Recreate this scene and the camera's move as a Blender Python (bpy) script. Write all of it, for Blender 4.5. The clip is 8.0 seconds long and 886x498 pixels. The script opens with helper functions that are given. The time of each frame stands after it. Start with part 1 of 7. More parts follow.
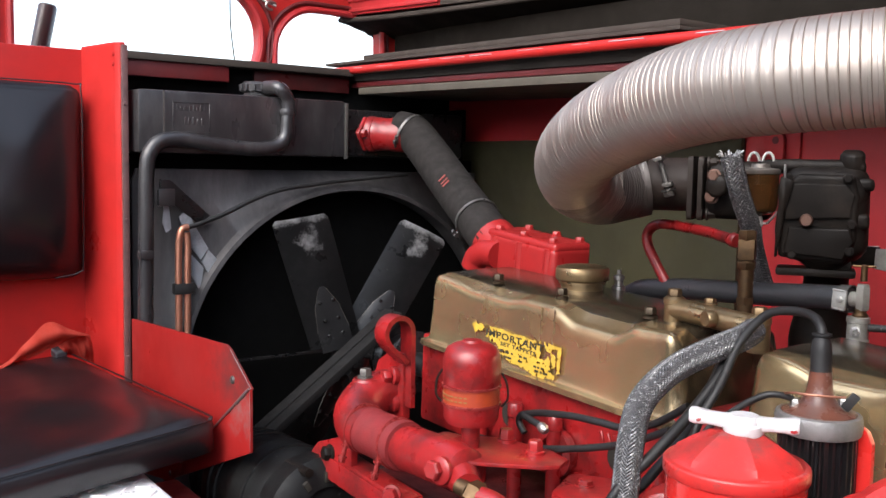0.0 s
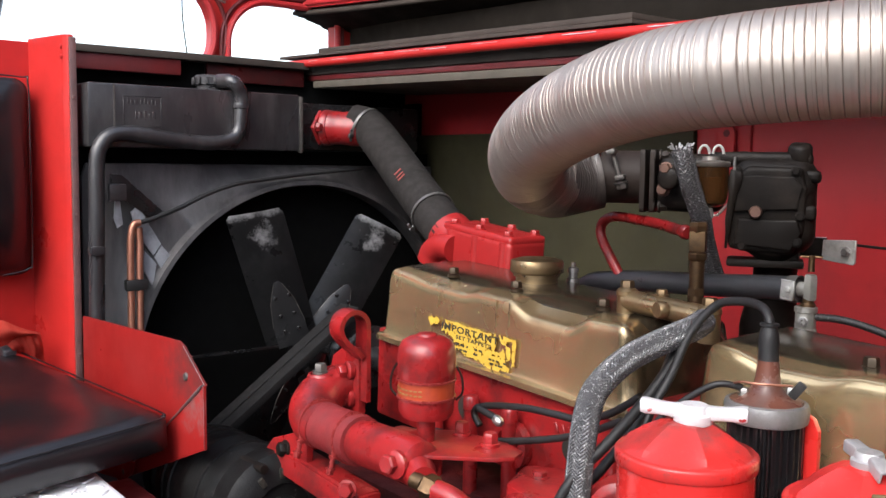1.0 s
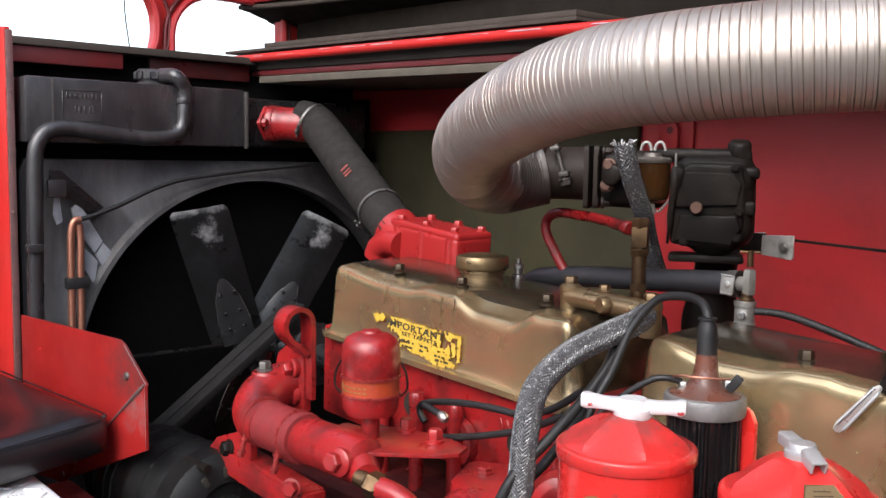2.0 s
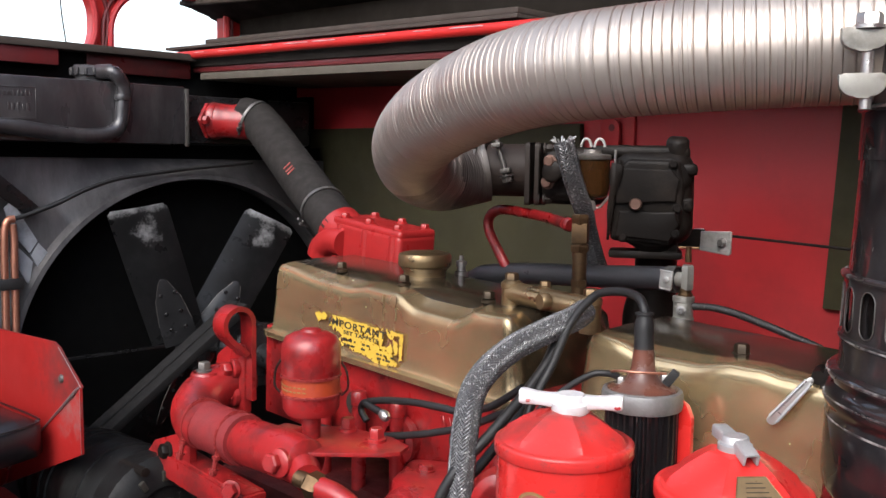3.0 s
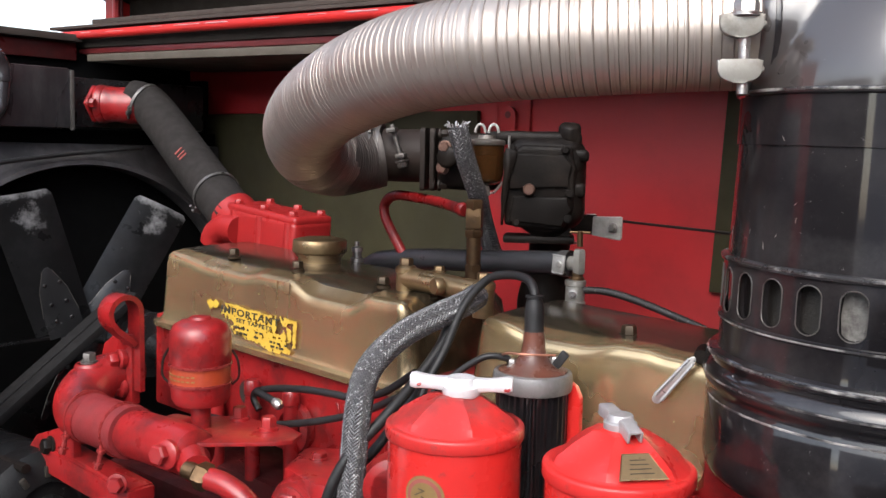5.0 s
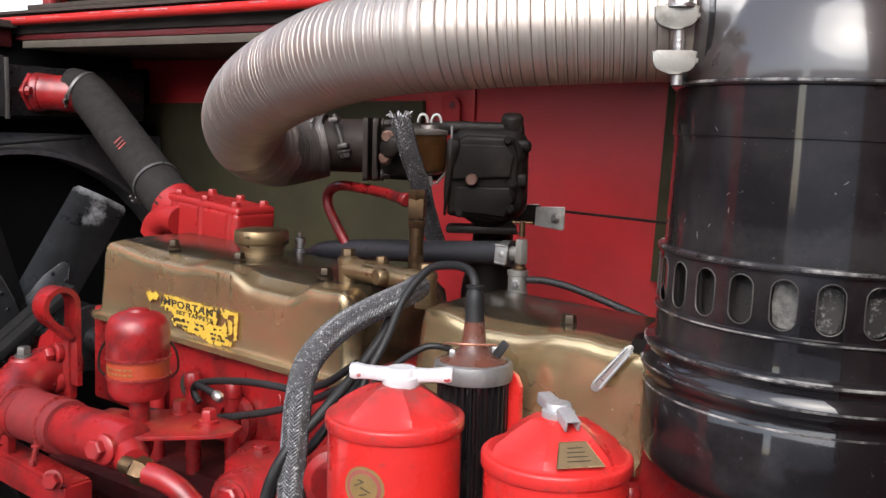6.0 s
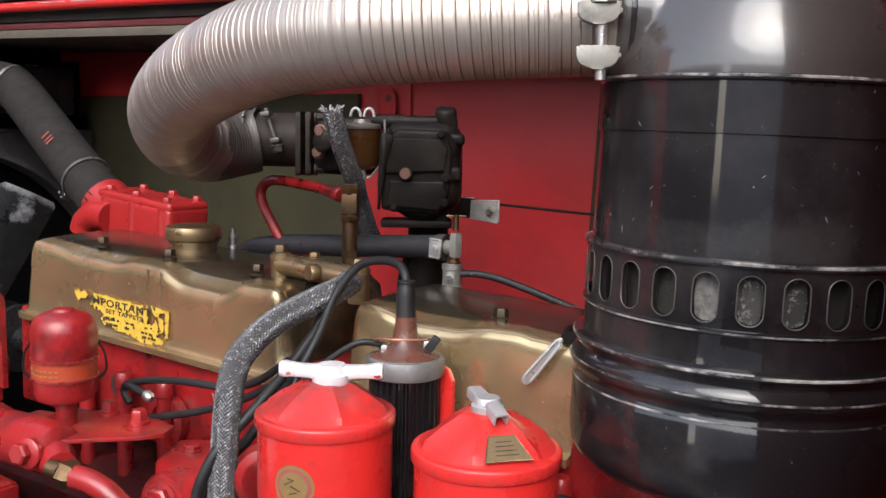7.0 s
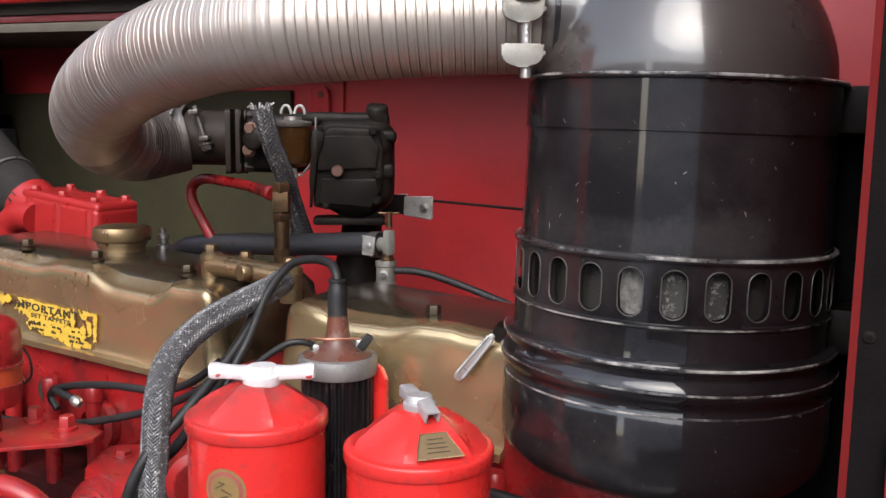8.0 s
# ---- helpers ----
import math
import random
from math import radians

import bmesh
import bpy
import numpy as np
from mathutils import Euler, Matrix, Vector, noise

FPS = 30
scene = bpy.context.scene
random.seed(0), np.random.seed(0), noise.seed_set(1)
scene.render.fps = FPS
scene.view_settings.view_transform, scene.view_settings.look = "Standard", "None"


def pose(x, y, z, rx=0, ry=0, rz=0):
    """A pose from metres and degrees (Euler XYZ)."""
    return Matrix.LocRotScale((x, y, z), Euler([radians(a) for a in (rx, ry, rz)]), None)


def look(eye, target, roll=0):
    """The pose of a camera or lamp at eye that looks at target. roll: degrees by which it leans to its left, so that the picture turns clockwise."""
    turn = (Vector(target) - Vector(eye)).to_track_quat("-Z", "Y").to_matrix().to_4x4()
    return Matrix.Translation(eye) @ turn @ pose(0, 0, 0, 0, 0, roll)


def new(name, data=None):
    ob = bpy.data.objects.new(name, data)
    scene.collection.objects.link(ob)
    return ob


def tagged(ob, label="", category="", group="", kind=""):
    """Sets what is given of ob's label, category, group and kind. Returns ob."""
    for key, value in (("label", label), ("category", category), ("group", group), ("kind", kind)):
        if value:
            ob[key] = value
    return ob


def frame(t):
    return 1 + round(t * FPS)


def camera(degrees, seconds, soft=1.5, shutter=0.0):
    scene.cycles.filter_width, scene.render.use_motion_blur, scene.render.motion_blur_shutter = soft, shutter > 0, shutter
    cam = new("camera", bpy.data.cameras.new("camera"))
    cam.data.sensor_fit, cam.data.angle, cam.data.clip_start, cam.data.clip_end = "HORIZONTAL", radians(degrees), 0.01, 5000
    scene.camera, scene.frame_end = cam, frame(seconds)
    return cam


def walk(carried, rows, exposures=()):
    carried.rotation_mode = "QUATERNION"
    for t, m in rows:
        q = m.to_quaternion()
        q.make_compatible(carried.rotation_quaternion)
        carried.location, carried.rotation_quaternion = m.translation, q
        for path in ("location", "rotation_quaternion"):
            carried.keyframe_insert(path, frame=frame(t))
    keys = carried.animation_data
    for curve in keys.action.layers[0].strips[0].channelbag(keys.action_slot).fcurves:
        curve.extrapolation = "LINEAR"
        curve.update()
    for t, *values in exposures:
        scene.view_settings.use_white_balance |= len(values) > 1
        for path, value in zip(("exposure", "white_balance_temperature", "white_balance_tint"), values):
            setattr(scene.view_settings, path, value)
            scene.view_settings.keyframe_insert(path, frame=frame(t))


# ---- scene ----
cam = camera(51.0, 8.0)
PATH = [
    (0.0, pose(0.0000, 0.0000, 1.5000, 85.00, -1.00, 54.09)),
    (0.5, pose(0.0024, 0.0015, 1.5000, 84.86, -0.78, 52.85)),
    (1.0, pose(0.0026, 0.0061, 1.4993, 84.68, -0.83, 51.58)),
    (2.5, pose(0.0092, 0.0206, 1.4986, 84.50, -0.92, 47.11)),
    (3.0, pose(0.0106, 0.0274, 1.4965, 84.50, -0.87, 45.62)),
    (3.5, pose(0.0112, 0.0303, 1.4952, 84.46, -0.73, 44.16)),
    (4.0, pose(0.0128, 0.0352, 1.4938, 84.38, -0.81, 42.70)),
    (4.5, pose(0.0145, 0.0376, 1.4918, 84.21, -1.01, 41.26)),
    (6.0, pose(0.0216, 0.0472, 1.4902, 83.49, -1.40, 36.72)),
    (6.5, pose(0.0281, 0.0514, 1.4921, 83.25, -1.24, 35.15)),
    (7.0, pose(0.0317, 0.0575, 1.4934, 83.04, -1.14, 33.36)),
    (7.5, pose(0.0375, 0.0613, 1.4969, 82.80, -0.92, 31.77)),
    (8.0, pose(0.0394, 0.0619, 1.4970, 82.72, -0.71, 29.64)),
]
walk(cam, PATH, ((0.0, 1.85), (1.0, 1.82), (3.0, 1.74), (8.0, 1.71)))

import mathutils

# ---- light ----
world = bpy.data.worlds.new("world")
scene.world = world
world.use_nodes = True
wn = world.node_tree
bg = wn.nodes["Background"]
sky = wn.nodes.new("ShaderNodeTexSky")
sky.sky_type = 'NISHITA'
sky.sun_disc = False
sky.sun_elevation = radians(42)
sky.sun_rotation = radians(158)
sky.air_density, sky.dust_density, sky.ozone_density = 1.0, 1.9, 1.0
overcast = wn.nodes.new("ShaderNodeHueSaturation")      # thin cloud whitens the blue
overcast.inputs["Saturation"].default_value = 0.65
wn.links.new(sky.outputs[0], overcast.inputs["Color"])
wn.links.new(overcast.outputs[0], bg.inputs[0])
bg.inputs[1].default_value = 0.15
sun = new("sun", bpy.data.lights.new("sun", 'SUN'))
sun.data.energy = 0.85
sun.data.angle = radians(50)
sun.data.color = (1.0, 0.99, 0.985)
sun.matrix_world = look((0.57, -1.41, 1.37), (0, 0, 0))


# ---- materials ----
def mat(name, base, second=None, rough=0.5, metal=0.0, scale=30.0, fine=400.0, bump=0.15, amount=0.5,
        dirt=None, dirt_amount=0.0, dirt_scale=9.0, coat=0.0, rough_var=0.15, spec=0.5, coat_rough=0.10, dust=None, dust_amount=0.0, dust_scale=None, dust_at=0.6, stretch=None):
    m = bpy.data.materials.new(name)
    m.use_nodes = True
    nt = m.node_tree
    b = nt.nodes["Principled BSDF"]
    where = nt.nodes.new("ShaderNodeTexCoord").outputs["Object"]
    if stretch:
        mp = nt.nodes.new("ShaderNodeMapping")
        mp.inputs["Scale"].default_value = stretch
        nt.links.new(where, mp.inputs["Vector"])
        where = mp.outputs[0]

    def noise_tex(s, detail=4.0, rgh=0.6):
        n = nt.nodes.new("ShaderNodeTexNoise")
        n.inputs["Scale"].default_value = s
        n.inputs["Detail"].default_value = detail
        n.inputs["Roughness"].default_value = rgh
        nt.links.new(where, n.inputs["Vector"])
        return n

    def ramp(src, lo, hi):
        r = nt.nodes.new("ShaderNodeMapRange")
        r.inputs["From Min"].default_value, r.inputs["From Max"].default_value = lo, hi
        nt.links.new(src, r.inputs["Value"])
        return r.outputs[0]

    def mix(fac, a, c):
        x = nt.nodes.new("ShaderNodeMix")
        x.data_type = 'RGBA'
        nt.links.new(fac, x.inputs[0])
        for sock, v in ((x.inputs[6], a), (x.inputs[7], c)):
            if isinstance(v, tuple):
                sock.default_value = (*v, 1)
            else:
                nt.links.new(v, sock)
        return x.outputs[2]

    def times(src, k):
        x = nt.nodes.new("ShaderNodeMath")
        x.operation = 'MULTIPLY'
        x.inputs[1].default_value = k
        nt.links.new(src, x.inputs[0])
        return x.outputs[0]

    second = second or tuple(c * 0.6 for c in base)
    n1 = noise_tex(scale)
    nf = noise_tex(fine, 2.0)
    col = mix(times(ramp(n1.outputs[0], 0.35, 0.7), amount), base, second)
    if dirt:
        nd = noise_tex(dirt_scale, 8.0, 0.7)
        col = mix(times(ramp(nd.outputs[0], 0.46, 0.66), dirt_amount), col, dirt)
    if dust:
        ns = noise_tex(dust_scale or dirt_scale * 7, 6.0, 0.75)
        col = mix(times(ramp(ns.outputs[0], dust_at, dust_at + 0.07), dust_amount), col, dust)
    nt.links.new(col, b.inputs["Base Color"])
    rr = nt.nodes.new("ShaderNodeMapRange")
    rr.inputs["From Min"].default_value, rr.inputs["From Max"].default_value = 0.3, 0.7
    rr.inputs["To Min"].default_value, rr.inputs["To Max"].default_value = max(0.03, rough - rough_var), min(1, rough + rough_var)
    nt.links.new(n1.outputs[0], rr.inputs["Value"])
    nt.links.new(rr.outputs[0], b.inputs["Roughness"])
    b.inputs["Metallic"].default_value = metal
    b.inputs["Specular IOR Level"].default_value = spec
    b.inputs["Coat Weight"].default_value = coat
    b.inputs["Coat Roughness"].default_value = coat_rough
    if bump:
        bp = nt.nodes.new("ShaderNodeBump")
        bp.inputs["Strength"].default_value = bump
        bp.inputs["Distance"].default_value = 0.001
        add = nt.nodes.new("ShaderNodeMath")
        nt.links.new(nf.outputs[0], add.inputs[0])
        nt.links.new(n1.outputs[0], add.inputs[1])
        nt.links.new(add.outputs[0], bp.inputs["Height"])
        nt.links.new(bp.outputs[0], b.inputs["Normal"])
    return m


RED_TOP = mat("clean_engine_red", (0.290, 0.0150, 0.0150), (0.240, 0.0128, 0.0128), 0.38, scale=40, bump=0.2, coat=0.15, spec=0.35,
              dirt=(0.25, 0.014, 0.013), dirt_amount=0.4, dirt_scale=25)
# oily red; on the low engine its darkness also stands in for shade
DARKENED_RED = mat("oily_darkened_red", (0.050, 0.008, 0.008), (0.025, 0.006, 0.006), 0.4, scale=30, bump=0.4, coat=0.2,
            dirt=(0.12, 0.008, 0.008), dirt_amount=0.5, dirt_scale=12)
RED = mat("engine_red", (0.2856, 0.0121, 0.0131), (0.2352, 0.0105, 0.0110), 0.34, scale=20, bump=0.10, coat=0.25, coat_rough=0.18, amount=0.5, spec=0.4,
          dirt=(0.060, 0.0095, 0.009), dirt_amount=0.85, dirt_scale=17, dust=(0.12, 0.032, 0.029), dust_amount=0.35, dust_scale=70, dust_at=0.56)
RED_WIRE = mat("red_wire", (0.27, 0.030, 0.028), (0.17, 0.016, 0.016), 0.28, metal=0.3, scale=90, bump=0.2)
RED_CAN = mat("filter_red", (0.560, 0.0213, 0.0175), (0.480, 0.0175, 0.0163), 0.30, scale=25, bump=0.04, coat=0.7, coat_rough=0.07, spec=0.4,
              dirt=(0.30, 0.016, 0.013), dirt_amount=0.2, dirt_scale=18, dust=(0.16, 0.05, 0.045), dust_amount=0.45, dust_scale=120, dust_at=0.60)
RED_LID = mat("dusty_lid_red", (0.540, 0.0238, 0.0213), (0.430, 0.0225, 0.0200), 0.36, scale=25, bump=0.06, coat=0.15, spec=0.35,
              dirt=(0.115, 0.028, 0.025), dirt_amount=0.7, dirt_scale=9, dust=(0.16, 0.05, 0.045), dust_amount=0.5, dust_scale=110, dust_at=0.58)
RED_BODY = mat("body_red", (0.440, 0.0200, 0.0175), (0.360, 0.0175, 0.0150), 0.40, scale=8, bump=0.06, coat=0.08, spec=0.3,
               dirt=(0.26, 0.014, 0.012), dirt_amount=0.4, dirt_scale=5, dust=(0.24, 0.04, 0.035), dust_amount=0.15, dust_scale=90, dust_at=0.66)
RED_WALL = mat("wall_red", (0.42, 0.024, 0.027), (0.35, 0.021, 0.023), 0.42, scale=6, bump=0.08,
               dirt=(0.16, 0.02, 0.02), dirt_amount=0.4, dirt_scale=5)
MAROON = mat("maroon_paint", (0.12, 0.013, 0.014), (0.07, 0.010, 0.010), 0.5, scale=14, bump=0.2)
def bronze(name):
    return mat(name, (0.55, 0.405, 0.222), (0.45, 0.328, 0.175), 0.26, metal=0.82, coat=0.3, coat_rough=0.18, scale=6, fine=900, bump=0.02, rough_var=0.04,
               dirt=(0.24, 0.168, 0.092), dirt_amount=0.42, dirt_scale=4.5, dust=(0.20, 0.14, 0.08), dust_amount=0.12, dust_scale=90, dust_at=0.64)


GOLD, GOLD_REAR = bronze("bronze_paint"), bronze("rear_bronze_paint")
GOLD_DIRTY = mat("oily_bronze", (0.20, 0.13, 0.065), (0.07, 0.048, 0.03), 0.45, metal=0.7, scale=30, fine=700, bump=0.15,
                 dirt=(0.03, 0.022, 0.018), dirt_amount=0.8, dirt_scale=16)
BLACK = mat("black_paint", (0.010, 0.0096, 0.0102), (0.006, 0.0058, 0.0062), 0.28, scale=20, bump=0.15, coat=0.2, coat_rough=0.2, spec=0.35,
            dirt=(0.026, 0.0245, 0.0245), dirt_amount=0.5, dirt_scale=9, dust=(0.22, 0.21, 0.20), dust_amount=0.35, dust_scale=130, dust_at=0.66)
BLACK_GLOSS = mat("glossy_black_enamel", (0.0080, 0.0070, 0.0078), (0.0125, 0.0110, 0.0118), 0.30, scale=7, fine=120, bump=0.015, coat=0.95, coat_rough=0.05, spec=0.08,
                  rough_var=0.06, dirt=(0.046, 0.0405, 0.0400), dirt_amount=0.65, dirt_scale=6, dust=(0.40, 0.38, 0.37), dust_amount=0.75, dust_scale=170, dust_at=0.66)
# dusty hood enamel; the lighter base also holds brown-grey reflected light
LIGHTENED_ENAMEL = mat("dusty_lightened_enamel", (0.052, 0.0450, 0.0425), (0.030, 0.0260, 0.0245), 0.30, scale=9, fine=150, bump=0.02, coat=1.0, coat_rough=0.10, spec=0.4,
                   rough_var=0.05, dirt=(0.055, 0.046, 0.042), dirt_amount=0.5, dirt_scale=7, dust=(0.42, 0.40, 0.39), dust_amount=0.6, dust_scale=170, dust_at=0.67)
WORN_BLACK = mat("worn_black_edge", (0.03, 0.028, 0.028), (0.015, 0.015, 0.015), 0.3, scale=40, bump=0.3, coat=0.5,
                 dirt=(0.5, 0.47, 0.44), dirt_amount=0.9, dirt_scale=26)
IRON = mat("oily_iron", (0.0075, 0.0058, 0.0048), (0.0040, 0.0031, 0.0027), 0.5, metal=0.0, scale=35, fine=180, bump=0.2,
           dirt=(0.024, 0.0185, 0.0150), dirt_amount=0.7, dirt_scale=19, spec=0.12)
RUBBER = mat("black_rubber", (0.012, 0.0118, 0.0122), (0.022, 0.0212, 0.021), 0.5, scale=40, bump=0.2, spec=0.35)
HOSE = mat("grey_rubber_hose", (0.019, 0.0165, 0.0150), (0.013, 0.0112, 0.0105), 0.85, spec=0.2, scale=60, fine=600, bump=0.3)
DUCT = mat("aluminium_duct", (0.41, 0.355, 0.312), (0.34, 0.292, 0.255), 0.43, metal=0.78, scale=18, fine=260, bump=0.05, rough_var=0.05,
           dirt=(0.32, 0.265, 0.228), dirt_amount=0.4, dirt_scale=9)
SILVER = mat("silver_paint", (0.62, 0.615, 0.62), (0.50, 0.495, 0.50), 0.42, metal=0.15, scale=60, bump=0.25,
             dirt=(0.42, 0.38, 0.37), dirt_amount=0.35, dirt_scale=60)
CAST_ALU = mat("cast_aluminium", (0.55, 0.54, 0.53), (0.35, 0.34, 0.33), 0.45, metal=0.8, scale=80, bump=0.3)
STEEL = mat("dull_steel", (0.42, 0.40, 0.38), (0.25, 0.23, 0.22), 0.38, metal=0.9, scale=90, bump=0.2)
DULL = mat("dull_clamp_steel", (0.13, 0.12, 0.11), (0.06, 0.055, 0.05), 0.45, metal=0.6, scale=60, bump=0.2)
ZINC_OLD = mat("aged_zinc", (0.34, 0.325, 0.29), (0.22, 0.205, 0.18), 0.42, metal=0.5, scale=60, bump=0.2, dirt=(0.12, 0.10, 0.08), dirt_amount=0.5, dirt_scale=45)
ZINC = mat("zinc_plate", (0.52, 0.51, 0.48), (0.36, 0.35, 0.33), 0.42, metal=0.6, scale=90, bump=0.15,
           dirt=(0.2, 0.17, 0.14), dirt_amount=0.6, dirt_scale=50)
BRASS = mat("dirty_brass", (0.15, 0.088, 0.043), (0.07, 0.043, 0.024), 0.42, metal=0.85, scale=70, bump=0.3,
            dirt=(0.04, 0.028, 0.02), dirt_amount=0.6, dirt_scale=40)
COPPER = mat("aged_copper", (0.45, 0.20, 0.13), (0.30, 0.14, 0.10), 0.45, metal=0.8, scale=60, bump=0.2)
# oily cover tops; the raised cover's dark reflection is put into the colour too
OIL_TOP_DARK = mat("oil_and_dark_reflection", (0.060, 0.045, 0.028), (0.025, 0.0195, 0.0135), 0.24, metal=0.40, scale=14, fine=500, bump=0.05, amount=0.9, rough_var=0.06, coat=0.3, coat_rough=0.15,
              dirt=(0.014, 0.011, 0.008), dirt_amount=0.85, dirt_scale=5, dust=(0.20, 0.14, 0.07), dust_amount=0.25, dust_scale=14, dust_at=0.62)
OIL_BLACK = mat("thick_oil", (0.014, 0.012, 0.011), (0.022, 0.018, 0.016), 0.3, scale=22, fine=500, bump=0.2, amount=0.9)
OLIVE = mat("olive_board", (0.044, 0.0385, 0.0178), (0.032, 0.0287, 0.014), 0.7, scale=12, bump=0.2, spec=0.25,
            dirt=(0.026, 0.022, 0.014), dirt_amount=0.65, dirt_scale=5)
BOARD = mat("grey_board", (0.075, 0.063, 0.046), (0.05, 0.041, 0.032), 0.8, scale=20, bump=0.3)
FIBRE = mat("brown_fibre_board", (0.055, 0.044, 0.037), (0.033, 0.027, 0.023), 0.85, scale=18, bump=0.4, spec=0.2)
DARK_BOARD = mat("dark_board", (0.024, 0.0200, 0.0170), (0.014, 0.0120, 0.0105), 0.85, scale=15, bump=0.3, spec=0.15)
LEATHER = mat("black_leathercloth", (0.0060, 0.0050, 0.0060), (0.0095, 0.0082, 0.0095), 0.40, scale=9, fine=900, bump=0.10, coat=0.62, coat_rough=0.19, spec=0.25, rough_var=0.06,
              dirt=(0.010, 0.0088, 0.009), dirt_amount=0.4, dirt_scale=7)
CLOTH = mat("red_cloth", (0.55, 0.055, 0.032), (0.46, 0.043, 0.027), 0.85, scale=60, fine=1500, bump=0.5)
BAKELITE = mat("brown_bakelite", (0.12, 0.045, 0.03), (0.075, 0.03, 0.022), 0.28, scale=40, bump=0.1,
               dirt=(0.14, 0.11, 0.10), dirt_amount=0.4, dirt_scale=40)
BRAID = mat("braided_sleeve", (0.035, 0.035, 0.036), (0.022, 0.022, 0.023), 0.6, metal=0.2, scale=150, bump=0.6)
BRAID_TIP = mat("tarnished_braid", (0.065, 0.064, 0.066), (0.105, 0.104, 0.107), 0.42, metal=0.3, dust=(0.46, 0.455, 0.46), dust_amount=0.85, dust_scale=300, dust_at=0.55, scale=120, bump=0.5, amount=0.9)
YELLOW = mat("yellow_label", (0.56, 0.36, 0.045), (0.45, 0.27, 0.03), 0.5, scale=50, bump=0.1)
ORANGE = mat("orange_label", (0.34, 0.045, 0.013), (0.26, 0.024, 0.012), 0.45, scale=120, bump=0.1)
INK = mat("black_print", (0.02, 0.017, 0.012), rough=0.6, bump=0)
GOLD_PRINT = mat("gold_print", (0.30, 0.19, 0.07), (0.18, 0.11, 0.05), 0.45, metal=0.4, scale=120, bump=0)
RED_PRINT = mat("faded_red_print", (0.28, 0.06, 0.05), rough=0.8, bump=0)
BARE_GREY = mat("grey_catch", (0.10, 0.105, 0.115), (0.05, 0.052, 0.056), 0.45, metal=0.4, scale=60, bump=0.2)
TREAD = mat("tread_aluminium", (0.82, 0.82, 0.83), (0.7, 0.7, 0.7), 0.40, metal=0.25, scale=40, bump=0.15)
# jamb and red edge: the outer body's shade is put into these dark colours
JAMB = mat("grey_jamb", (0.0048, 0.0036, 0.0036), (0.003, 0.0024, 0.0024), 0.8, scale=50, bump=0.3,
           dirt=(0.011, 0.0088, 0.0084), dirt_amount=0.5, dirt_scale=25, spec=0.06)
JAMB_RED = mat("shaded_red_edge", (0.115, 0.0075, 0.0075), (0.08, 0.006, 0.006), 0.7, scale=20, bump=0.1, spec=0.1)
IRON_BROWN = mat("rusty_iron", (0.020, 0.0145, 0.0115), (0.011, 0.0082, 0.0068), 0.55, scale=30, bump=0.25, dirt=(0.034, 0.025, 0.019), dirt_amount=0.5, dirt_scale=25, spec=0.2)
COPPER_DULL = mat("dull_copper", (0.15, 0.082, 0.060), (0.09, 0.05, 0.038), 0.45, metal=0.5, scale=60, bump=0.2)
THROAT = mat("brown_throat", (0.022, 0.015, 0.012), (0.013, 0.009, 0.008), 0.6, scale=30, bump=0.2, spec=0.2)
# pale reflector for the wall added behind the camera
GREY_WALL = mat("pale_reflector", (0.70, 0.67, 0.67), (0.58, 0.56, 0.55), 0.85, scale=2, bump=0.3)
GROUND = mat("yard_asphalt", (0.085, 0.08, 0.078), (0.06, 0.057, 0.055), 0.9, scale=3, bump=0.3)
GLASS = bpy.data.materials.new("amber_glass")
GLASS.use_nodes = True
_b = GLASS.node_tree.nodes["Principled BSDF"]
_b.inputs["Base Color"].default_value = (0.24, 0.12, 0.045, 1)
_b.inputs["Roughness"].default_value = 0.05
_b.inputs["Transmission Weight"].default_value = 0.9
_b.inputs["IOR"].default_value = 1.3
FUEL = mat("amber_petrol", (0.035, 0.016, 0.006), (0.02, 0.01, 0.005), 0.2, scale=60, bump=0, dirt=(0.03, 0.015, 0.01), dirt_amount=0.5, dirt_scale=40)


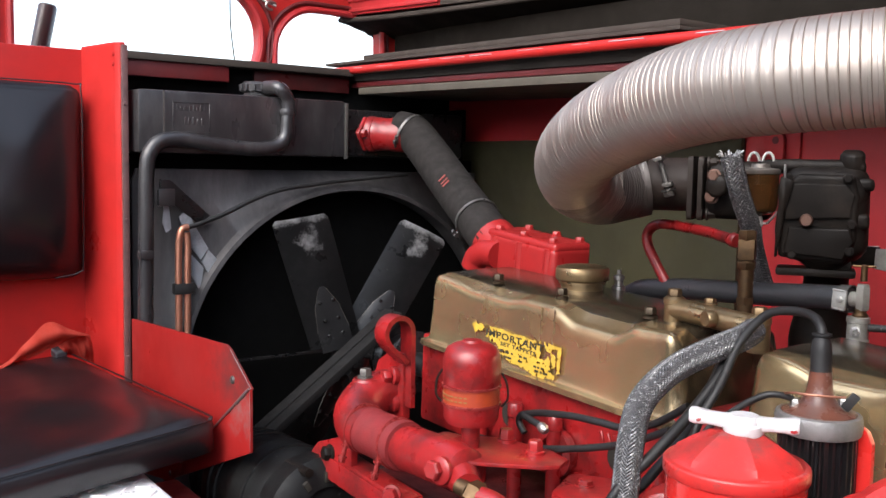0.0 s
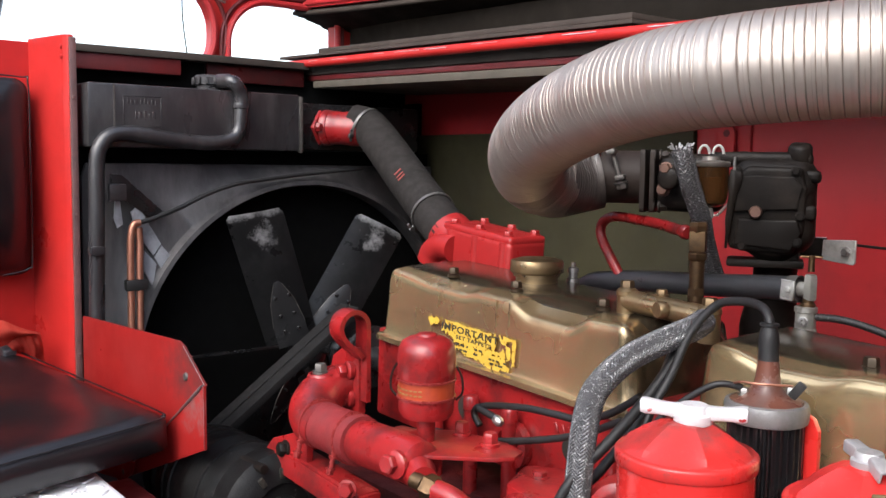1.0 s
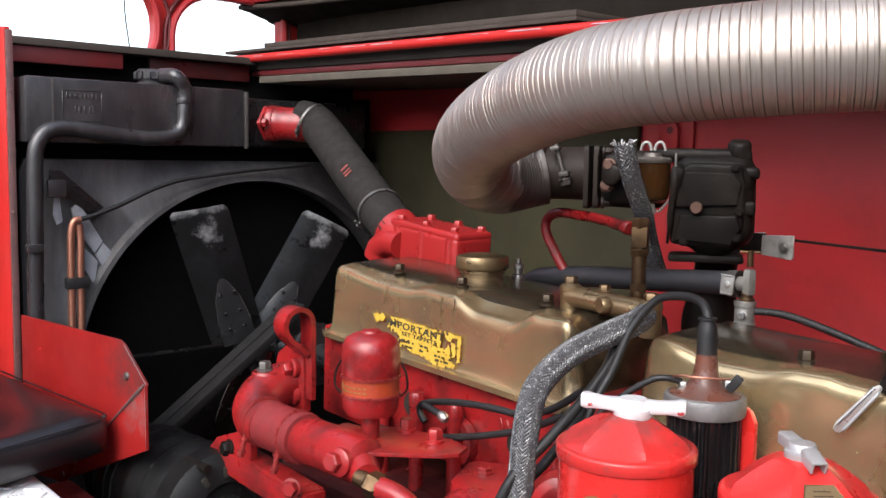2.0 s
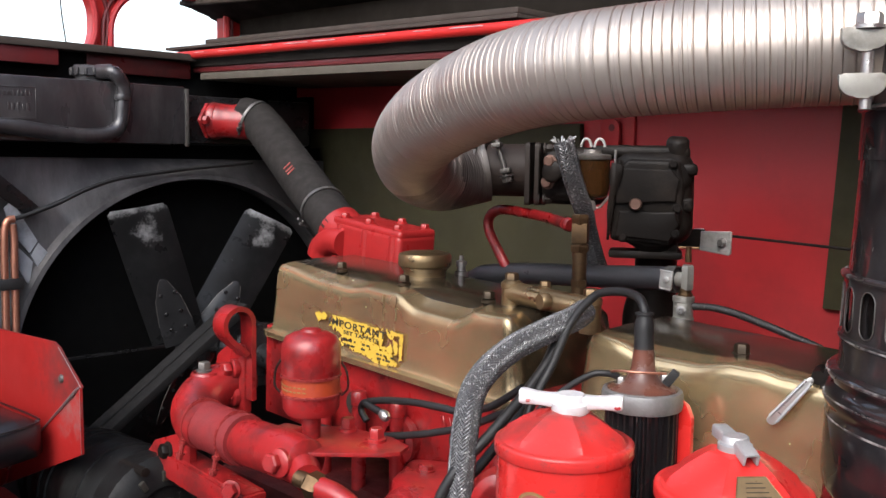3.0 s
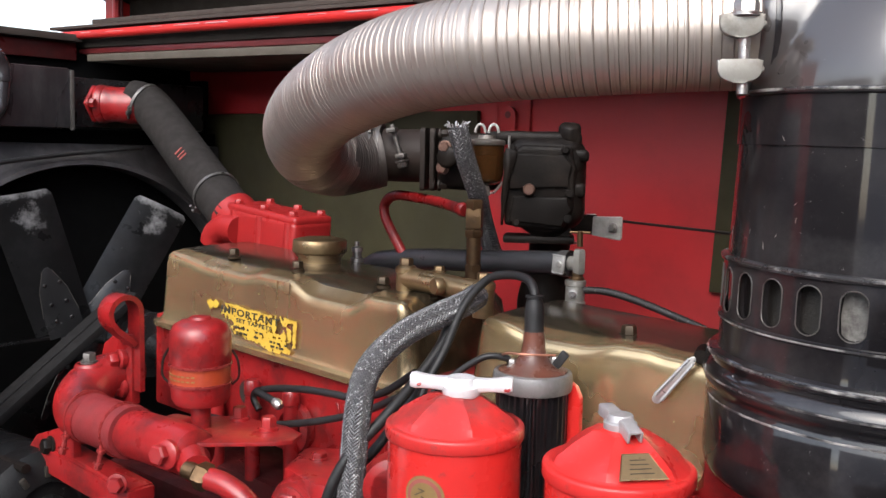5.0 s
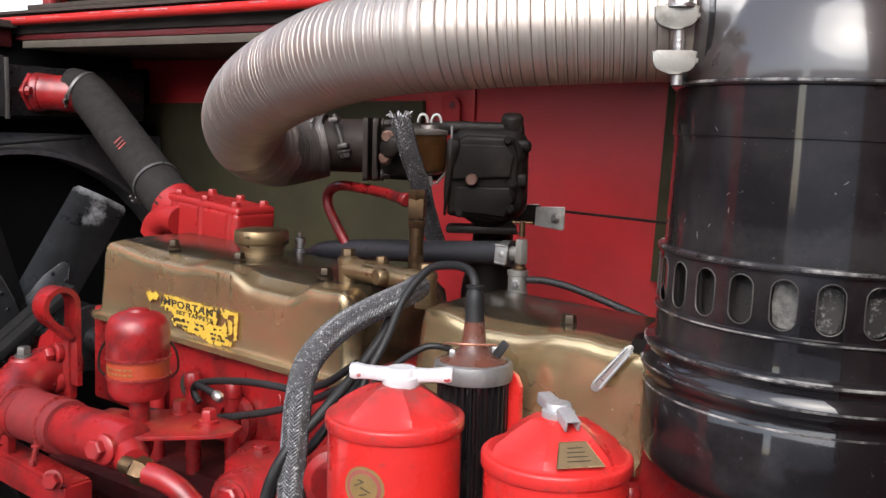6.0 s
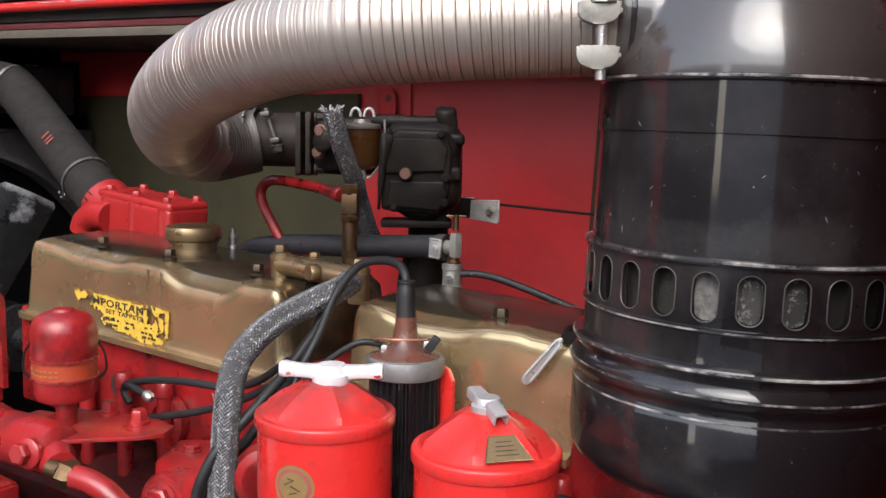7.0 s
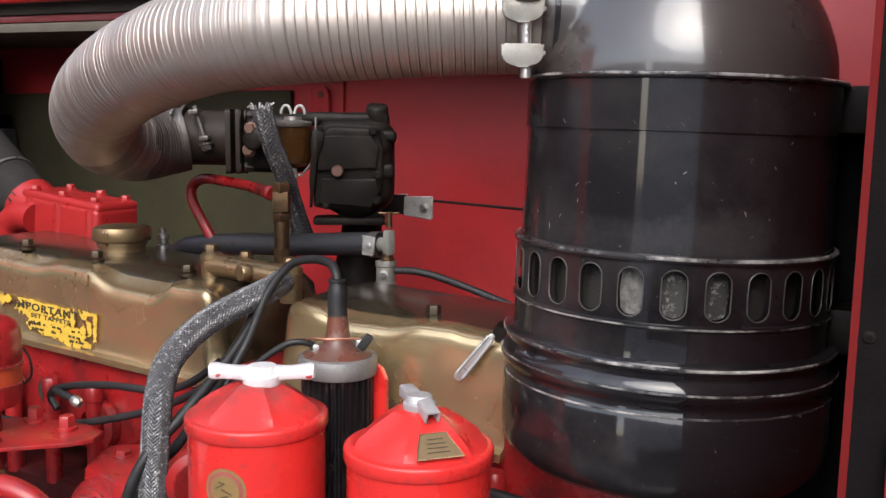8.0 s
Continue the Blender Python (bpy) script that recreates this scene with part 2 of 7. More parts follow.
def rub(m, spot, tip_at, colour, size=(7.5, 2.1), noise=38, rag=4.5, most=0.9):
    """Mixes a colour into the base: a ragged spot near the tip and the tip's edge, by the wear map."""
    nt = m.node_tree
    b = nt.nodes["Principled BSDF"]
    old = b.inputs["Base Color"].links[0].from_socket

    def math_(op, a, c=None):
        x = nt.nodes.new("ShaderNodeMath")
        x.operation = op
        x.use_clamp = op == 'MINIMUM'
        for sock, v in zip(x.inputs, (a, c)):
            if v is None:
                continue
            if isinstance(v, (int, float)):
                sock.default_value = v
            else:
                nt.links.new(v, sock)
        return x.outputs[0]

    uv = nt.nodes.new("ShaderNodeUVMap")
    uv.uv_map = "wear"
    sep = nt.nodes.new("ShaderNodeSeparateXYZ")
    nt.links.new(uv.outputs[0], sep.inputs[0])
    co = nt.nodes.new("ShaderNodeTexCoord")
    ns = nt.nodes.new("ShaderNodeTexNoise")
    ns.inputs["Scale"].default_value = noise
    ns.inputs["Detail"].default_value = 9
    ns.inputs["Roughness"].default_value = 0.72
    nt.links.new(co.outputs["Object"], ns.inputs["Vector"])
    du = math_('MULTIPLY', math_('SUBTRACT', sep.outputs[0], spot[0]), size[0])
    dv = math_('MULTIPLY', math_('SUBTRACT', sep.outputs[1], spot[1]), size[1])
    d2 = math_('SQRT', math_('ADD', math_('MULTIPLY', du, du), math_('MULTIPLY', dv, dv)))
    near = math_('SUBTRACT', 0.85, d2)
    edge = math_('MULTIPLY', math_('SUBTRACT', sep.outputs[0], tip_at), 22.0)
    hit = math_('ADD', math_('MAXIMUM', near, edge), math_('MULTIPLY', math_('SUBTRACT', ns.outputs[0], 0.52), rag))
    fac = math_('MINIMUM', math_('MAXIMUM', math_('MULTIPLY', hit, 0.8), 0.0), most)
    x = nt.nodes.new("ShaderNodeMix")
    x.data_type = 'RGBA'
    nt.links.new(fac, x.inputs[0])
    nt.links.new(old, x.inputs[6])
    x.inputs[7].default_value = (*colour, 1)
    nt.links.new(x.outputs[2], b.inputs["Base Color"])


# ---- building helpers ----
def thing(name, at, label, category, group="", kind=""):
    ob = new(name)
    ob.empty_display_size = 0.02
    ob.location = at
    return tagged(ob, label, category, group, kind)


def finish(ob, bm, material, smooth=40):
    bmesh.ops.recalc_face_normals(bm, faces=bm.faces[:])
    bm.to_mesh(ob.data)
    bm.free()
    for m in material if isinstance(material, (list, tuple)) else (material,):
        ob.data.materials.append(m)
    if smooth:
        ob.data.polygons.foreach_set("use_smooth", [True] * len(ob.data.polygons))
        ob.data.set_sharp_from_angle(angle=radians(smooth))
    return ob


def part(name, bm, material, parent, label="", smooth=40):
    """One mesh, built in world coordinates, under a thing or a part."""
    ob = new(name, bpy.data.meshes.new(name))
    finish(ob, bm, material, smooth)
    root = parent
    while root.parent:
        root = root.parent
    ob.parent = parent
    ob.matrix_parent_inverse = Matrix.Translation(-root.location) if parent == root else Matrix.Identity(4)
    return tagged(ob, label)


def part_each(name, bm, material, parent, label="", smooth=40, gap=0.0012):
    """Splits a mesh into its separate pieces: those that touch stay together, each cluster becomes a part."""
    bm.verts.index_update()
    seen, islands = set(), []
    for v in bm.verts:
        if v in seen:
            continue
        stack, isl = [v], []
        seen.add(v)
        while stack:
            w = stack.pop()
            isl.append(w)
            for e in w.link_edges:
                o = e.other_vert(w)
                if o not in seen:
                    seen.add(o)
                    stack.append(o)
        islands.append(isl)
    boxes = []
    for isl in islands:
        lo = [min(v.co[i] for v in isl) - gap for i in range(3)]
        hi = [max(v.co[i] for v in isl) + gap for i in range(3)]
        boxes.append([lo, hi, [isl]])
    merged = True
    while merged:
        merged = False
        for i in range(len(boxes)):
            for j in range(i + 1, len(boxes)):
                a, b = boxes[i], boxes[j]
                if all(a[0][k] <= b[1][k] and b[0][k] <= a[1][k] for k in range(3)):
                    a[0] = [min(a[0][k], b[0][k]) for k in range(3)]
                    a[1] = [max(a[1][k], b[1][k]) for k in range(3)]
                    a[2] += b[2]
                    boxes.pop(j)
                    merged = True
                    break
            if merged:
                break
    made = []
    for _, _, group in boxes:
        nb = bmesh.new()
        verts = {}
        faces = set()
        for isl in group:
            for v in isl:
                verts[v] = nb.verts.new(v.co)
                faces.update(v.link_faces)
        for f in faces:
            nb.faces.new([verts[v] for v in f.verts])
        made.append(part(name, nb, material, parent, label, smooth))
    bm.free()
    return made


def solid(name, bm, material, label, category, group="", kind="", smooth=40):
    ob = new(name, bpy.data.meshes.new(name))
    finish(ob, bm, material, smooth)
    return tagged(ob, label, category, group, kind)


def aim(p, d, up=(0, 0, 1)):
    """Matrix that lays the z axis along d at p."""
    z = Vector(d).normalized()
    u = Vector(up)
    if abs(z.dot(u)) > 0.98:
        u = Vector((1, 0, 0))
    x = u.cross(z).normalized()
    y = z.cross(x)
    m = Matrix((x, y, z)).transposed().to_4x4()
    m.translation = Vector(p)
    return m


def spline(pts, n=8):
    p = [Vector(q) for q in pts]
    p = [p[0] * 2 - p[1]] + p + [p[-1] * 2 - p[-2]]
    out = []
    for i in range(1, len(p) - 2):
        a, b, c, d = p[i - 1], p[i], p[i + 1], p[i + 2]
        for k in range(n):
            t = k / n
            out.append(0.5 * ((2 * b) + (c - a) * t + (2 * a - 5 * b + 4 * c - d) * t * t + (3 * b - 3 * c + d - a) * t ** 3))
    out.append(p[-2])
    return out


def tube(bm, pts, r, seg=14, caps=True, wave=None):
    """A swept tube; r is a number or a function of the way along (0 to 1)."""
    pts = [Vector(p) for p in pts]
    n = len(pts)
    tang = [(pts[min(i + 1, n - 1)] - pts[max(i - 1, 0)]).normalized() for i in range(n)]
    ref = Vector((0, 0, 1)) if abs(tang[0].z) < 0.9 else Vector((1, 0, 0))
    side = tang[0].cross(ref).normalized()
    rings = []
    for i in range(n):
        side = (side - tang[i] * side.dot(tang[i])).normalized()
        up = side.cross(tang[i])
        ri = r(i / (n - 1)) if callable(r) else r
        ring = []
        for k in range(seg):
            a = 2 * math.pi * k / seg
            rk = ri * (wave(i, a) if wave else 1)
            ring.append(bm.verts.new(pts[i] + side * (math.cos(a) * rk) + up * (math.sin(a) * rk)))
        rings.append(ring)
    for i in range(n - 1):
        for k in range(seg):
            bm.faces.new((rings[i][k], rings[i][(k + 1) % seg], rings[i + 1][(k + 1) % seg], rings[i + 1][k]))
    if caps:
        bm.faces.new(rings[0][::-1])
        bm.faces.new(rings[-1])
    return bm


def lathe(bm, prof, m, seg=32, squash=None):
    """Turns (radius, height) pairs about the z axis of m."""
    rings = []
    for r, z in prof:
        if r < 1e-6:
            rings.append([bm.verts.new(m @ Vector((0, 0, z)))])
            continue
        rings.append([bm.verts.new(m @ Vector((r * math.cos(2 * math.pi * k / seg), r * math.sin(2 * math.pi * k / seg), z))) for k in range(seg)])
    for a, b in zip(rings, rings[1:]):
        if len(a) == 1 and len(b) == 1:
            continue
        for k in range(seg):
            q = (k + 1) % seg
            if len(a) == 1:
                bm.faces.new((a[0], b[q], b[k]))
            elif len(b) == 1:
                bm.faces.new((a[k], a[q], b[0]))
            else:
                bm.faces.new((a[k], a[q], b[q], b[k]))
    for ring, flip in ((rings[0], True), (rings[-1], False)):
        if len(ring) > 1:
            bm.faces.new(ring[::-1] if flip else ring)
    return bm


def box(bm, size, m, bevel=0.0, seg=2):
    """A box of that size, centred on m, with rounded edges."""
    made = bmesh.ops.create_cube(bm, size=1.0, matrix=m @ Matrix.Diagonal((*size, 1)))
    if bevel:
        vs = set(made["verts"])
        es = [e for e in bm.edges if e.verts[0] in vs and e.verts[1] in vs]
        bmesh.ops.bevel(bm, geom=es, offset=bevel, segments=seg, affect='EDGES', profile=0.6)
    return bm


def span(bm, lo, hi, bevel=0.0, seg=2):
    """A box between two corners."""
    lo, hi = Vector(lo), Vector(hi)
    return box(bm, hi - lo, Matrix.Translation((lo + hi) / 2), bevel, seg)


def prism(bm, outline, depth, m, bevel=0.0, seg=2):
    """An outline in the xy plane of m, from z = 0 to depth."""
    bot = [bm.verts.new(m @ Vector((x, y, 0))) for x, y in outline]
    top = [bm.verts.new(m @ Vector((x, y, depth))) for x, y in outline]
    n = len(outline)
    bm.faces.new(bot[::-1])
    bm.faces.new(top)
    for i in range(n):
        bm.faces.new((bot[i], bot[(i + 1) % n], top[(i + 1) % n], top[i]))
    if bevel:
        vs = set(bot + top)
        es = [e for e in bm.edges if e.verts[0] in vs and e.verts[1] in vs]
        bmesh.ops.bevel(bm, geom=es, offset=bevel, segments=seg, affect='EDGES', profile=0.6)
    return bm


def bolt(bm, p, d, r=0.006, h=0.006, washer=True):
    """A hexagon head with its washer."""
    m = aim(p, d)
    if washer:
        lathe(bm, [(r * 1.45, 0), (r * 1.45, h * 0.25), (r * 1.2, h * 0.3)], m, 14)
    lathe(bm, [(r * 1.15, h * 0.25), (r * 1.15, h * 0.95), (r * 0.95, h * 1.15), (0, h * 1.15)], m, 6)
    return bm


def B():
    return bmesh.new()


def band(pts_center, d, r, width=0.008, thick=0.0015, seg=28):
    """A clamp strap round a hose at a point, across d."""
    bm = B()
    m = aim(pts_center, d)
    lathe(bm, [(r, -width / 2), (r + thick, -width / 2), (r + thick, width / 2), (r, width / 2), (r, -width / 2)], m, seg)
    return bm


def hose_clamp(parent, p, d, r, side, mat_=None, width=0.007, ear=0.008):
    """A strap with a tightening ear and screw, standing off at side."""
    mat_ = mat_ or STEEL
    cl = part("clamp", band(p, d, r, width), mat_, parent, "thin steel hose clamp")
    q = Vector(p) + Vector(side).normalized() * (r + ear * 0.5)
    bm = B()
    m = aim(q, d, side)
    box(bm, (ear * 0.7, ear, width * 0.9), m, ear * 0.12)
    s = Vector(d).cross(Vector(side)).normalized()
    tube(bm, [q - s * ear * 1.1, q + s * ear * 1.1], ear * 0.2, 8)
    part("clamp_screw", bm, mat_, cl)
    return cl


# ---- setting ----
DEEP_BLACK = mat("dead_black", (0.004, 0.004, 0.004), (0.003, 0.003, 0.003), 0.9, scale=30, bump=0.2, spec=0.1)
bm = B()
bmesh.ops.create_grid(bm, x_segments=4, y_segments=4, size=300)
solid("ground", bm, GROUND, "flat grey asphalt yard around the vehicle", "ground", kind="structure")

# unseen walls and plinth, added to shape the reflections in the black can
for nm, x0, x1, mt, lb_ in (("wall_yard_1", -14.0, -1.05, DARK_BOARD, "unseen dark wall added to shape reflections"),
                            ("wall_yard_2", -0.65, 2.5, GREY_WALL, "unseen pale wall added to brighten reflections"),
                            ("wall_yard_3", 2.5, 14.0, DARK_BOARD, "unseen dark wall added to shape reflections")):
    bm = B()
    span(bm, (x0, -3.8, 0.0), (x1, -3.6, 2.3))
    solid(nm, bm, mt, lb_, "wall", kind="structure")
bm = B()
span(bm, (0.10, -3.595, 0.0), (2.5, -3.45, 0.80))
solid("plinth_yard", bm, DARK_BOARD, "unseen dark plinth added below the pale reflecting wall", "wall", kind="structure")
bm = B()
span(bm, (5.0, -3.6, 0.0), (5.2, 6.0, 2.7))
solid("wall_yard_4", bm, DARK_BOARD, "unseen dark wall added at the side to shape reflections", "wall", kind="structure")

bm = B()
span(bm, (-2.0, 0.25, 0.72), (0.6, 1.5, 0.78))
solid("floor", bm, BLACK, "dark chassis floor under the engine", "floor", kind="structure")

bm = B()
span(bm, (-2.0, 1.30, 0.78), (0.35, 1.34, 2.30))
solid("wall_far", bm, RED_WALL, "dull red painted steel engine bay side", "wall", kind="structure")
bm = B()
span(bm, (-2.0, 0.93, 2.30), (0.35, 1.34, 2.34))
span(bm, (-2.0, -0.6, 2.30), (-1.80, 0.93, 2.34))
solid("ceiling", bm, MAROON, "dark red cab roof lining", "ceiling", kind="structure")

# front wall with two round-cornered window openings
def rounded(y0, z0, y1, z1, r, n=6, r_far=None):
    out = []
    for k0, r in enumerate((r_far or r, r_far or r, r, r)):
        cy, cz, a0 = (y1 - r if k0 < 2 else y0 + r), (z1 - r if k0 in (1, 2) else z0 + r), 90 * k0 - 90
        for k in range(n + 1):
            a = radians(a0 + 90 * k / n)
            out.append((cy + r * math.cos(a), cz + r * math.sin(a)))
    return out


FX = -1.95
YZ = Matrix(((0, 0, 1, FX), (1, 0, 0, 0), (0, 1, 0, 0), (0, 0, 0, 1)))   # plane coordinates (y, z) to the front wall


def framed(bm, outer, hole, depth):
    """A plate between a rectangle and a hole with the same number of points."""
    n = len(hole)
    (oy0, oz0), (oy1, oz1) = outer
    ring = []
    for y, z in hole:
        hy = sum(p[0] for p in hole) / n
        hz = sum(p[1] for p in hole) / n
        dy, dz = y - hy, z - hz
        k = min(((oy1 - hy) / dy if dy > 1e-9 else (oy0 - hy) / dy if dy < -1e-9 else 1e9),
                ((oz1 - hz) / dz if dz > 1e-9 else (oz0 - hz) / dz if dz < -1e-9 else 1e9))
        ring.append((hy + dy * k, hz + dz * k))
    rows = []
    for pts, w in ((ring, 0), (hole, 0), (hole, depth), (ring, depth)):
        rows.append([bm.verts.new(YZ @ Vector((y, z, w))) for y, z in pts])
    for a, b in zip(rows, rows[1:] + rows[:1]):
        for k in range(n):
            bm.faces.new((a[k], a[(k + 1) % n], b[(k + 1) % n], b[k]))


bm = B()
framed(bm, ((-0.60, 0.78), (0.922, 2.30)), rounded(0.384, 1.67, 0.903, 1.885, 0.035, 10, 0.10), -0.04)
solid("wall_front_1", bm, RED_BODY, "red cab front with a large windscreen opening", "wall", kind="structure")
bm = B()
framed(bm, ((0.922, 0.78), (1.30, 2.30)), rounded(0.935, 1.56, 1.221, 1.857, 0.10, 10, 0.035), -0.04)
solid("wall_front_2", bm, RED_BODY, "red cab front with a small quarter window opening", "wall", kind="structure")
for i, hole in enumerate((rounded(0.384, 1.67, 0.903, 1.885, 0.035, 10, 0.10), rounded(0.935, 1.56, 1.221, 1.857, 0.10, 10, 0.035))):
    w = thing("window_%d" % (i + 1), (FX, hole[0][0], hole[0][1]), "rounded window opening with a red beaded frame", "window", kind="structure")
    bm = B()
    loop = [YZ @ Vector((y, z, 0.004)) for y, z in hole]
    tube(bm, loop + loop[:1], 0.008, 8, caps=False)
    part("window_frame", bm, RED_WALL, w)
    cy_, cz_ = sum(p[0] for p in hole) / len(hole), sum(p[1] for p in hole) / len(hole)
    bm = B()
    loop = [YZ @ Vector((cy_ + (y - cy_) * 1.10, cz_ + (z - cz_) * 1.10, 0.003)) for y, z in hole]
    tube(bm, loop + loop[:1], 0.005, 8, caps=False)
    part("frame_bead", bm, MAROON, w)

# what shows at the windscreen
bm = B()
tube(bm, [(-2.3, 0.36, 0.0), (-2.3, 0.505, 1.70), (-2.3, 0.535, 1.852), (-2.3, 0.536, 1.858)], lambda u: 0.021 if u < 0.99 else 0.017, 18)
solid("marker_post", bm, mat("dark_post", (0.05, 0.02, 0.02), (0.02, 0.02, 0.015), 0.35, scale=20, bump=0.1), "dark round marker post outside the windscreen", "post")
bm = B()
tube(bm, spline([(-1.935, 0.822, 1.90), (-1.935, 0.824, 1.85), (-1.935, 0.826, 1.79), (-1.935, 0.838, 1.70)], 6), 0.0017, 6)
solid("thin_wire", bm, INK, "thin dark wire hanging in front of the windscreen", "wire")
bm = B()
hk = [(-1.930, 0.919 + 0.012 * math.cos(a), 1.852 + 0.009 * math.sin(a)) for a in [math.pi * 2 * k / 14 for k in range(12)]]
tube(bm, [(-1.948, 0.905, 1.866)] + hk, 0.0032, 8)
solid("chrome_hook", bm, STEEL, "small bright metal hook on the red window pillar", "hook")

# red panel behind the seat, and the corner post beside the radiator
bm = B()
span(bm, (-1.79, -0.6, 0.78), (-1.75, 0.466, 1.700), 0.003)
solid("wall_seat", bm, RED_BODY, "bright red panel behind the seat", "wall", kind="structure")
EDGE_BROWN = mat("scuffed_edge", (0.13, 0.062, 0.058), (0.08, 0.040, 0.038), 0.5, scale=40, bump=0.3, dirt=(0.05, 0.035, 0.033), dirt_amount=0.6, dirt_scale=30)
post = thing("corner_post", (-1.68, 0.5, 0.78), "bright red corner post with a bare edged side", "post")
bm = B()
prism(bm, [(-1.752, 0.462), (-1.645, 0.488), (-1.630, 0.494), (-1.630, 0.504), (-1.752, 0.504)], 0.925, Matrix.Translation((0, 0, 0.78)), 0.003)
part("post_body", bm, RED_BODY, post)
bm = B()
span(bm, (-1.630, 0.4945, 0.78), (-1.622, 0.506, 1.700), 0.003)
part("edge_strip", bm, EDGE_BROWN, post, "dull scuffed edge strip")
bm = B()
for z in (1.685, 1.668):
    lathe(bm, [(0.004, 0), (0.003, 0.002), (0, 0.0025)], aim((-1.645, 0.487, z), (0.2, -1, 0)), 10)
part_each("rivet", bm, RED_BODY, post)
bm = B()
for z in (1.60, 1.40, 1.16):
    lathe(bm, [(0.0035, 0), (0.003, 0.002), (0, 0.0025)], aim((-1.6215, 0.500, z), (1, 0, 0)), 10)
part_each("rivet", bm, EDGE_BROWN, post)

# header beam above the radiator
hb = thing("header_beam", (-1.75, 0.8, 1.68), "dark header beam with a maroon lip above the radiator", "beam")
bm = B()
span(bm, (-1.80, 0.515, 1.690), (-1.735, 1.02, 1.704), 0.002)
part("top_plate", bm, FIBRE, hb)
bm = B()
span(bm, (-1.755, 0.506, 1.660), (-1.742, 0.74, 1.690), 0.002)
part("front_lip", bm, MAROON, hb)
bm = B()
span(bm, (-1.77, 0.80, 1.655), (-1.758, 1.02, 1.690), 0.002)
part("rear_lip", bm, DARKENED_RED, hb)
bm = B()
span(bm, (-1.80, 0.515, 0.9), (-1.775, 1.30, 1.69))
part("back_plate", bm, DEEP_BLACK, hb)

# stack of panels on the ledge along the far side
def tilted(x0, x1, y0, y1, z, h, slope=-0.026):
    zc = z + slope * ((x0 + x1) / 2 + 1.0)
    m = Matrix.Translation(((x0 + x1) / 2, (y0 + y1) / 2, zc)) @ Matrix.Rotation(math.atan(-slope), 4, 'Y')
    return m, (x1 - x0, y1 - y0, h)


def ledge(name, x0, x1, y0, y1, z, h, material, label, bevel=0.002):
    bm = B()
    m, size = tilted(x0, x1, y0, y1, z, h)
    box(bm, size, m, bevel)
    return solid(name, bm, material, label, "panel")


ledge("ledge_board", -1.72, -0.22, 1.02, 1.297, 1.640, 0.014, BOARD, "pale grey-green board edge under the ledge")
ledge("ledge_lip", -1.80, -0.22, 1.035, 1.297, 1.6555, 0.011, MAROON, "maroon painted ledge lip")
ledge("ledge_plate", -1.80, -0.22, 1.03, 1.297, 1.6717, 0.021, DARK_BOARD, "dark board stacked on the ledge")
rail = thing("ledge_rail", (-1.4, 1.0, 1.69), "chipped bright red tubular rail along the ledge", "rail")
bm = B()
tube(bm, [(-1.90, 1.015, 1.7070), (-1.0, 1.015, 1.6855), (-0.22, 1.015, 1.6645)], 0.0085, 12)
part("rail_tube", bm, RED_BODY, rail)
bm = B()
random.seed(3)
x = -1.70
while x < -0.75:
    L = random.uniform(0.02, 0.09)
    t_ = random.uniform(0.0004, 0.0010)
    z = 1.6855 - 0.0239 * (x + 1.0)
    prism(bm, [(-L / 2, -t_ * 0.4), (-L / 5, -t_), (L / 4, -t_ * 0.5), (L / 2, -t_ * 0.7), (L / 2.3, t_), (L / 9, t_ * 0.6), (-L / 4, t_ * 1.2), (-L / 2, t_ * 0.5)], 0.0006,
          Matrix.Translation((x, 1.0072, z + random.uniform(0.002, 0.0045))) @ Matrix.Rotation(radians(1.66), 4, 'Y') @ Matrix.Rotation(radians(70), 4, 'X'))
    x += L / 2 + random.uniform(0.03, 0.12)
part_each("paint_chip", bm, CAST_ALU, rail, "bare metal chips in the red paint")
bm = B()
tube(bm, [(-1.955, 1.015, 1.7083), (-1.89, 1.015, 1.7068)], 0.006, 10)
part("rail_end", bm, STEEL, rail)
ledge("upper_board", -1.70, -0.86, 1.02, 1.297, 1.7092, 0.009, FIBRE, "grey-brown fibre board lying on the rail")
ledge("thin_board", -1.865, -0.86, 1.02, 1.297, 1.7017, 0.006, FIBRE, "thin brown board under the fibre board", 0.001)

# raised cover: a sagging dark lining with a ragged front edge, and the ribbed strip above its near edge
FLAP = Matrix.Translation((0, 1.297, 1.80)) @ Matrix.Rotation(radians(-16.8), 4, 'X')
LINING = mat("dark_lining", (0.0135, 0.0105, 0.0080), (0.008, 0.0065, 0.0052), 0.9, scale=18, bump=0.4, spec=0.1)
cover = thing("engine_cover", (-1.4, 1.2, 1.82), "raised engine cover with a dark sagging lining and ribbed red edge", "cover")
bm = B()
random.seed(12)
ragged = [(-2.004 + random.uniform(-0.010, 0.006), -0.012 * k) for k in range(1, 14)]
prism(bm, [(-2.006, 0.0)] + ragged + [(-2.006, -0.170), (-1.526, -0.110), (-0.80, -0.04), (-0.80, 0.0)], 0.02, FLAP, 0.0)
part("lining", bm, LINING, cover)
bm = B()
m_, size_ = tilted(-1.93, -0.22, 1.245, 1.297, 1.752, 0.090)
box(bm, size_, m_, 0.002)
part("hinge_strip", bm, LINING, cover)
bm = B()
edge_ = [FLAP @ Vector(p) for p in ((-2.004, -0.169, 0.002), (-1.86, -0.154, -0.003), (-1.70, -0.131, -0.001), (-1.526, -0.110, 0.001), (-1.16, -0.075, 0.002), (-0.80, -0.04, 0.002))]
tube(bm, spline(edge_, 6), 0.006, 10)
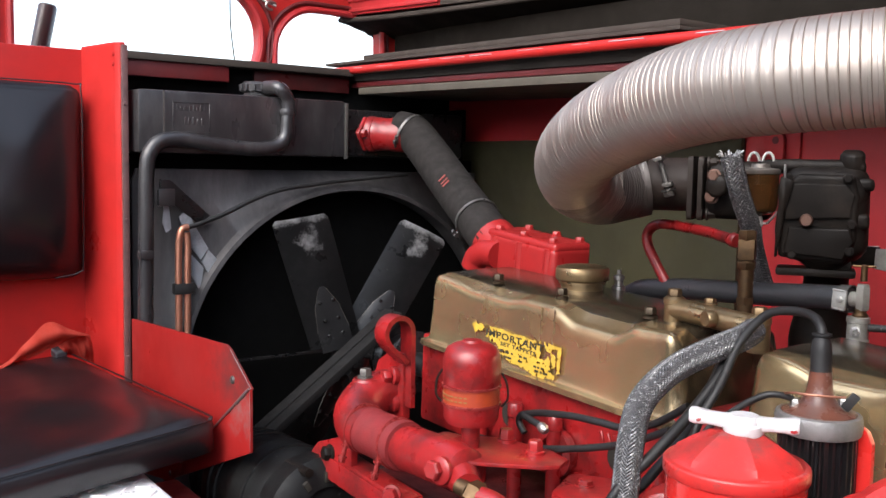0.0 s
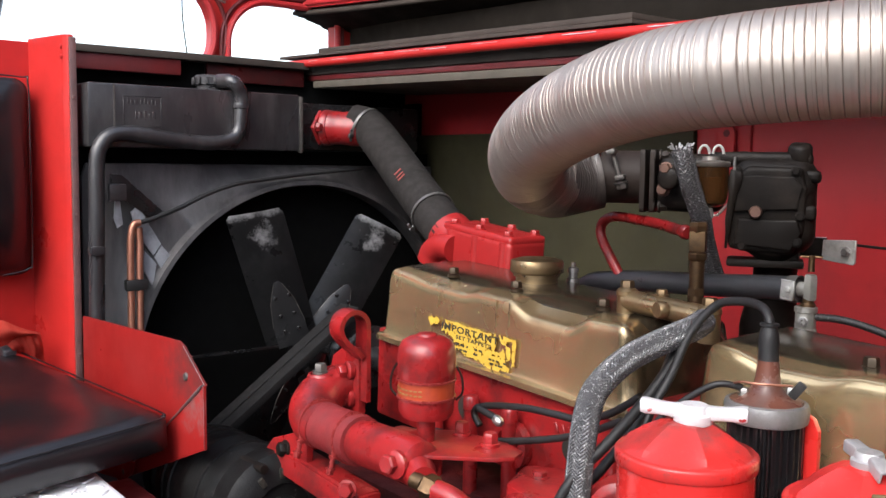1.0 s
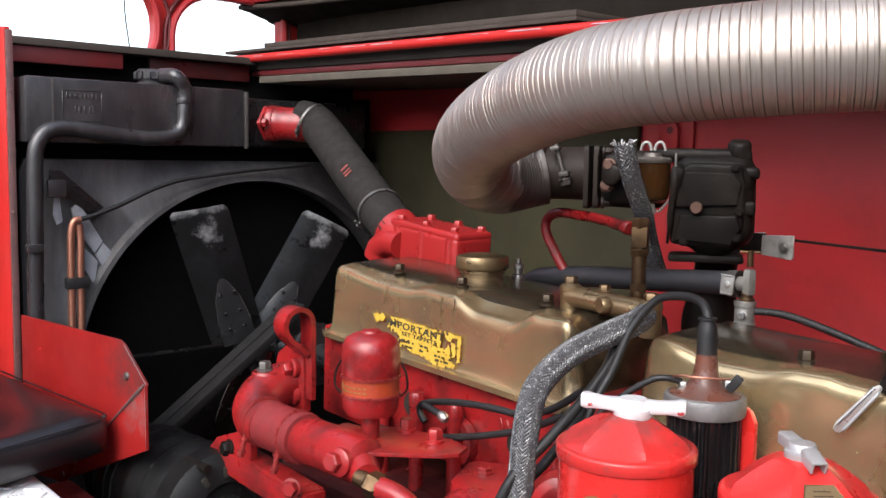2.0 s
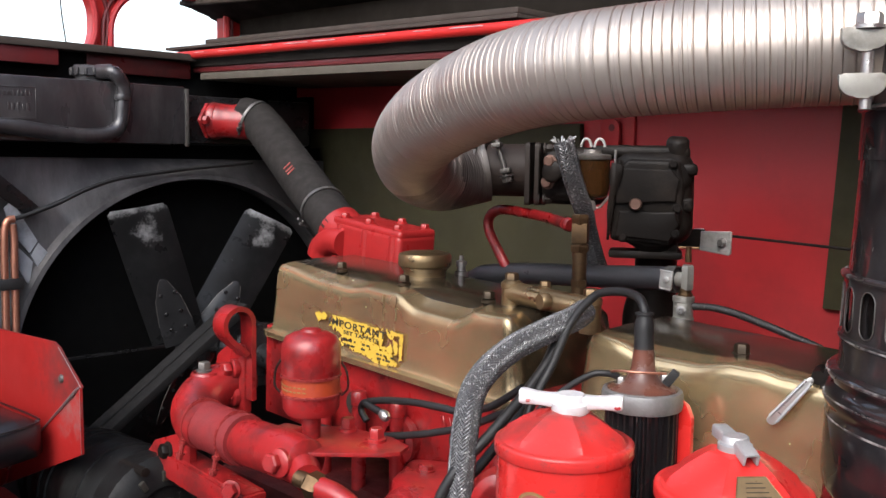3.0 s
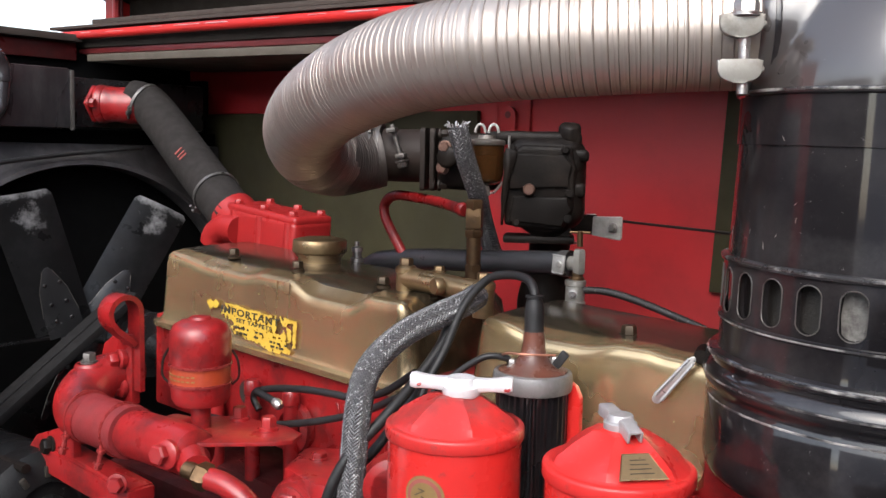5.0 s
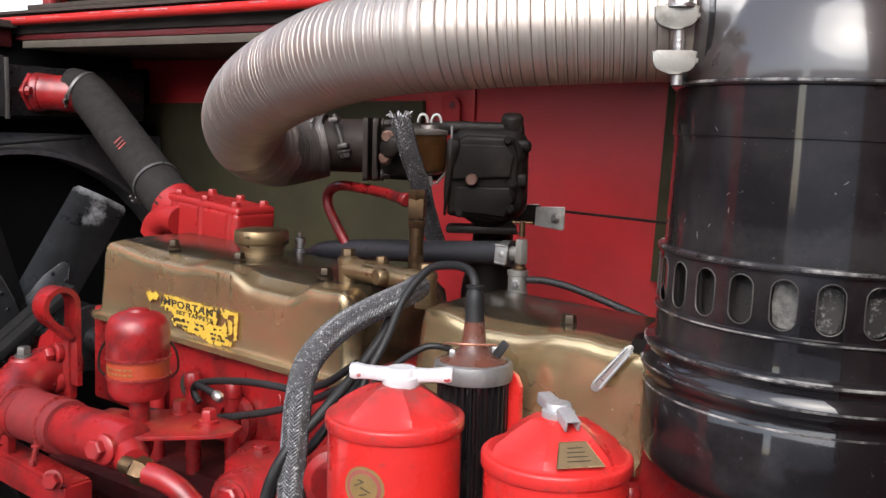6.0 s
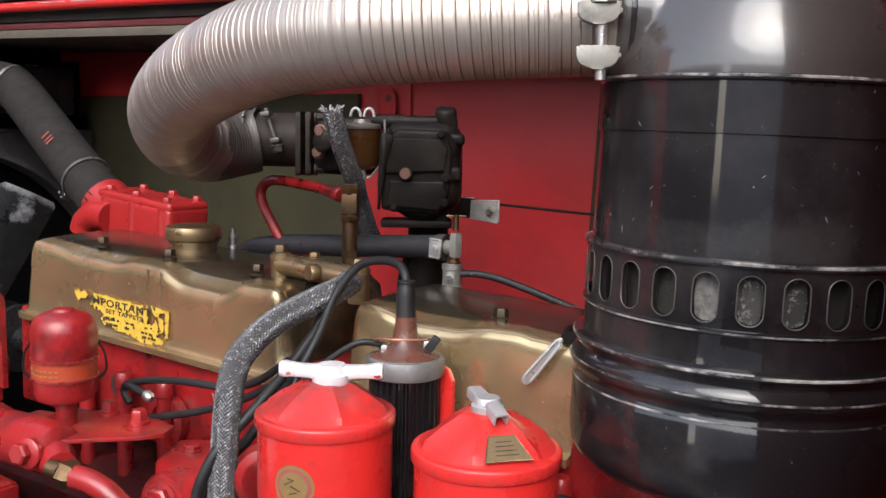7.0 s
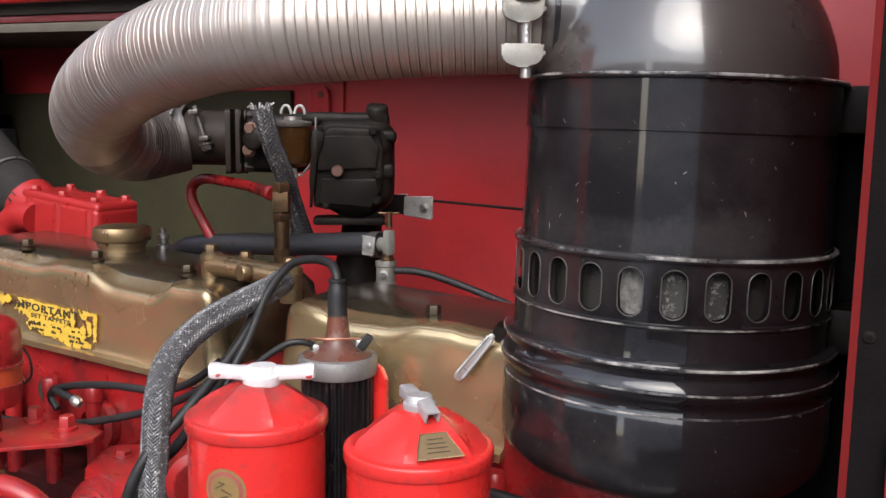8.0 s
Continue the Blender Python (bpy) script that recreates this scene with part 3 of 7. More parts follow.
part("lining_bead", bm, FIBRE, cover, "brown rolled edge of the lining")
RM = Matrix.Translation((-2.006, 1.128, 1.856)) @ Matrix.Rotation(math.atan2(0.058, 0.48), 4, 'Z') @ Matrix.Rotation(math.atan2(0.017, 0.48), 4, 'Y')
bm = B()
box(bm, (0.37, 0.008, 0.10), RM @ pose(0.185, 0, 0.052), 0.001)
for z in (0.012, 0.036, 0.062):
    box(bm, (0.37, 0.008, 0.009), RM @ pose(0.185, -0.006, z), 0.003)
part("ribbed_strip", bm, RED_WALL, cover, "dull red ribbed edge strip")
bm = B()
box(bm, (0.80, 0.008, 0.10), RM @ pose(0.772, 0.001, 0.052), 0.001)
part("side_strip", bm, FIBRE, cover, "grey-brown plate beside the red strip")

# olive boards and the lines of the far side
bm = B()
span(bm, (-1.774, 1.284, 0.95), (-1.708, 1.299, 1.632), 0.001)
solid("side_plate", bm, DEEP_BLACK, "flat black plate beside the radiator", "panel")
bm = B()
span(bm, (-1.705, 1.288, 1.05), (-0.95, 1.299, 1.560), 0.002)
solid("olive_panel", bm, OLIVE, "olive green insulating board on the red side", "panel", group="olive boards")
bm = B()
prism(bm, [(-0.527, 1.30), (-0.36, 1.30), (-0.36, 1.60), (-0.513, 1.60)], 0.010, Matrix(((1, 0, 0, 0), (0, 0, 1, 1.289), (0, 1, 0, 0), (0, 0, 0, 1))), 0.001)
solid("olive_panel", bm, OLIVE, "narrow olive green board beside the air cleaner", "panel", group="olive boards")
bm = B()
span(bm, (-0.912, 1.293, 1.50), (-0.846, 1.2995, 1.70), 0.002)
solid("wall_strip", bm, RED_WALL, "vertical red stiffener on the engine bay side", "trim", kind="structure")
tab = thing("lifting_tab", (-0.88, 1.285, 1.54), "small red rounded tab with a hole on the engine bay side", "tab")
bm = B()
out = [(-0.014, -0.02)] + [(0.014 * -math.cos(a), 0.012 + 0.014 * math.sin(a)) for a in [math.pi * k / 10 for k in range(11)]] + [(0.014, -0.02)]
prism(bm, out, 0.006, Matrix(((1, 0, 0, -0.882), (0, 0, 1, 1.282), (0, 1, 0, 1.54), (0, 0, 0, 1))), 0.001)
part("tab_plate", bm, RED_WALL, tab)
bm = B()
lathe(bm, [(0.006, 0), (0.0058, 0.0005), (0, 0.0005)], aim((-0.882, 1.2815, 1.552), (0, -1, 0)), 14)
part("hole", bm, MAROON, tab)

# bulkhead at the rear with its jamb
bm = B()
span(bm, (0.0, 0.505, 0.78), (0.012, 1.30, 2.30))
# this red is darkened to hold the shade beside the can
solid("wall_rear", bm, mat("bulkhead_red", (0.25, 0.017, 0.017), (0.19, 0.014, 0.014), 0.5, scale=8, bump=0.1, spec=0.3, dirt=(0.16, 0.014, 0.014), dirt_amount=0.5, dirt_scale=6), "dull red rear bulkhead, darkened for shade, beside the air cleaner", "wall", kind="structure")
jamb = thing("door_jamb", (0.02, 0.5, 0.78), "dark grey jamb strip with a red edge", "jamb")
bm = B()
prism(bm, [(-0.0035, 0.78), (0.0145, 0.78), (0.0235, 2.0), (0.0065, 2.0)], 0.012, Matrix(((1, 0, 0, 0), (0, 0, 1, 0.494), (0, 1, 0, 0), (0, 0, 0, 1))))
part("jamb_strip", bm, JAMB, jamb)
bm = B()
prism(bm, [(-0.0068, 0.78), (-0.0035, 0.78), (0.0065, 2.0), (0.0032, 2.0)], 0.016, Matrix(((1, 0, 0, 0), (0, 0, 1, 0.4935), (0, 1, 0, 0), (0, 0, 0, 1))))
part("red_edge", bm, JAMB_RED, jamb, "red edge darkened for shade")
bm = B()
lathe(bm, [(0.0030, 0), (0.0026, 0.0009), (0.0012, 0.0012), (0.001, 0.0004), (0, 0.0004)], aim((0.0062, 0.4938, 1.411), (0, -1, 0)), 14)
part("screw", bm, IRON, jamb, "small dark screw")
bm = B()
span(bm, (0.0165, 0.486, 0.78), (0.35, 0.52, 1.372), 0.003)
span(bm, (0.025, 0.486, 1.372), (0.35, 0.52, 2.3), 0.003)
solid("wall_outer", bm, RED_BODY, "bright red outer body panel", "wall", kind="structure")
# ---- seat ----
seat = thing("bench_seat", (-1.45, 0.15, 1.05), "black leathercloth bench seat with a worn shiny cushion", "seat")
bm = B()
CM = pose(-1.392, 0.112, 1.110, 4, 1.5, 8)
nx, ny = 30, 36
top, bot = [], []
for i in range(nx + 1):
    ra, rb = [], []
    for j in range(ny + 1):
        u, v = i / nx * 2 - 1, j / ny * 2 - 1
        # rounded corners in plan
        x, y = u * 0.255, v * 0.35
        cx, cy = max(abs(x) - 0.222, 0), max(abs(y) - 0.317, 0)
        k = 1.0
        if cx > 0 and cy > 0:
            k = max(cx, cy) / math.hypot(cx, cy)
        x = math.copysign(min(abs(x), 0.222) + cx * k, x)
        y = math.copysign(min(abs(y), 0.317) + cy * k, y)
        e = min(0.255 - abs(u) * 0.255, 0.35 - abs(v) * 0.35)
        r = max(0.0, 1 - e / 0.015)
        sag = -0.004 * math.exp(-((u + 0.1) / 0.5) ** 2 - ((v - 0.2) / 0.6) ** 2)
        wave = 0.0018 * math.sin(7 * u + 3 * v) + 0.0012 * math.sin(13 * v - 5 * u)
        h = 0.016 + 0.010 * math.sqrt(max(0.0, 1 - r * r))
        ra.append(bm.verts.new(CM @ Vector((x, y, h + (sag + wave) * (1 - r)))))
        rb.append(bm.verts.new(CM @ Vector((x, y, -0.020 - 0.005 * math.sqrt(max(0.0, 1 - r * r))))))
    top.append(ra)
    bot.append(rb)
for g, flip in ((top, 1), (bot, 0)):
    for i in range(nx):
        for j in range(ny):
            q = (g[i][j], g[i + 1][j], g[i + 1][j + 1], g[i][j + 1])
            bm.faces.new(q if flip else q[::-1])
rim_t = [top[i][0] for i in range(nx)] + [top[nx][j] for j in range(ny)] + [top[i][ny] for i in range(nx, 0, -1)] + [top[0][j] for j in range(ny, 0, -1)]
rim_b = [bot[i][0] for i in range(nx)] + [bot[nx][j] for j in range(ny)] + [bot[i][ny] for i in range(nx, 0, -1)] + [bot[0][j] for j in range(ny, 0, -1)]
for i in range(len(rim_t)):
    j = (i + 1) % len(rim_t)
    bm.faces.new((rim_t[i], rim_b[i], rim_b[j], rim_t[j]))
part("cushion", bm, LEATHER, seat, "", 100)
bm = B()
pts = [CM @ Vector(p) for p in ((-0.25, 0.346, 0.0235), (0.0, 0.346, 0.0235), (0.215, 0.346, 0.0235), (0.240, 0.338, 0.0235), (0.251, 0.315, 0.0235), (0.251, 0.1, 0.0235), (0.251, -0.3, 0.0235))]
tube(bm, spline(pts, 6), 0.0013, 8)
part("piping", bm, LEATHER, seat)
bm = B()
front, back = [], []
ny, nz = 40, 26
for i in range(ny + 1):
    ra, rb = [], []
    for j in range(nz + 1):
        v, w = i / ny * 2 - 1, j / nz * 2 - 1
        y, z = v * 0.347, w * 0.172
        cy, cz = max(abs(y) - 0.325, 0), max(abs(z) - 0.150, 0)
        k = max(cy, cz) / math.hypot(cy, cz) if cy > 0 and cz > 0 else 1.0
        y = math.copysign(min(abs(y), 0.325) + cy * k, y)
        z = math.copysign(min(abs(z), 0.150) + cz * k, z)
        puff = (1 - abs(v) ** 7) ** 0.6 * (1 - abs(w) ** 3.0) ** 0.8 * (1 - 0.38 * w)
        crease = 0.0022 * math.sin(9 * v + 2 * w) * w * w + 0.0014 * math.sin(21 * v - 4 * w)
        z += -0.006 * v * max(0, w)
        ra.append(bm.verts.new((-1.713 + 0.056 * puff + crease * puff, 0.103 + y, 1.466 + z)))
        rb.append(bm.verts.new((-1.748, 0.103 + y, 1.466 + z)))
    front.append(ra)
    back.append(rb)
for i in range(ny):
    for j in range(nz):
        bm.faces.new((front[i][j], front[i + 1][j], front[i + 1][j + 1], front[i][j + 1]))
        bm.faces.new((back[i][j], back[i][j + 1], back[i + 1][j + 1], back[i + 1][j]))
rim = [(i, 0) for i in range(ny)] + [(ny, j) for j in range(nz)] + [(i, nz) for i in range(ny, 0, -1)] + [(0, j) for j in range(nz, 0, -1)]
for (i, j), (k, l) in zip(rim, rim[1:] + rim[:1]):
    bm.faces.new((front[i][j], back[i][j], back[k][l], front[k][l]))
part("backrest", bm, LEATHER, seat, "", 70)
bm = B()
tube(bm, spline([(-1.700, -0.20, 1.640), (-1.700, 0.30, 1.636), (-1.699, 0.432, 1.634), (-1.698, 0.447, 1.622), (-1.697, 0.448, 1.50), (-1.697, 0.447, 1.33), (-1.698, 0.440, 1.305), (-1.700, 0.40, 1.296)], 8), 0.0013, 8)
part("piping", bm, LEATHER, seat)
bm = B()
span(bm, (-1.74, -0.25, 0.80), (-1.10, 0.36, 0.979), 0.004)
part("base", bm, MAROON, seat)

def along(keys, u):
    """A point at a share (0 to 1) of the way along a smooth line through keys."""
    pts = spline([(0, y, z) for y, z in keys], 10)
    k = u * (len(pts) - 1)
    i = min(int(k), len(pts) - 2)
    return pts[i].lerp(pts[i + 1], k - i)


cl = B()
for upper, lower, x0, bulge in (
        (((0.20, 1.125), (0.30, 1.162), (0.340, 1.195), (0.377, 1.2265), (0.412, 1.212), (0.444, 1.199)),
         ((0.20, 1.112), (0.30, 1.150), (0.345, 1.166), (0.385, 1.181), (0.415, 1.190), (0.442, 1.196)), -1.664, 0.022),
        (((0.392, 1.184), (0.420, 1.197), (0.446, 1.199)), ((0.408, 1.164), (0.434, 1.154), (0.458, 1.143)), -1.672, 0.014)):
    nu, nv = 40, 12
    grid = []
    for i in range(nu + 1):
        row = []
        for j in range(nv + 1):
            u, v = i / nu, j / nv
            a, b = along(upper, u), along(lower, u)
            q = a.lerp(b, v)
            row.append(cl.verts.new((x0 + bulge * math.sin(math.pi * min(1, 0.15 + v)) + 0.004 * math.sin(9 * u + 3 * v) + 0.0015 * math.sin(31 * u), q.y, q.z)))
        grid.append(row)
    for i in range(nu):
        for j in range(nv):
            cl.faces.new((grid[i][j], grid[i + 1][j], grid[i + 1][j + 1], grid[i][j + 1]))
bmesh.ops.solidify(cl, geom=cl.faces[:], thickness=0.002)
solid("cloth", cl, CLOTH, "crumpled red cloth lying on the black cushion", "cloth", smooth=60)
bm = B()
box(bm, (0.02, 0.022, 0.016), pose(-1.668, 0.396, 1.170, 10, 20, 15), 0.004, 3)
solid("seat_catch", bm, BARE_GREY, "small grey metal catch half hidden by the cloth", "catch")

side = thing("engine_side_panel", (-1.4, 0.53, 0.97), "bright red folded sheet panel between seat and engine", "panel")
XZ = Matrix(((1, 0, 0, 0), (0, 0, 1, 0.503), (0, 1, 0, 0), (0, 0, 0, 1)))
bm = B()
prism(bm, [(-1.611, 1.229), (-1.20, 1.2515), (-1.183, 1.247), (-1.115, 1.206), (-1.438, 0.990), (-1.611, 0.96)], 0.004, XZ, 0.001)
uv_ = bm.loops.layers.uv.new("wear")
for f in bm.faces:
    for lp in f.loops:
        lp[uv_].uv = (lp.vert.co.x, lp.vert.co.z)
RED_SCUFFED = mat("scuffed_body_red", (0.25, 0.011, 0.010), (0.20, 0.010, 0.009), 0.40, scale=8, bump=0.06, coat=0.08, spec=0.3,
                  dirt=(0.20, 0.014, 0.012), dirt_amount=0.5, dirt_scale=9, dust=(0.22, 0.04, 0.036), dust_amount=0.2, dust_scale=90, dust_at=0.66)
rub(RED_SCUFFED, (-1.155, 1.230), 9.0, (0.034, 0.026, 0.024), (7.0, 8.5), 34, 2.6, 0.95)
part("upper_sheet", bm, RED_SCUFFED, side)
bm = B()
prism(bm, [(-1.115, 1.206), (-1.113, 1.121), (-1.438, 0.990)], 0.004, Matrix.Translation((0, -0.002, 0)) @ XZ, 0.001)
uv_ = bm.loops.layers.uv.new("wear")
for f in bm.faces:
    for lp in f.loops:
        lp[uv_].uv = (lp.vert.co.x, lp.vert.co.z)
RED_FOLD = mat("scuffed_fold_red", (0.27, 0.012, 0.011), (0.22, 0.010, 0.009), 0.40, scale=8, bump=0.06, coat=0.08, spec=0.3)
rub(RED_FOLD, (-1.150, 1.176), 9.0, (0.16, 0.13, 0.12), (17, 20), 45, 3.4, 0.85)
part("folded_sheet", bm, RED_FOLD, side)
bm = B()
tube(bm, [(-1.116, 0.4995, 1.2065), (-1.125, 0.4995, 1.200), (-1.20, 0.4993, 1.150), (-1.438, 0.499, 0.9905)], lambda u: 0.0011 + 0.0013 * math.exp(-((u - 0.35) / 0.25) ** 2), 6)
tube(bm, [(-1.183, 0.5028, 1.2472), (-1.150, 0.5028, 1.2275), (-1.1155, 0.5028, 1.2062)], 0.0005, 6)
tube(bm, [(-1.1150, 0.5005, 1.2055), (-1.1132, 0.5005, 1.1600), (-1.1128, 0.5005, 1.1215)], 0.0003, 6)
part_each("worn_fold", bm, STEEL, side, "worn bare metal edge", gap=0.0)
bm = B()
lathe(bm, [(0.006, 0), (0.005, 0.003), (0, 0.004)], aim((-1.174, 0.503, 1.207), (0, -1, 0)), 12)
part("rivet", bm, DULL, side)
bm = B()
prism(bm, [(-1.475, 0.998), (-1.405, 0.996), (-1.362, 1.022), (-1.349, 1.043), (-1.400, 1.036)], 0.003, Matrix.Translation((0, -0.010, 0)) @ XZ, 0.0008)
part("lower_tab", bm, RED_FOLD, side, "scuffed red tab below the fold")
bm = B()
lathe(bm, [(0.005, 0), (0.004, 0.002), (0, 0.003)], aim((-1.395, 0.4932, 1.016), (0, -1, 0)), 12)
part("rivet", bm, DULL, side)

tr = thing("step_plate", (-1.43, 0.4, 0.98), "bright chequered aluminium step plate below the seat", "step")
bm = B()
span(bm, (-1.62, 0.02, 0.98), (-1.02, 0.398, 1.083), 0.008, 3)
part("plate", bm, TREAD, tr)
bm = B()
for i in range(20):
    for j in range(13):
        a = 45 if (i + j) % 2 else -45
        box(bm, (0.022, 0.006, 0.003), pose(-1.60 + i * 0.029, 0.035 + j * 0.0285, 1.0834, 0, 0, a), 0.001, 1)
tagged(part("tread_pattern", bm, TREAD, tr), "raised chequer bars", kind="stuff")
bm = B()
span(bm, (-1.30, 0.402, 0.90), (-1.10, 0.470, 1.040), 0.006)
part("side_cheek", bm, MAROON, tr, "dull maroon cheek beside the plate")

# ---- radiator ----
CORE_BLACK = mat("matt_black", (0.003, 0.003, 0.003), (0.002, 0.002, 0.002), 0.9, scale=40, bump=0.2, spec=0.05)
COWL = mat("dusty_cowl_black", (0.036, 0.0335, 0.0350), (0.020, 0.0188, 0.0198), 0.45, scale=14, bump=0.2, spec=0.42, amount=0.9, stretch=(1, 1, 0.22),
           dirt=(0.085, 0.079, 0.080), dirt_amount=0.6, dirt_scale=17, dust=(0.25, 0.25, 0.25), dust_amount=0.3, dust_scale=120, dust_at=0.66)
TANK = mat("dusty_tank_black", (0.026, 0.0238, 0.0255), (0.012, 0.0112, 0.0120), 0.33, scale=12, bump=0.2, spec=0.5, amount=0.9, stretch=(1, 1, 0.3), coat=0.2, coat_rough=0.2,
           dirt=(0.062, 0.058, 0.058), dirt_amount=0.5, dirt_scale=22, dust=(0.22, 0.21, 0.20), dust_amount=0.35, dust_scale=130, dust_at=0.66)
BARE = mat("bare_grey_metal", (0.30, 0.31, 0.33), (0.15, 0.155, 0.165), 0.5, scale=30, bump=0.2, dirt=(0.06, 0.06, 0.065), dirt_amount=0.6, dirt_scale=22)
RX = -1.60
rad = thing("radiator", (RX - 0.06, 0.9, 0.8), "tall black painted radiator with a pressed cowl", "radiator")
bm = B()
span(bm, (RX - 0.11, 0.515, 1.517), (RX, 0.922, 1.626), 0.006)
part("top_tank", bm, TANK, rad)
bm = B()
span(bm, (RX - 0.11, 0.923, 1.52), (RX - 0.015, 1.22, 1.612), 0.006)
part("tank_end", bm, BLACK, rad, "blacker end of the top tank")
bm = B()
span(bm, (RX - 0.004, 0.919, 1.514), (RX + 0.004, 0.925, 1.622), 0.001)
span(bm, (RX - 0.004, 0.558, 1.525), (RX + 0.0015, 0.561, 1.625))
part_each("weld_seam", bm, DULL, rad, "worn bright seam")
bm = B()
for lo, hi in (((0.575, 1.6055), (0.643, 1.6070)), ((0.575, 1.5540), (0.643, 1.5555)), ((0.575, 1.5555), (0.5765, 1.6055)), ((0.6415, 1.5555), (0.643, 1.6055))):
    span(bm, (RX - 0.001, *lo), (RX + 0.0010, *hi), 0.0004, 1)
random.seed(8)
for z, h, y in ((1.592, 0.010, 0.582), (1.568, 0.014, 0.596)):
    while y < 0.634:
        w = random.uniform(0.003, 0.0055)
        span(bm, (RX - 0.001, y, z), (RX + 0.0007, y + w, z + h * random.uniform(0.7, 1.0)), 0.0004, 1)
        y += w + random.uniform(0.002, 0.005)
part_each("stamped_mark", bm, TANK, rad)
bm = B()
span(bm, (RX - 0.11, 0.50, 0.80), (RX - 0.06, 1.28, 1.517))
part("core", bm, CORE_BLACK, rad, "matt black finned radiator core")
# cowl: a plate with a round opening and a rim
CY, CZ, CR = 0.945, 1.100, 0.352
bm = B()
n = 160
rows = []
for k in range(n):
    a = 2 * math.pi * k / n
    c, s = math.cos(a), math.sin(a)
    ky = ((1.28 - CY) if c > 0 else (CY - 0.515)) / max(abs(c), 1e-6)
    kz = ((1.490 - CZ) if s > 0 else (CZ - 0.66)) / max(abs(s), 1e-6)
    k_out = max(min(ky, kz), CR + 0.02)
    prof = [(RX - 0.046, k_out), (RX - 0.043, k_out - 0.002), (RX - 0.034, (k_out + CR) / 2 + 0.012), (RX - 0.012, CR + 0.016), (RX, CR + 0.008), (RX + 0.002, CR), (RX - 0.012, CR - 0.003), (RX - 0.04, CR - 0.002)]
    rows.append([bm.verts.new((x, CY + c * r, CZ + s * r)) for x, r in prof])
for k in range(n):
    a, b = rows[k], rows[(k + 1) % n]
    for i in range(len(a) - 1):
        bm.faces.new((a[i], b[i], b[i + 1], a[i + 1]))
part("cowl", bm, COWL, rad, "black pressed steel fan cowl")
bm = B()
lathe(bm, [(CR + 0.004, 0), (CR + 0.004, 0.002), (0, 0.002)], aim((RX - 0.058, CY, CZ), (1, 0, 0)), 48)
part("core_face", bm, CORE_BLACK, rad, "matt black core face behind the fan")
bm = B()
YZP = Matrix(((0, 0, 1, RX - 0.012), (1, 0, 0, 0), (0, 1, 0, 0), (0, 0, 0, 1)))
for outline in ([(0.5620, 1.4310), (0.5700, 1.4230), (0.5740, 1.3840), (0.5650, 1.3780), (0.5590, 1.3950)], [(0.5890, 1.4050), (0.6020, 1.4170), (0.6210, 1.3820), (0.6420, 1.3470), (0.6280, 1.3270), (0.5990, 1.3650)], [(0.6430, 1.3440), (0.6660, 1.3180), (0.6460, 1.2940), (0.6300, 1.3230)], [(0.6110, 1.3360), (0.6330, 1.3120), (0.6260, 1.2700), (0.6110, 1.2990)]):
    prism(bm, outline, 0.004, YZP)
part_each("bare_patch", bm, BARE, rad, "bare scuffed metal patches on the cowl")
bm = B()
lathe(bm, [(0.026, 0), (0.026, 0.006), (0.022, 0.008), (0.022, 0.012), (0.027, 0.013), (0.027, 0.026), (0.022, 0.031), (0, 0.032)], aim((RX - 0.05, 0.7540, 1.624), (0, 0, 1)), 24)
cap_ = part("filler_cap", bm, COWL, rad, "dusty grey screw cap")
bm = B()
for k in range(12):
    a = 2 * math.pi * k / 12
    box(bm, (0.006, 0.005, 0.013), pose(RX - 0.05 + 0.028 * math.cos(a), 0.7540 + 0.028 * math.sin(a), 1.6435, 0, 0, math.degrees(a)), 0.001, 1)
part_each("cap_rib", bm, COWL, cap_)
bm = B()
tube(bm, spline([(-1.6300, 0.7650, 1.6440), (-1.5920, 0.7750, 1.6410), (-1.5920, 0.7920, 1.6180), (-1.5920, 0.7910, 1.5820), (-1.5920, 0.7860, 1.5500), (-1.5920, 0.7660, 1.5340), (-1.5920, 0.7250, 1.5280), (-1.5920, 0.6590, 1.5330), (-1.5920, 0.5860, 1.5410), (-1.5920, 0.5510, 1.5370), (-1.5920, 0.5330, 1.5190), (-1.5920, 0.5260, 1.4880), (-1.5920, 0.5240, 1.3910), (-1.5920, 0.5220, 1.2740), (-1.5920, 0.5200, 1.1550)], 7), 0.0132, 16)
part("overflow_pipe", bm, TANK, rad, "bent black overflow pipe")
bm = B()
lathe(bm, [(0.013, -0.006), (0.0150, -0.005), (0.0156, 0.0), (0.0150, 0.005), (0.013, 0.006)], aim((-1.592, 0.7915, 1.598), (0, 0.02, 1)), 20)
part("pipe_collar", bm, TANK, rad)
bm = B()
prism(bm, [(0.553, 1.471), (0.572, 1.471), (0.645, 1.406), (0.624, 1.392), (0.553, 1.445)], 0.004, Matrix(((0, 0, 1, RX - 0.010), (1, 0, 0, 0), (0, 1, 0, 0), (0, 0, 0, 1))), 0.001)
part("cowl_stay", bm, BLACK, rad, "flat diagonal stay on the cowl")
bm = B()
span(bm, (RX + 0.002, 0.508, 1.335), (RX + 0.026, 0.532, 1.350), 0.003)
span(bm, (RX + 0.002, 0.545, 1.425), (RX + 0.012, 0.575, 1.455), 0.003)
part_each("pipe_bracket", bm, TANK, rad)
bm = B()
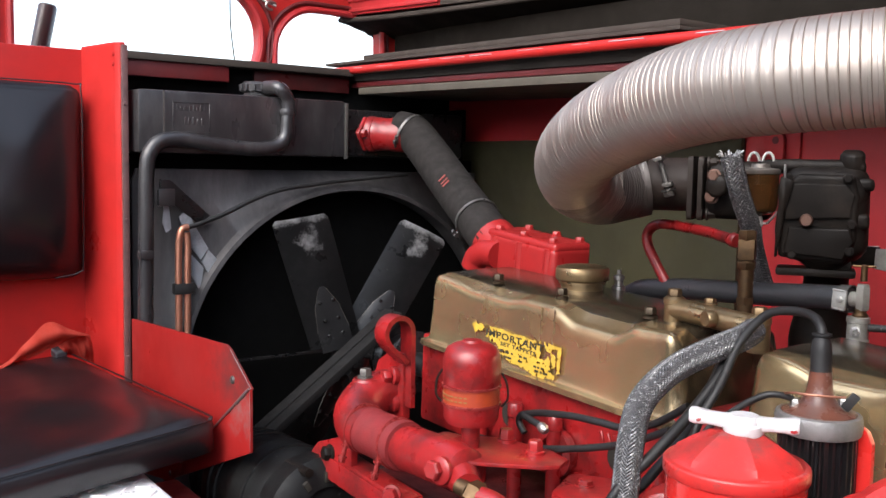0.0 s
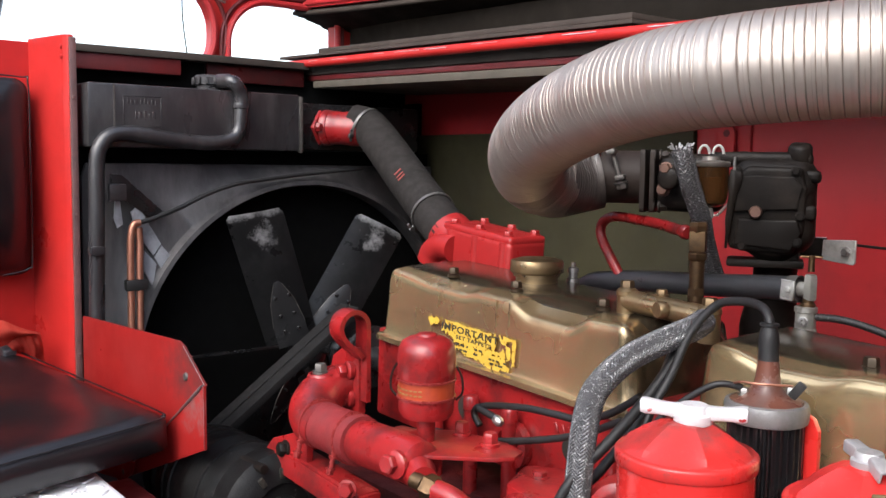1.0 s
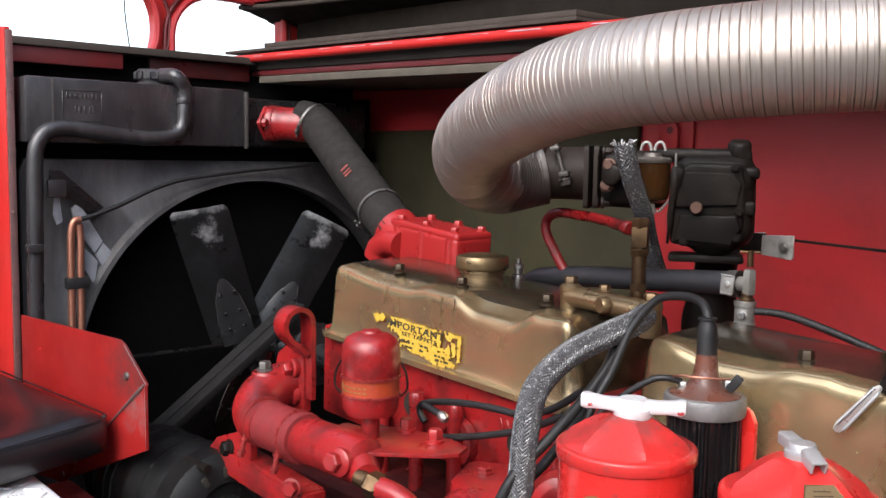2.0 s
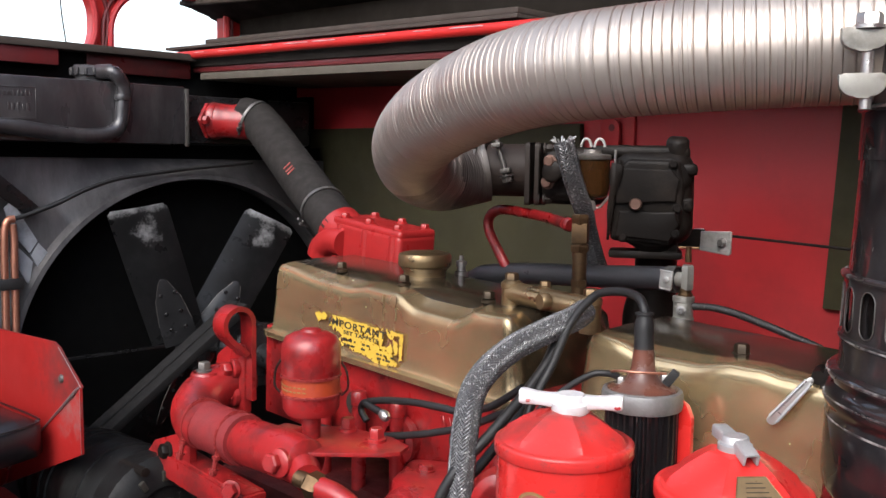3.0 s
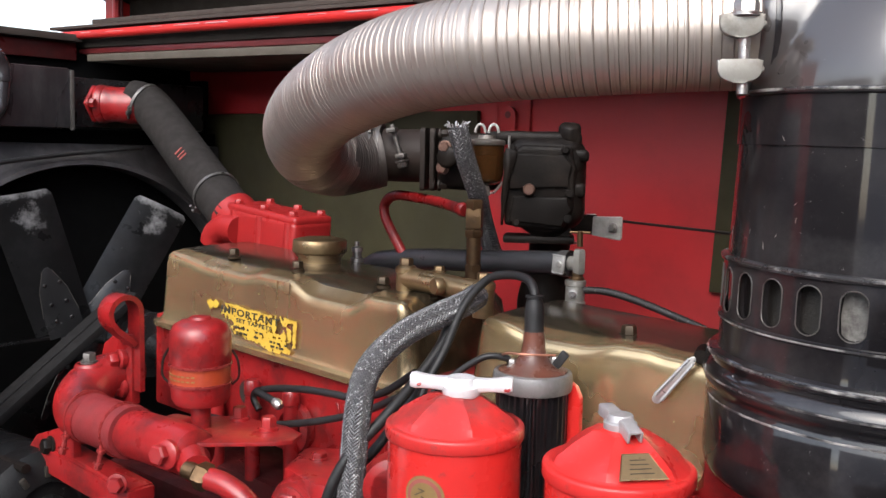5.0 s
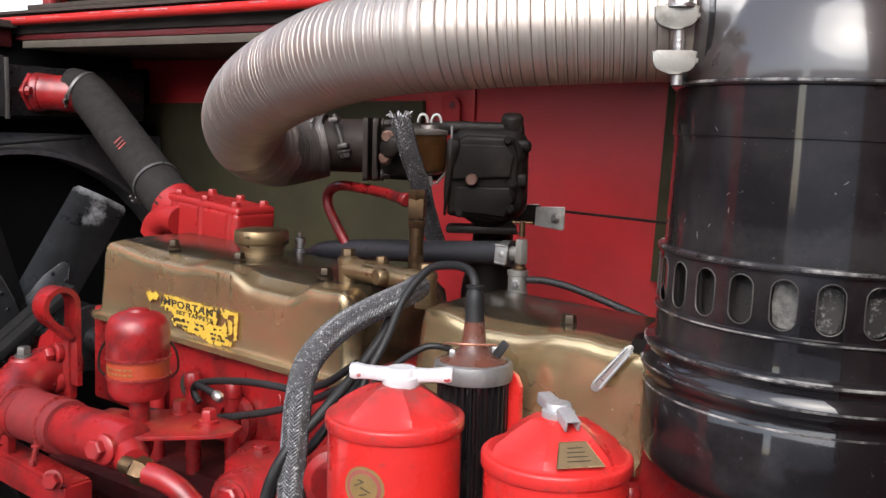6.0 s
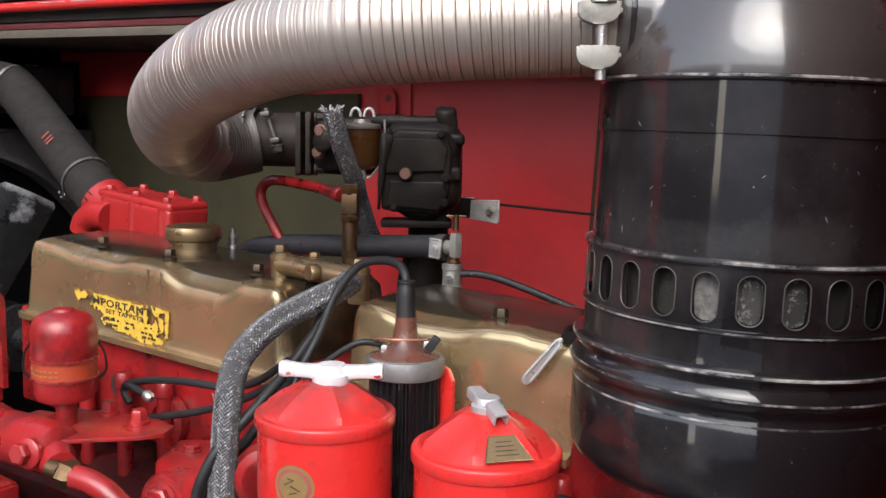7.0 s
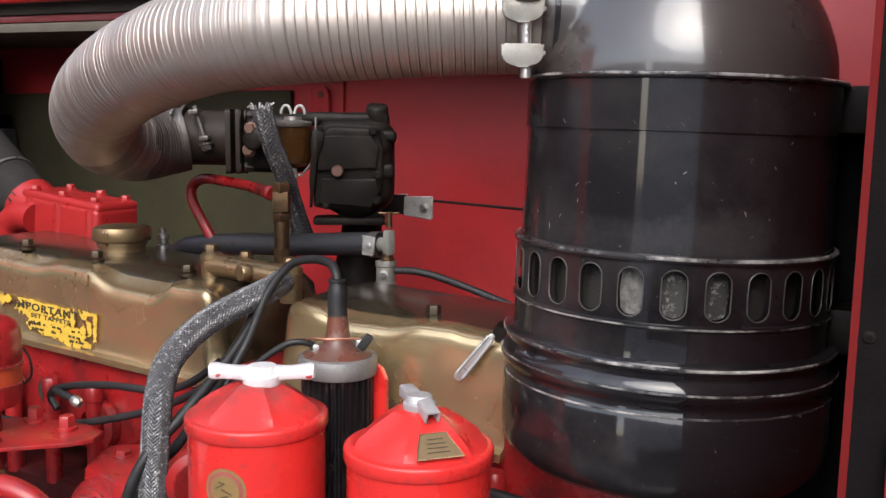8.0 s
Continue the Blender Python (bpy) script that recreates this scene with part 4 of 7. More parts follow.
tube(bm, spline([(-1.5960, 0.5850, 1.3780), (-1.5960, 0.5930, 1.3860), (-1.5960, 0.6150, 1.3910), (-1.5960, 0.6710, 1.4110), (-1.5960, 0.7260, 1.4360), (-1.5960, 0.7840, 1.4540), (-1.5960, 0.8550, 1.4640), (-1.5960, 0.9310, 1.4730), (-1.5960, 1.0640, 1.4850)], 7), 0.0042, 10)
part("cable", bm, RUBBER, rad)
cp = B()
for pts in ([(-1.5960, 0.6000, 1.3870), (-1.5960, 0.5900, 1.3850), (-1.5960, 0.5840, 1.3700), (-1.5960, 0.5820, 1.3300), (-1.5960, 0.5820, 1.2490), (-1.5960, 0.5810, 1.1480)], [(-1.5960, 0.5970, 1.3780), (-1.5960, 0.5980, 1.3670), (-1.5960, 0.5990, 1.3490), (-1.5960, 0.5980, 1.3090), (-1.5960, 0.5980, 1.2480), (-1.5960, 0.5970, 1.1460)]):
    tube(cp, spline(pts, 6), 0.0062, 12)
part_each("copper_pipe", cp, COPPER, rad, "pair of dull copper pipes with a black tape band")
bm = B()
span(bm, (RX - 0.004, 0.5720, 1.268), (RX + 0.012, 0.6110, 1.288), 0.004)
part("tape_band", bm, RUBBER, rad)
bm = B()
span(bm, (RX - 0.03, 0.56, 1.128), (RX - 0.022, 1.28, 1.132))
part("lower_edge", bm, BLACK, rad)

# ---- fan ----
fan = thing("cooling_fan", (-1.47, 0.86, 1.15), "black riveted steel cooling fan with worn blade tips", "fan")
FXX, FY, FZ = -1.47, 0.862, 1.148


def blade(ang, L, skew, shift):
    m = Matrix.Translation((FXX, FY + shift, FZ)) @ Matrix.Rotation(radians(ang), 4, 'X')
    # local: y along the blade, z across it; the blade is pitched about its length
    bmb = B()
    w0, w1 = 0.047, 0.050
    nL, nW = 36, 12
    uv = bmb.loops.layers.uv.new("wear")
    vs, where = [], {}
    for i in range(nL + 1):
        u = i / nL
        row = []
        for j in range(nW + 1):
            v = j / nW * 2 - 1
            w = w0 + (w1 - w0) * u
            if u > 0.95:
                w *= 0.86 + 0.14 * math.sqrt(max(0.0, 1 - ((u - 0.95) / 0.05) ** 2))
            tw = -radians(24 - 5 * u)
            z = v * w
            y = 0.03 + u * (L - 0.03) + skew * z * min(1, u * 2)
            row.append(bmb.verts.new(m @ Vector((z * math.sin(tw) + 0.006 * (1 - v * v), y, z * math.cos(tw)))))
            where[row[-1]] = (u, v)
        vs.append(row)
    for i in range(nL):
        for j in range(nW):
            f = bmb.faces.new((vs[i][j], vs[i + 1][j], vs[i + 1][j + 1], vs[i][j + 1]))
            for lp in f.loops:
                lp[uv].uv = where[lp.vert]
    bmesh.ops.solidify(bmb, geom=bmb.faces[:], thickness=0.003)
    arm = B()
    OUT_ = [(0.02, -0.030), (0.06, -0.029), (0.105, -0.022), (0.138, -0.008), (0.143, -0.004), (0.143, 0.004), (0.138, 0.008), (0.105, 0.022), (0.06, 0.029), (0.02, 0.030)]
    AT_ = m @ Matrix(((0, -math.sin(radians(27)), math.cos(radians(27)), 0.0075), (1, 0, 0, 0), (0, math.cos(radians(27)), math.sin(radians(27)), 0), (0, 0, 0, 1)))
    prism(arm, OUT_, 0.0018, AT_, 0.0008)
    worn = B()
    for half_ in (OUT_[1:4], OUT_[6:9]):
        tube(worn, [AT_ @ Vector((a_, b_, 0.0016)) for a_, b_ in half_], 0.0006, 6)
    riv = B()
    for y in (0.05, 0.08, 0.115):
        for z in (-0.011, 0.011):
            lathe(riv, [(0.004, 0), (0.003, 0.002), (0, 0.003)], m @ Matrix.Translation((0.0115 - z * 0.5, y, z)) @ Matrix.Rotation(radians(90), 4, 'Y'), 8)
    return bmb, arm, riv, worn


BLADE = mat("worn_fan_black", (0.0105, 0.0102, 0.0108), (0.0065, 0.0064, 0.0068), 0.36, metal=0.0, scale=25, bump=0.15, coat=0.05, coat_rough=0.2, spec=0.3,
            dirt=(0.030, 0.030, 0.031), dirt_amount=0.5, dirt_scale=12, dust=(0.42, 0.42, 0.42), dust_amount=0.5, dust_scale=75, dust_at=0.66)


rub(BLADE, (0.85, -0.05), 0.950, (0.34, 0.335, 0.34))
for ang, L, skew, shift in ((108, 0.274, 0.13, -0.023), (56, 0.280, -0.10, 0.004), (-72, 0.276, 0.1, 0.0), (-124, 0.278, 0.1, 0.0)):
    # blades stand at an angle from +y towards +z
    bmb, arm, riv, worn = blade(ang, L, skew, shift)
    bl = part("blade", bmb, BLADE, fan)
    ba_ = part("blade_arm", arm, BLADE, bl)
    part_each("worn_edge", worn, DULL, ba_, "bare worn edge")
    part_each("rivet", riv, BLACK, bl)
bm = B()
lathe(bm, [(0.030, -0.02), (0.034, -0.01), (0.034, 0.010), (0.026, 0.016), (0.018, 0.018), (0.018, 0.03), (0.010, 0.033), (0, 0.033)], aim((FXX, FY, FZ), (1, 0, 0)), 28)
part("hub", bm, BLACK, fan)
bm = B()
lathe(bm, [(0.02, 0), (0.02, 0.10), (0.052, 0.105), (0.054, 0.112), (0.044, 0.12), (0.044, 0.15), (0.054, 0.158), (0.052, 0.165), (0.02, 0.17), (0.02, 0.26)], aim((FXX + 0.02, FY + 0.02, FZ + 0.02), (1, 0, 0)), 28)
part("pulley", bm, BLACK, fan)
# drive belt down to the dynamo
bm = B()
for x in (-1.347, -1.317):
    a0, a1 = Vector((x, 0.868, 1.248)), Vector((x, 0.585, 1.050))
    d = (a1 - a0).normalized()
    w = Vector((1, 0, 0))
    nrm = d.cross(w).normalized()
    c = (a0 + a1) / 2
    m = Matrix(((w.x, nrm.x, d.x, c.x), (w.y, nrm.y, d.y, c.y), (w.z, nrm.z, d.z, c.z), (0, 0, 0, 1)))
    box(bm, (0.026, 0.013, (a1 - a0).length), m, 0.002)
solid("fan_belt", bm, mat("worn_belt", (0.010, 0.0092, 0.009), (0.0065, 0.006, 0.006), 0.75, scale=40, bump=0.2, spec=0.2), "twin black rubber fan belts running down to the dynamo", "belt")

# ---- dynamo ----
DYN = mat("oily_dynamo_black", (0.0052, 0.0048, 0.0048), (0.009, 0.0082, 0.0082), 0.5, spec=0.15, scale=30, bump=0.4, dirt=(0.018, 0.02, 0.019), dirt_amount=0.4, dirt_scale=25, dust=(0.15, 0.145, 0.14), dust_amount=0.4, dust_scale=90, dust_at=0.64)
dyn = thing("dynamo", (-1.2, 0.62, 0.98), "oily black dynamo with a slotted end cover", "dynamo")
DM = aim((-1.30, 0.580, 1.022), (1, 0.0, 0.05))
bm = B()
lathe(bm, [(0.05, -0.01), (0.07, 0.0), (0.078, 0.01), (0.078, 0.10), (0.080, 0.104), (0.080, 0.116), (0.078, 0.12), (0.078, 0.19), (0.074, 0.20)], DM, 40)
part("body", bm, DYN, dyn)
for z in (0.035, 0.06, 0.15):
    bm = B()
    lathe(bm, [(0.078, z - 0.004), (0.0805, z - 0.003), (0.0805, z + 0.003), (0.078, z + 0.004)], DM, 40)
    part("band", bm, DYN, dyn)
bm = B()
for k in range(4):
    a = radians(-150 + k * 24)
    tube(bm, [DM @ Vector((0.083 * math.cos(a), 0.083 * math.sin(a), 0.17)), DM @ Vector((0.083 * math.cos(a), 0.083 * math.sin(a), 0.20))], 0.004, 8)
part_each("terminal", bm, IRON, dyn)
bm = B()
lathe(bm, [(0.074, 0.20), (0.081, 0.202), (0.081, 0.24), (0.070, 0.252), (0.045, 0.256), (0.043, 0.25), (0.028, 0.25), (0.026, 0.262), (0, 0.263)], DM, 40)
part("end_cover", bm, DYN, dyn)
bm = B()
for k in range(12):
    a = 2 * math.pi * k / 12
    box(bm, (0.014, 0.008, 0.006), DM @ pose(0.058 * math.cos(a), 0.058 * math.sin(a), 0.2545, 0, 0, math.degrees(a)), 0.002)
part_each("slot", bm, INK, dyn)
bm = B()
for k in range(4):
    a = 2 * math.pi * k / 4 + 0.4
    p = DM @ Vector((0.076 * math.cos(a), 0.076 * math.sin(a), 0.20))
    q = DM @ Vector((0.076 * math.cos(a), 0.076 * math.sin(a), 0.262))
    tube(bm, [p, q], 0.006, 8)
part_each("bolt", bm, IRON, dyn)
bm = B()
lathe(bm, [(0.02, -0.07), (0.07, -0.065), (0.072, -0.055), (0.058, -0.045), (0.072, -0.035), (0.07, -0.025), (0.02, -0.01)], DM, 28)
part("pulley", bm, DYN, dyn)
# ---- top water hose ----
CLAMP_WIRE = mat("tarnished_clamp", (0.20, 0.19, 0.18), (0.08, 0.075, 0.07), 0.35, metal=0.7, scale=60, bump=0.2)
th = thing("top_hose", (-1.4, 0.95, 1.5), "grey rubber radiator hose with steel clamps and faint red print", "hose")
H0, H1 = Vector((-1.535, 1.045, 1.560)), Vector((-1.225, 0.985, 1.388))
bm = B()
tube(bm, spline([(-1.575, 1.03, 1.574), (-1.55, 1.042, 1.568), (-1.53, 1.046, 1.556), (-1.47, 1.036, 1.522), (-1.38, 1.016, 1.473), (-1.30, 1.0, 1.429), (-1.225, 0.985, 1.388), (-1.205, 0.983, 1.376)], 6), 0.038, 24)
part("rubber_hose", bm, HOSE, th)
hd = (H1 - H0).normalized()
hose_clamp(th, (-1.549, 1.0415, 1.5665), (0.86, 0.28, -0.42), 0.0392, (0.15, -0.85, -0.35), CLAMP_WIRE, 0.0055, 0.012)
hose_clamp(th, H1 - hd * 0.050, hd, 0.0392, (-0.6, -0.5, -0.6), CLAMP_WIRE, 0.0055, 0.012)
bm = B()
for i, (k, w) in enumerate(((0.0, 0.010), (0.011, 0.007), (0.019, 0.009))):
    c = H0 + hd * (0.205 + k)
    nrm = Vector((0.42, -0.85, 0.31))
    nrm = (nrm - hd * nrm.dot(hd)).normalized()
    m = aim(c + nrm * 0.0382, nrm, hd)
    box(bm, (0.016, w * 0.35, 0.0012), m, 0)
part("print_bars", bm, RED_PRINT, th)
neck = thing("radiator_outlet", (-1.6, 0.96, 1.56), "red cast outlet elbow bolted to the radiator tank", "elbow")
bm = B()
tube(bm, spline([(-1.608, 0.984, 1.5650), (-1.595, 0.998, 1.5650), (-1.578, 1.014, 1.5640), (-1.556, 1.036, 1.5630)], 6), lambda u: 0.0335 + 0.001 * math.sin(u * 9), 24)
part("elbow_body", bm, RED, neck)
bm = B()
NK = aim((-1.604, 0.985, 1.5645), (0.85, 0.52, 0.0))
lathe(bm, [(0.034, -0.010), (0.036, -0.004), (0.036, 0.004), (0.033, 0.010)], NK, 26)
prism(bm, [(-0.020, -0.034), (0.018, -0.036), (0.036, -0.004), (0.024, 0.032), (-0.020, 0.034), (-0.052, 0.0)], 0.009, NK @ Matrix.Translation((0, 0, -0.012)), 0.004, 3)
part("flange", bm, RED, neck)
bm = B()
bolt(bm, NK @ Vector((-0.043, 0.0, -0.003)), (0.85, 0.52, 0), 0.008, 0.010)
part("bolt", bm, RED, neck)

tst = thing("thermostat_housing", (-1.1, 0.96, 1.36), "glossy red ribbed thermostat housing with bolted cover", "housing")
bm = B()
TM = Matrix.Translation((-1.112, 0.992, 1.352)) @ Matrix.Rotation(radians(5.5), 4, 'Y')
box(bm, (0.168, 0.078, 0.075), TM, 0.010, 3)
tube(bm, spline([(-1.215, 0.985, 1.382), (-1.19, 0.985, 1.368), (-1.165, 0.985, 1.36)], 5), 0.040, 20)
tube(bm, spline([(-1.225, 0.955, 1.335), (-1.215, 0.955, 1.352), (-1.19, 0.955, 1.362), (-1.16, 0.955, 1.36)], 5), 0.022, 16)
for x_ in (-0.062, 0.0, 0.066):
    tube(bm, [TM @ Vector((x_, -0.034, -0.030)), TM @ Vector((x_, -0.034, 0.034))], 0.0085, 12)
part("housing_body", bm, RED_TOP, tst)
bm = B()
box(bm, (0.166, 0.076, 0.016), TM @ Matrix.Translation((0, 0, 0.036)), 0.007, 3)
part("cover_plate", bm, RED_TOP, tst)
bm = B()
for x_, y_ in ((-0.062, -0.028), (0.0, -0.029), (0.066, -0.028), (-0.055, 0.028), (0.012, 0.028), (0.068, 0.026)):
    bolt(bm, TM @ Vector((x_, y_, 0.0435)), (0.05, 0, 1), 0.0062, 0.0065)
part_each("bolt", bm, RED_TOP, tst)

# ---- cylinder head and block ----
eng = thing("engine_block", (-0.7, 0.88, 0.78), "grimy red painted cylinder head and block", "engine")
bm = B()
prism(bm, [(-1.115, 0.772), (-0.17, 0.772), (-0.17, 0.99), (-1.115, 0.99)], 0.13, Matrix.Translation((0, 0, 1.085)) @ Matrix.Rotation(radians(1.6), 4, 'Y') @ Matrix.Translation((0, 0, 0.012 * 1)), 0.006)
part("cylinder_head", bm, RED, eng)
# crankcase colour holds the shade of the recesses below the head
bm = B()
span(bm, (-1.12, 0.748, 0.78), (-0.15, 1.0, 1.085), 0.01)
part("crankcase", bm, DARKENED_RED, eng)
bm = B()
for x in (-0.948, -0.877, -0.805, -0.640, -0.470, -0.300):
    lathe(bm, [(0.0095, 0), (0.0095, 0.108), (0.0105, 0.109), (0.0105, 0.122), (0.008, 0.126), (0, 0.126)], aim((x, 0.755, 1.080), (0, 0, 1)), 14)
part_each("stud", bm, RED, eng)
bm = B()
for i in range(5):
    x = -1.0 + i * 0.19
    lathe(bm, [(0.030, 0), (0.030, 0.012), (0.020, 0.014), (0.018, 0.004), (0, 0.004)], aim((x, 0.770, 1.165 - 0.04 * (x + 1.0)), (0, -1, 0)), 22)
part_each("port_ring", bm, RED, eng)
bm = B()
for i in range(4):
    x = -0.905 + i * 0.19
    lathe(bm, [(0.016, 0), (0.016, 0.0015), (0, 0.0015)], aim((x, 0.771, 1.185 - 0.04 * (x + 1.0)), (0, -1, 0)), 16)
part_each("port_hole", bm, INK, eng)
bm = B()
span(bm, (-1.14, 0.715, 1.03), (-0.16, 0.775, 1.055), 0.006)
part("side_rail", bm, DARKENED_RED, eng)
bm = B()
for i, w in enumerate((0.006, 0.004, 0.007, 0.005)):
    box(bm, (w, 0.002, 0.016), pose(-0.742 + i * 0.012, 0.7705, 1.192, 0, -18, 0), 0.0008, 1)
part_each("cast_mark", bm, RED, eng)
bm = B()
prism(bm, [(-0.425, 1.05), (-0.409, 1.05), (-0.409, 1.274), (-0.414, 1.284), (-0.425, 1.290)], 0.006, Matrix(((1, 0, 0, 0.005), (0, 0, 1, 0.742), (0, 1, 0, 0), (0, 0, 0, 1))), 0.001)
part("coil_bracket", bm, RED_CAN, eng, "flat red bracket strip behind the coil")


# ---- rocker covers ----
def rocker_cover(x0, x1, z0, zt, yf, drops, slope, depth=0.20, far_end=True):
    """drops: how far the front shoulder lies below the top, along the cover (0 to 1)."""
    bm = B()
    n = 110
    rows = []
    L = x1 - x0
    for i in range(n + 1):
        u = i / n
        x = x0 + L * u
        e = (min(u, 1 - u) if far_end else u) * L
        inset = 0.016 * (1 - min(1, e / 0.018)) ** 2          # rounded ends
        # drop eased from key to key
        drop = drops[-1][1]
        for (ua, da), (ub, db) in zip(drops, drops[1:]):
            if ua <= u <= ub:
                t = (u - ua) / (ub - ua)
                drop = da + (db - da) * t * t * (3 - 2 * t)
                break
        t_ = zt - 1.2 * inset
        zs = t_ - drop
        d = max(drop - 0.002, 0.0)
        yo = inset
        sect = [(-0.010 + yo * 0.3, z0), (-0.010 + yo * 0.3, z0 + 0.007), (-0.002 + yo * 0.5, z0 + 0.0095), (0.0 + yo, z0 + 0.014), (0.002 + yo, z0 + 0.045),
                (0.0035 + yo, zs - 0.016), (0.0042 + yo, zs - 0.009), (0.0060 + yo, zs - 0.0042), (0.0092 + yo, zs - 0.0012), (0.0135 + yo, zs - 0.0002),
                (0.020 + yo, zs + 0.0004 + d * 0.10), (0.030 + yo, zs + 0.001 + d * 0.45), (0.044 + yo, t_ - 0.0012 - d * 0.15), (0.065, t_ - 0.0004), (0.09, t_),
                (depth - 0.06, t_), (depth - 0.03 - yo, t_ - 0.006), (depth - 0.012 - yo, t_ - 0.02), (depth - yo, z0 + 0.01), (depth + 0.01 - yo, z0)]
        near_, far_ = max(0.0, 1 - u * L / 0.05), max(0.0, 1 - (1 - u) * L / 0.05) if far_end else 0.0
        lean = 0.013 * (near_ - far_)                         # the ends lean inwards
        rows.append([bm.verts.new((x + lean * (z - z0) / (zt - z0), yf + y, z + slope * (x - x0))) for y, z in sect])
    for a, b in zip(rows, rows[1:]):
        for k in range(len(a) - 1):
            f = bm.faces.new((a[k], b[k], b[k + 1], a[k + 1]))
            if 11 <= k <= 16:
                f.material_index = 1
    bm.faces.new(rows[0])
    bm.faces.new(rows[-1][::-1])
    uv = bm.loops.layers.uv.new("wear")
    for f in bm.faces:
        for lp in f.loops:
            q = lp.vert.co
            lp[uv].uv = (q.x if far_end else -q.x, q.z - slope * (q.x - x0))
    return bm


SL = -0.040
# ragged dark brown towards the ends where the two covers face each other
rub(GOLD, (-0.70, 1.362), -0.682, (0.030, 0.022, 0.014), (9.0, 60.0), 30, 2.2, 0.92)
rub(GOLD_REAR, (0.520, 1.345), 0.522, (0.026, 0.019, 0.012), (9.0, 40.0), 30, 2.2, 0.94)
OILY_BOLT = mat("oily_bolt", (0.055, 0.038, 0.022), (0.022, 0.016, 0.011), 0.4, metal=0.6, scale=60, bump=0.3)
c1 = thing("rocker_cover", (-0.86, 0.87, 1.23), "bronze-gold painted pressed rocker cover streaked with oil", "rocker cover", "rocker covers")
part("cover_shell", rocker_cover(-1.105, -0.628, 1.244, 1.352, 0.770, ((0, 0.004), (0.10, 0.006), (0.26, 0.013), (0.38, 0.014), (0.47, 0.008), (0.56, 0.008), (0.66, 0.0225), (0.78, 0.023), (0.86, 0.007), (1, 0.004)), SL), (GOLD, OIL_TOP_DARK), c1)
bm = B()
for x, y in ((-0.978, 0.806), (-0.852, 0.806), (-0.712, 0.812)):
    z = 1.352 + SL * (x + 1.105) - 0.004
    lathe(bm, [(0.0085, 0), (0.0085, 0.003), (0.007, 0.004), (0, 0.004)], aim((x, y, z), (0, 0, 1)), 16)
    bolt(bm, (x, y, z + 0.003), (0, 0, 1), 0.0062, 0.009, False)
part_each("cover_bolt", bm, OILY_BOLT, c1)
CAP_GOLD = mat("worn_brass_cap", (0.32, 0.222, 0.115), (0.19, 0.13, 0.068), 0.35, metal=0.8, scale=40, bump=0.15, dirt=(0.12, 0.09, 0.06), dirt_amount=0.5, dirt_scale=25)
bm = B()
CX, CYY, CZZ = -0.884, 0.872, 1.338
lathe(bm, [(0.028, 0), (0.028, 0.012), (0.031, 0.0125), (0.031, 0.016), (0.034, 0.017), (0.0355, 0.019), (0.0355, 0.031), (0.034, 0.034), (0.024, 0.0365), (0, 0.037)], aim((CX, CYY, CZZ), (0, 0, 1)), 40)
part("filler_cap", bm, CAP_GOLD, c1, "round brass-coloured oil filler cap")
bm = B()
lathe(bm, [(0.009, 0), (0.009, 0.008), (0.006, 0.009), (0.006, 0.016), (0.0075, 0.017), (0.0075, 0.022), (0.003, 0.024), (0.003, 0.03), (0, 0.03)], aim((-0.868, 0.925, 1.337), (0, 0, 1)), 10)
part("breather_nut", bm, STEEL, c1)


c2 = thing("rocker_cover", (-0.45, 0.87, 1.22), "bronze-gold rocker cover, its top darkened with oil and painted reflection", "rocker cover", "rocker covers")
part("cover_shell", rocker_cover(-0.562, -0.298, 1.2225, 1.330, 0.770, ((0, 0.006), (0.08, 0.003), (0.17, 0.003), (0.34, 0.0115), (0.50, 0.010), (0.68, 0.002), (0.76, 0.001), (0.84, 0.003), (1, 0.004)), SL, far_end=False), (GOLD_REAR, OIL_TOP_DARK), c2)
bm = B()
for x, y in ((-0.400, 0.820),):
    z = 1.331 + SL * (x + 0.586) - 0.004
    bolt(bm, (x, y, z), (0, 0, 1), 0.0062, 0.010)
part("cover_bolt", bm, OILY_BOLT, c2)
bm = B()
prism(bm, [(-0.535, 0.842), (-0.44, 0.836), (-0.40, 0.850), (-0.345, 0.838), (-0.322, 0.86), (-0.325, 0.945), (-0.53, 0.945)], 0.003, Matrix.Translation((0, 0, 1.3305)) @ Matrix.Rotation(math.atan(-SL), 4, 'Y') @ Matrix.Translation((0, 0, -0.037)), 0.001)
part("top_plate", bm, OIL_BLACK, c2, "oily dark plate on top")

# dried oil runs down the front of the first cover
random.seed(21)
for x_, z_, ln_ in ((-0.853, 1.330, 0.034), (-0.829, 1.329, 0.030), (-0.832, 1.295, 0.010)):
    bm = B()
    pts_ = [(x_ + random.uniform(-0.0009, 0.0009), 0.7732 - 0.0010 * k_ / 6, z_ - ln_ * k_ / 6) for k_ in range(7)]
    tube(bm, spline(pts_, 3), lambda u: 0.0007 + 0.0004 * math.sin(u * 17) * (1 - u), 6)
    part("oil_run", bm, GOLD_DIRTY, c1, "thin dark oil run")

# bridge pipe between the covers
bp = thing("bridge_pipe", (-0.62, 0.82, 1.34), "short bronze pipe bridging the two rocker covers", "pipe")
bm = B()
tube(bm, [(-0.683, 0.82, 1.347), (-0.573, 0.82, 1.342)], 0.0125, 18)
part("cross_pipe", bm, CAP_GOLD, bp)
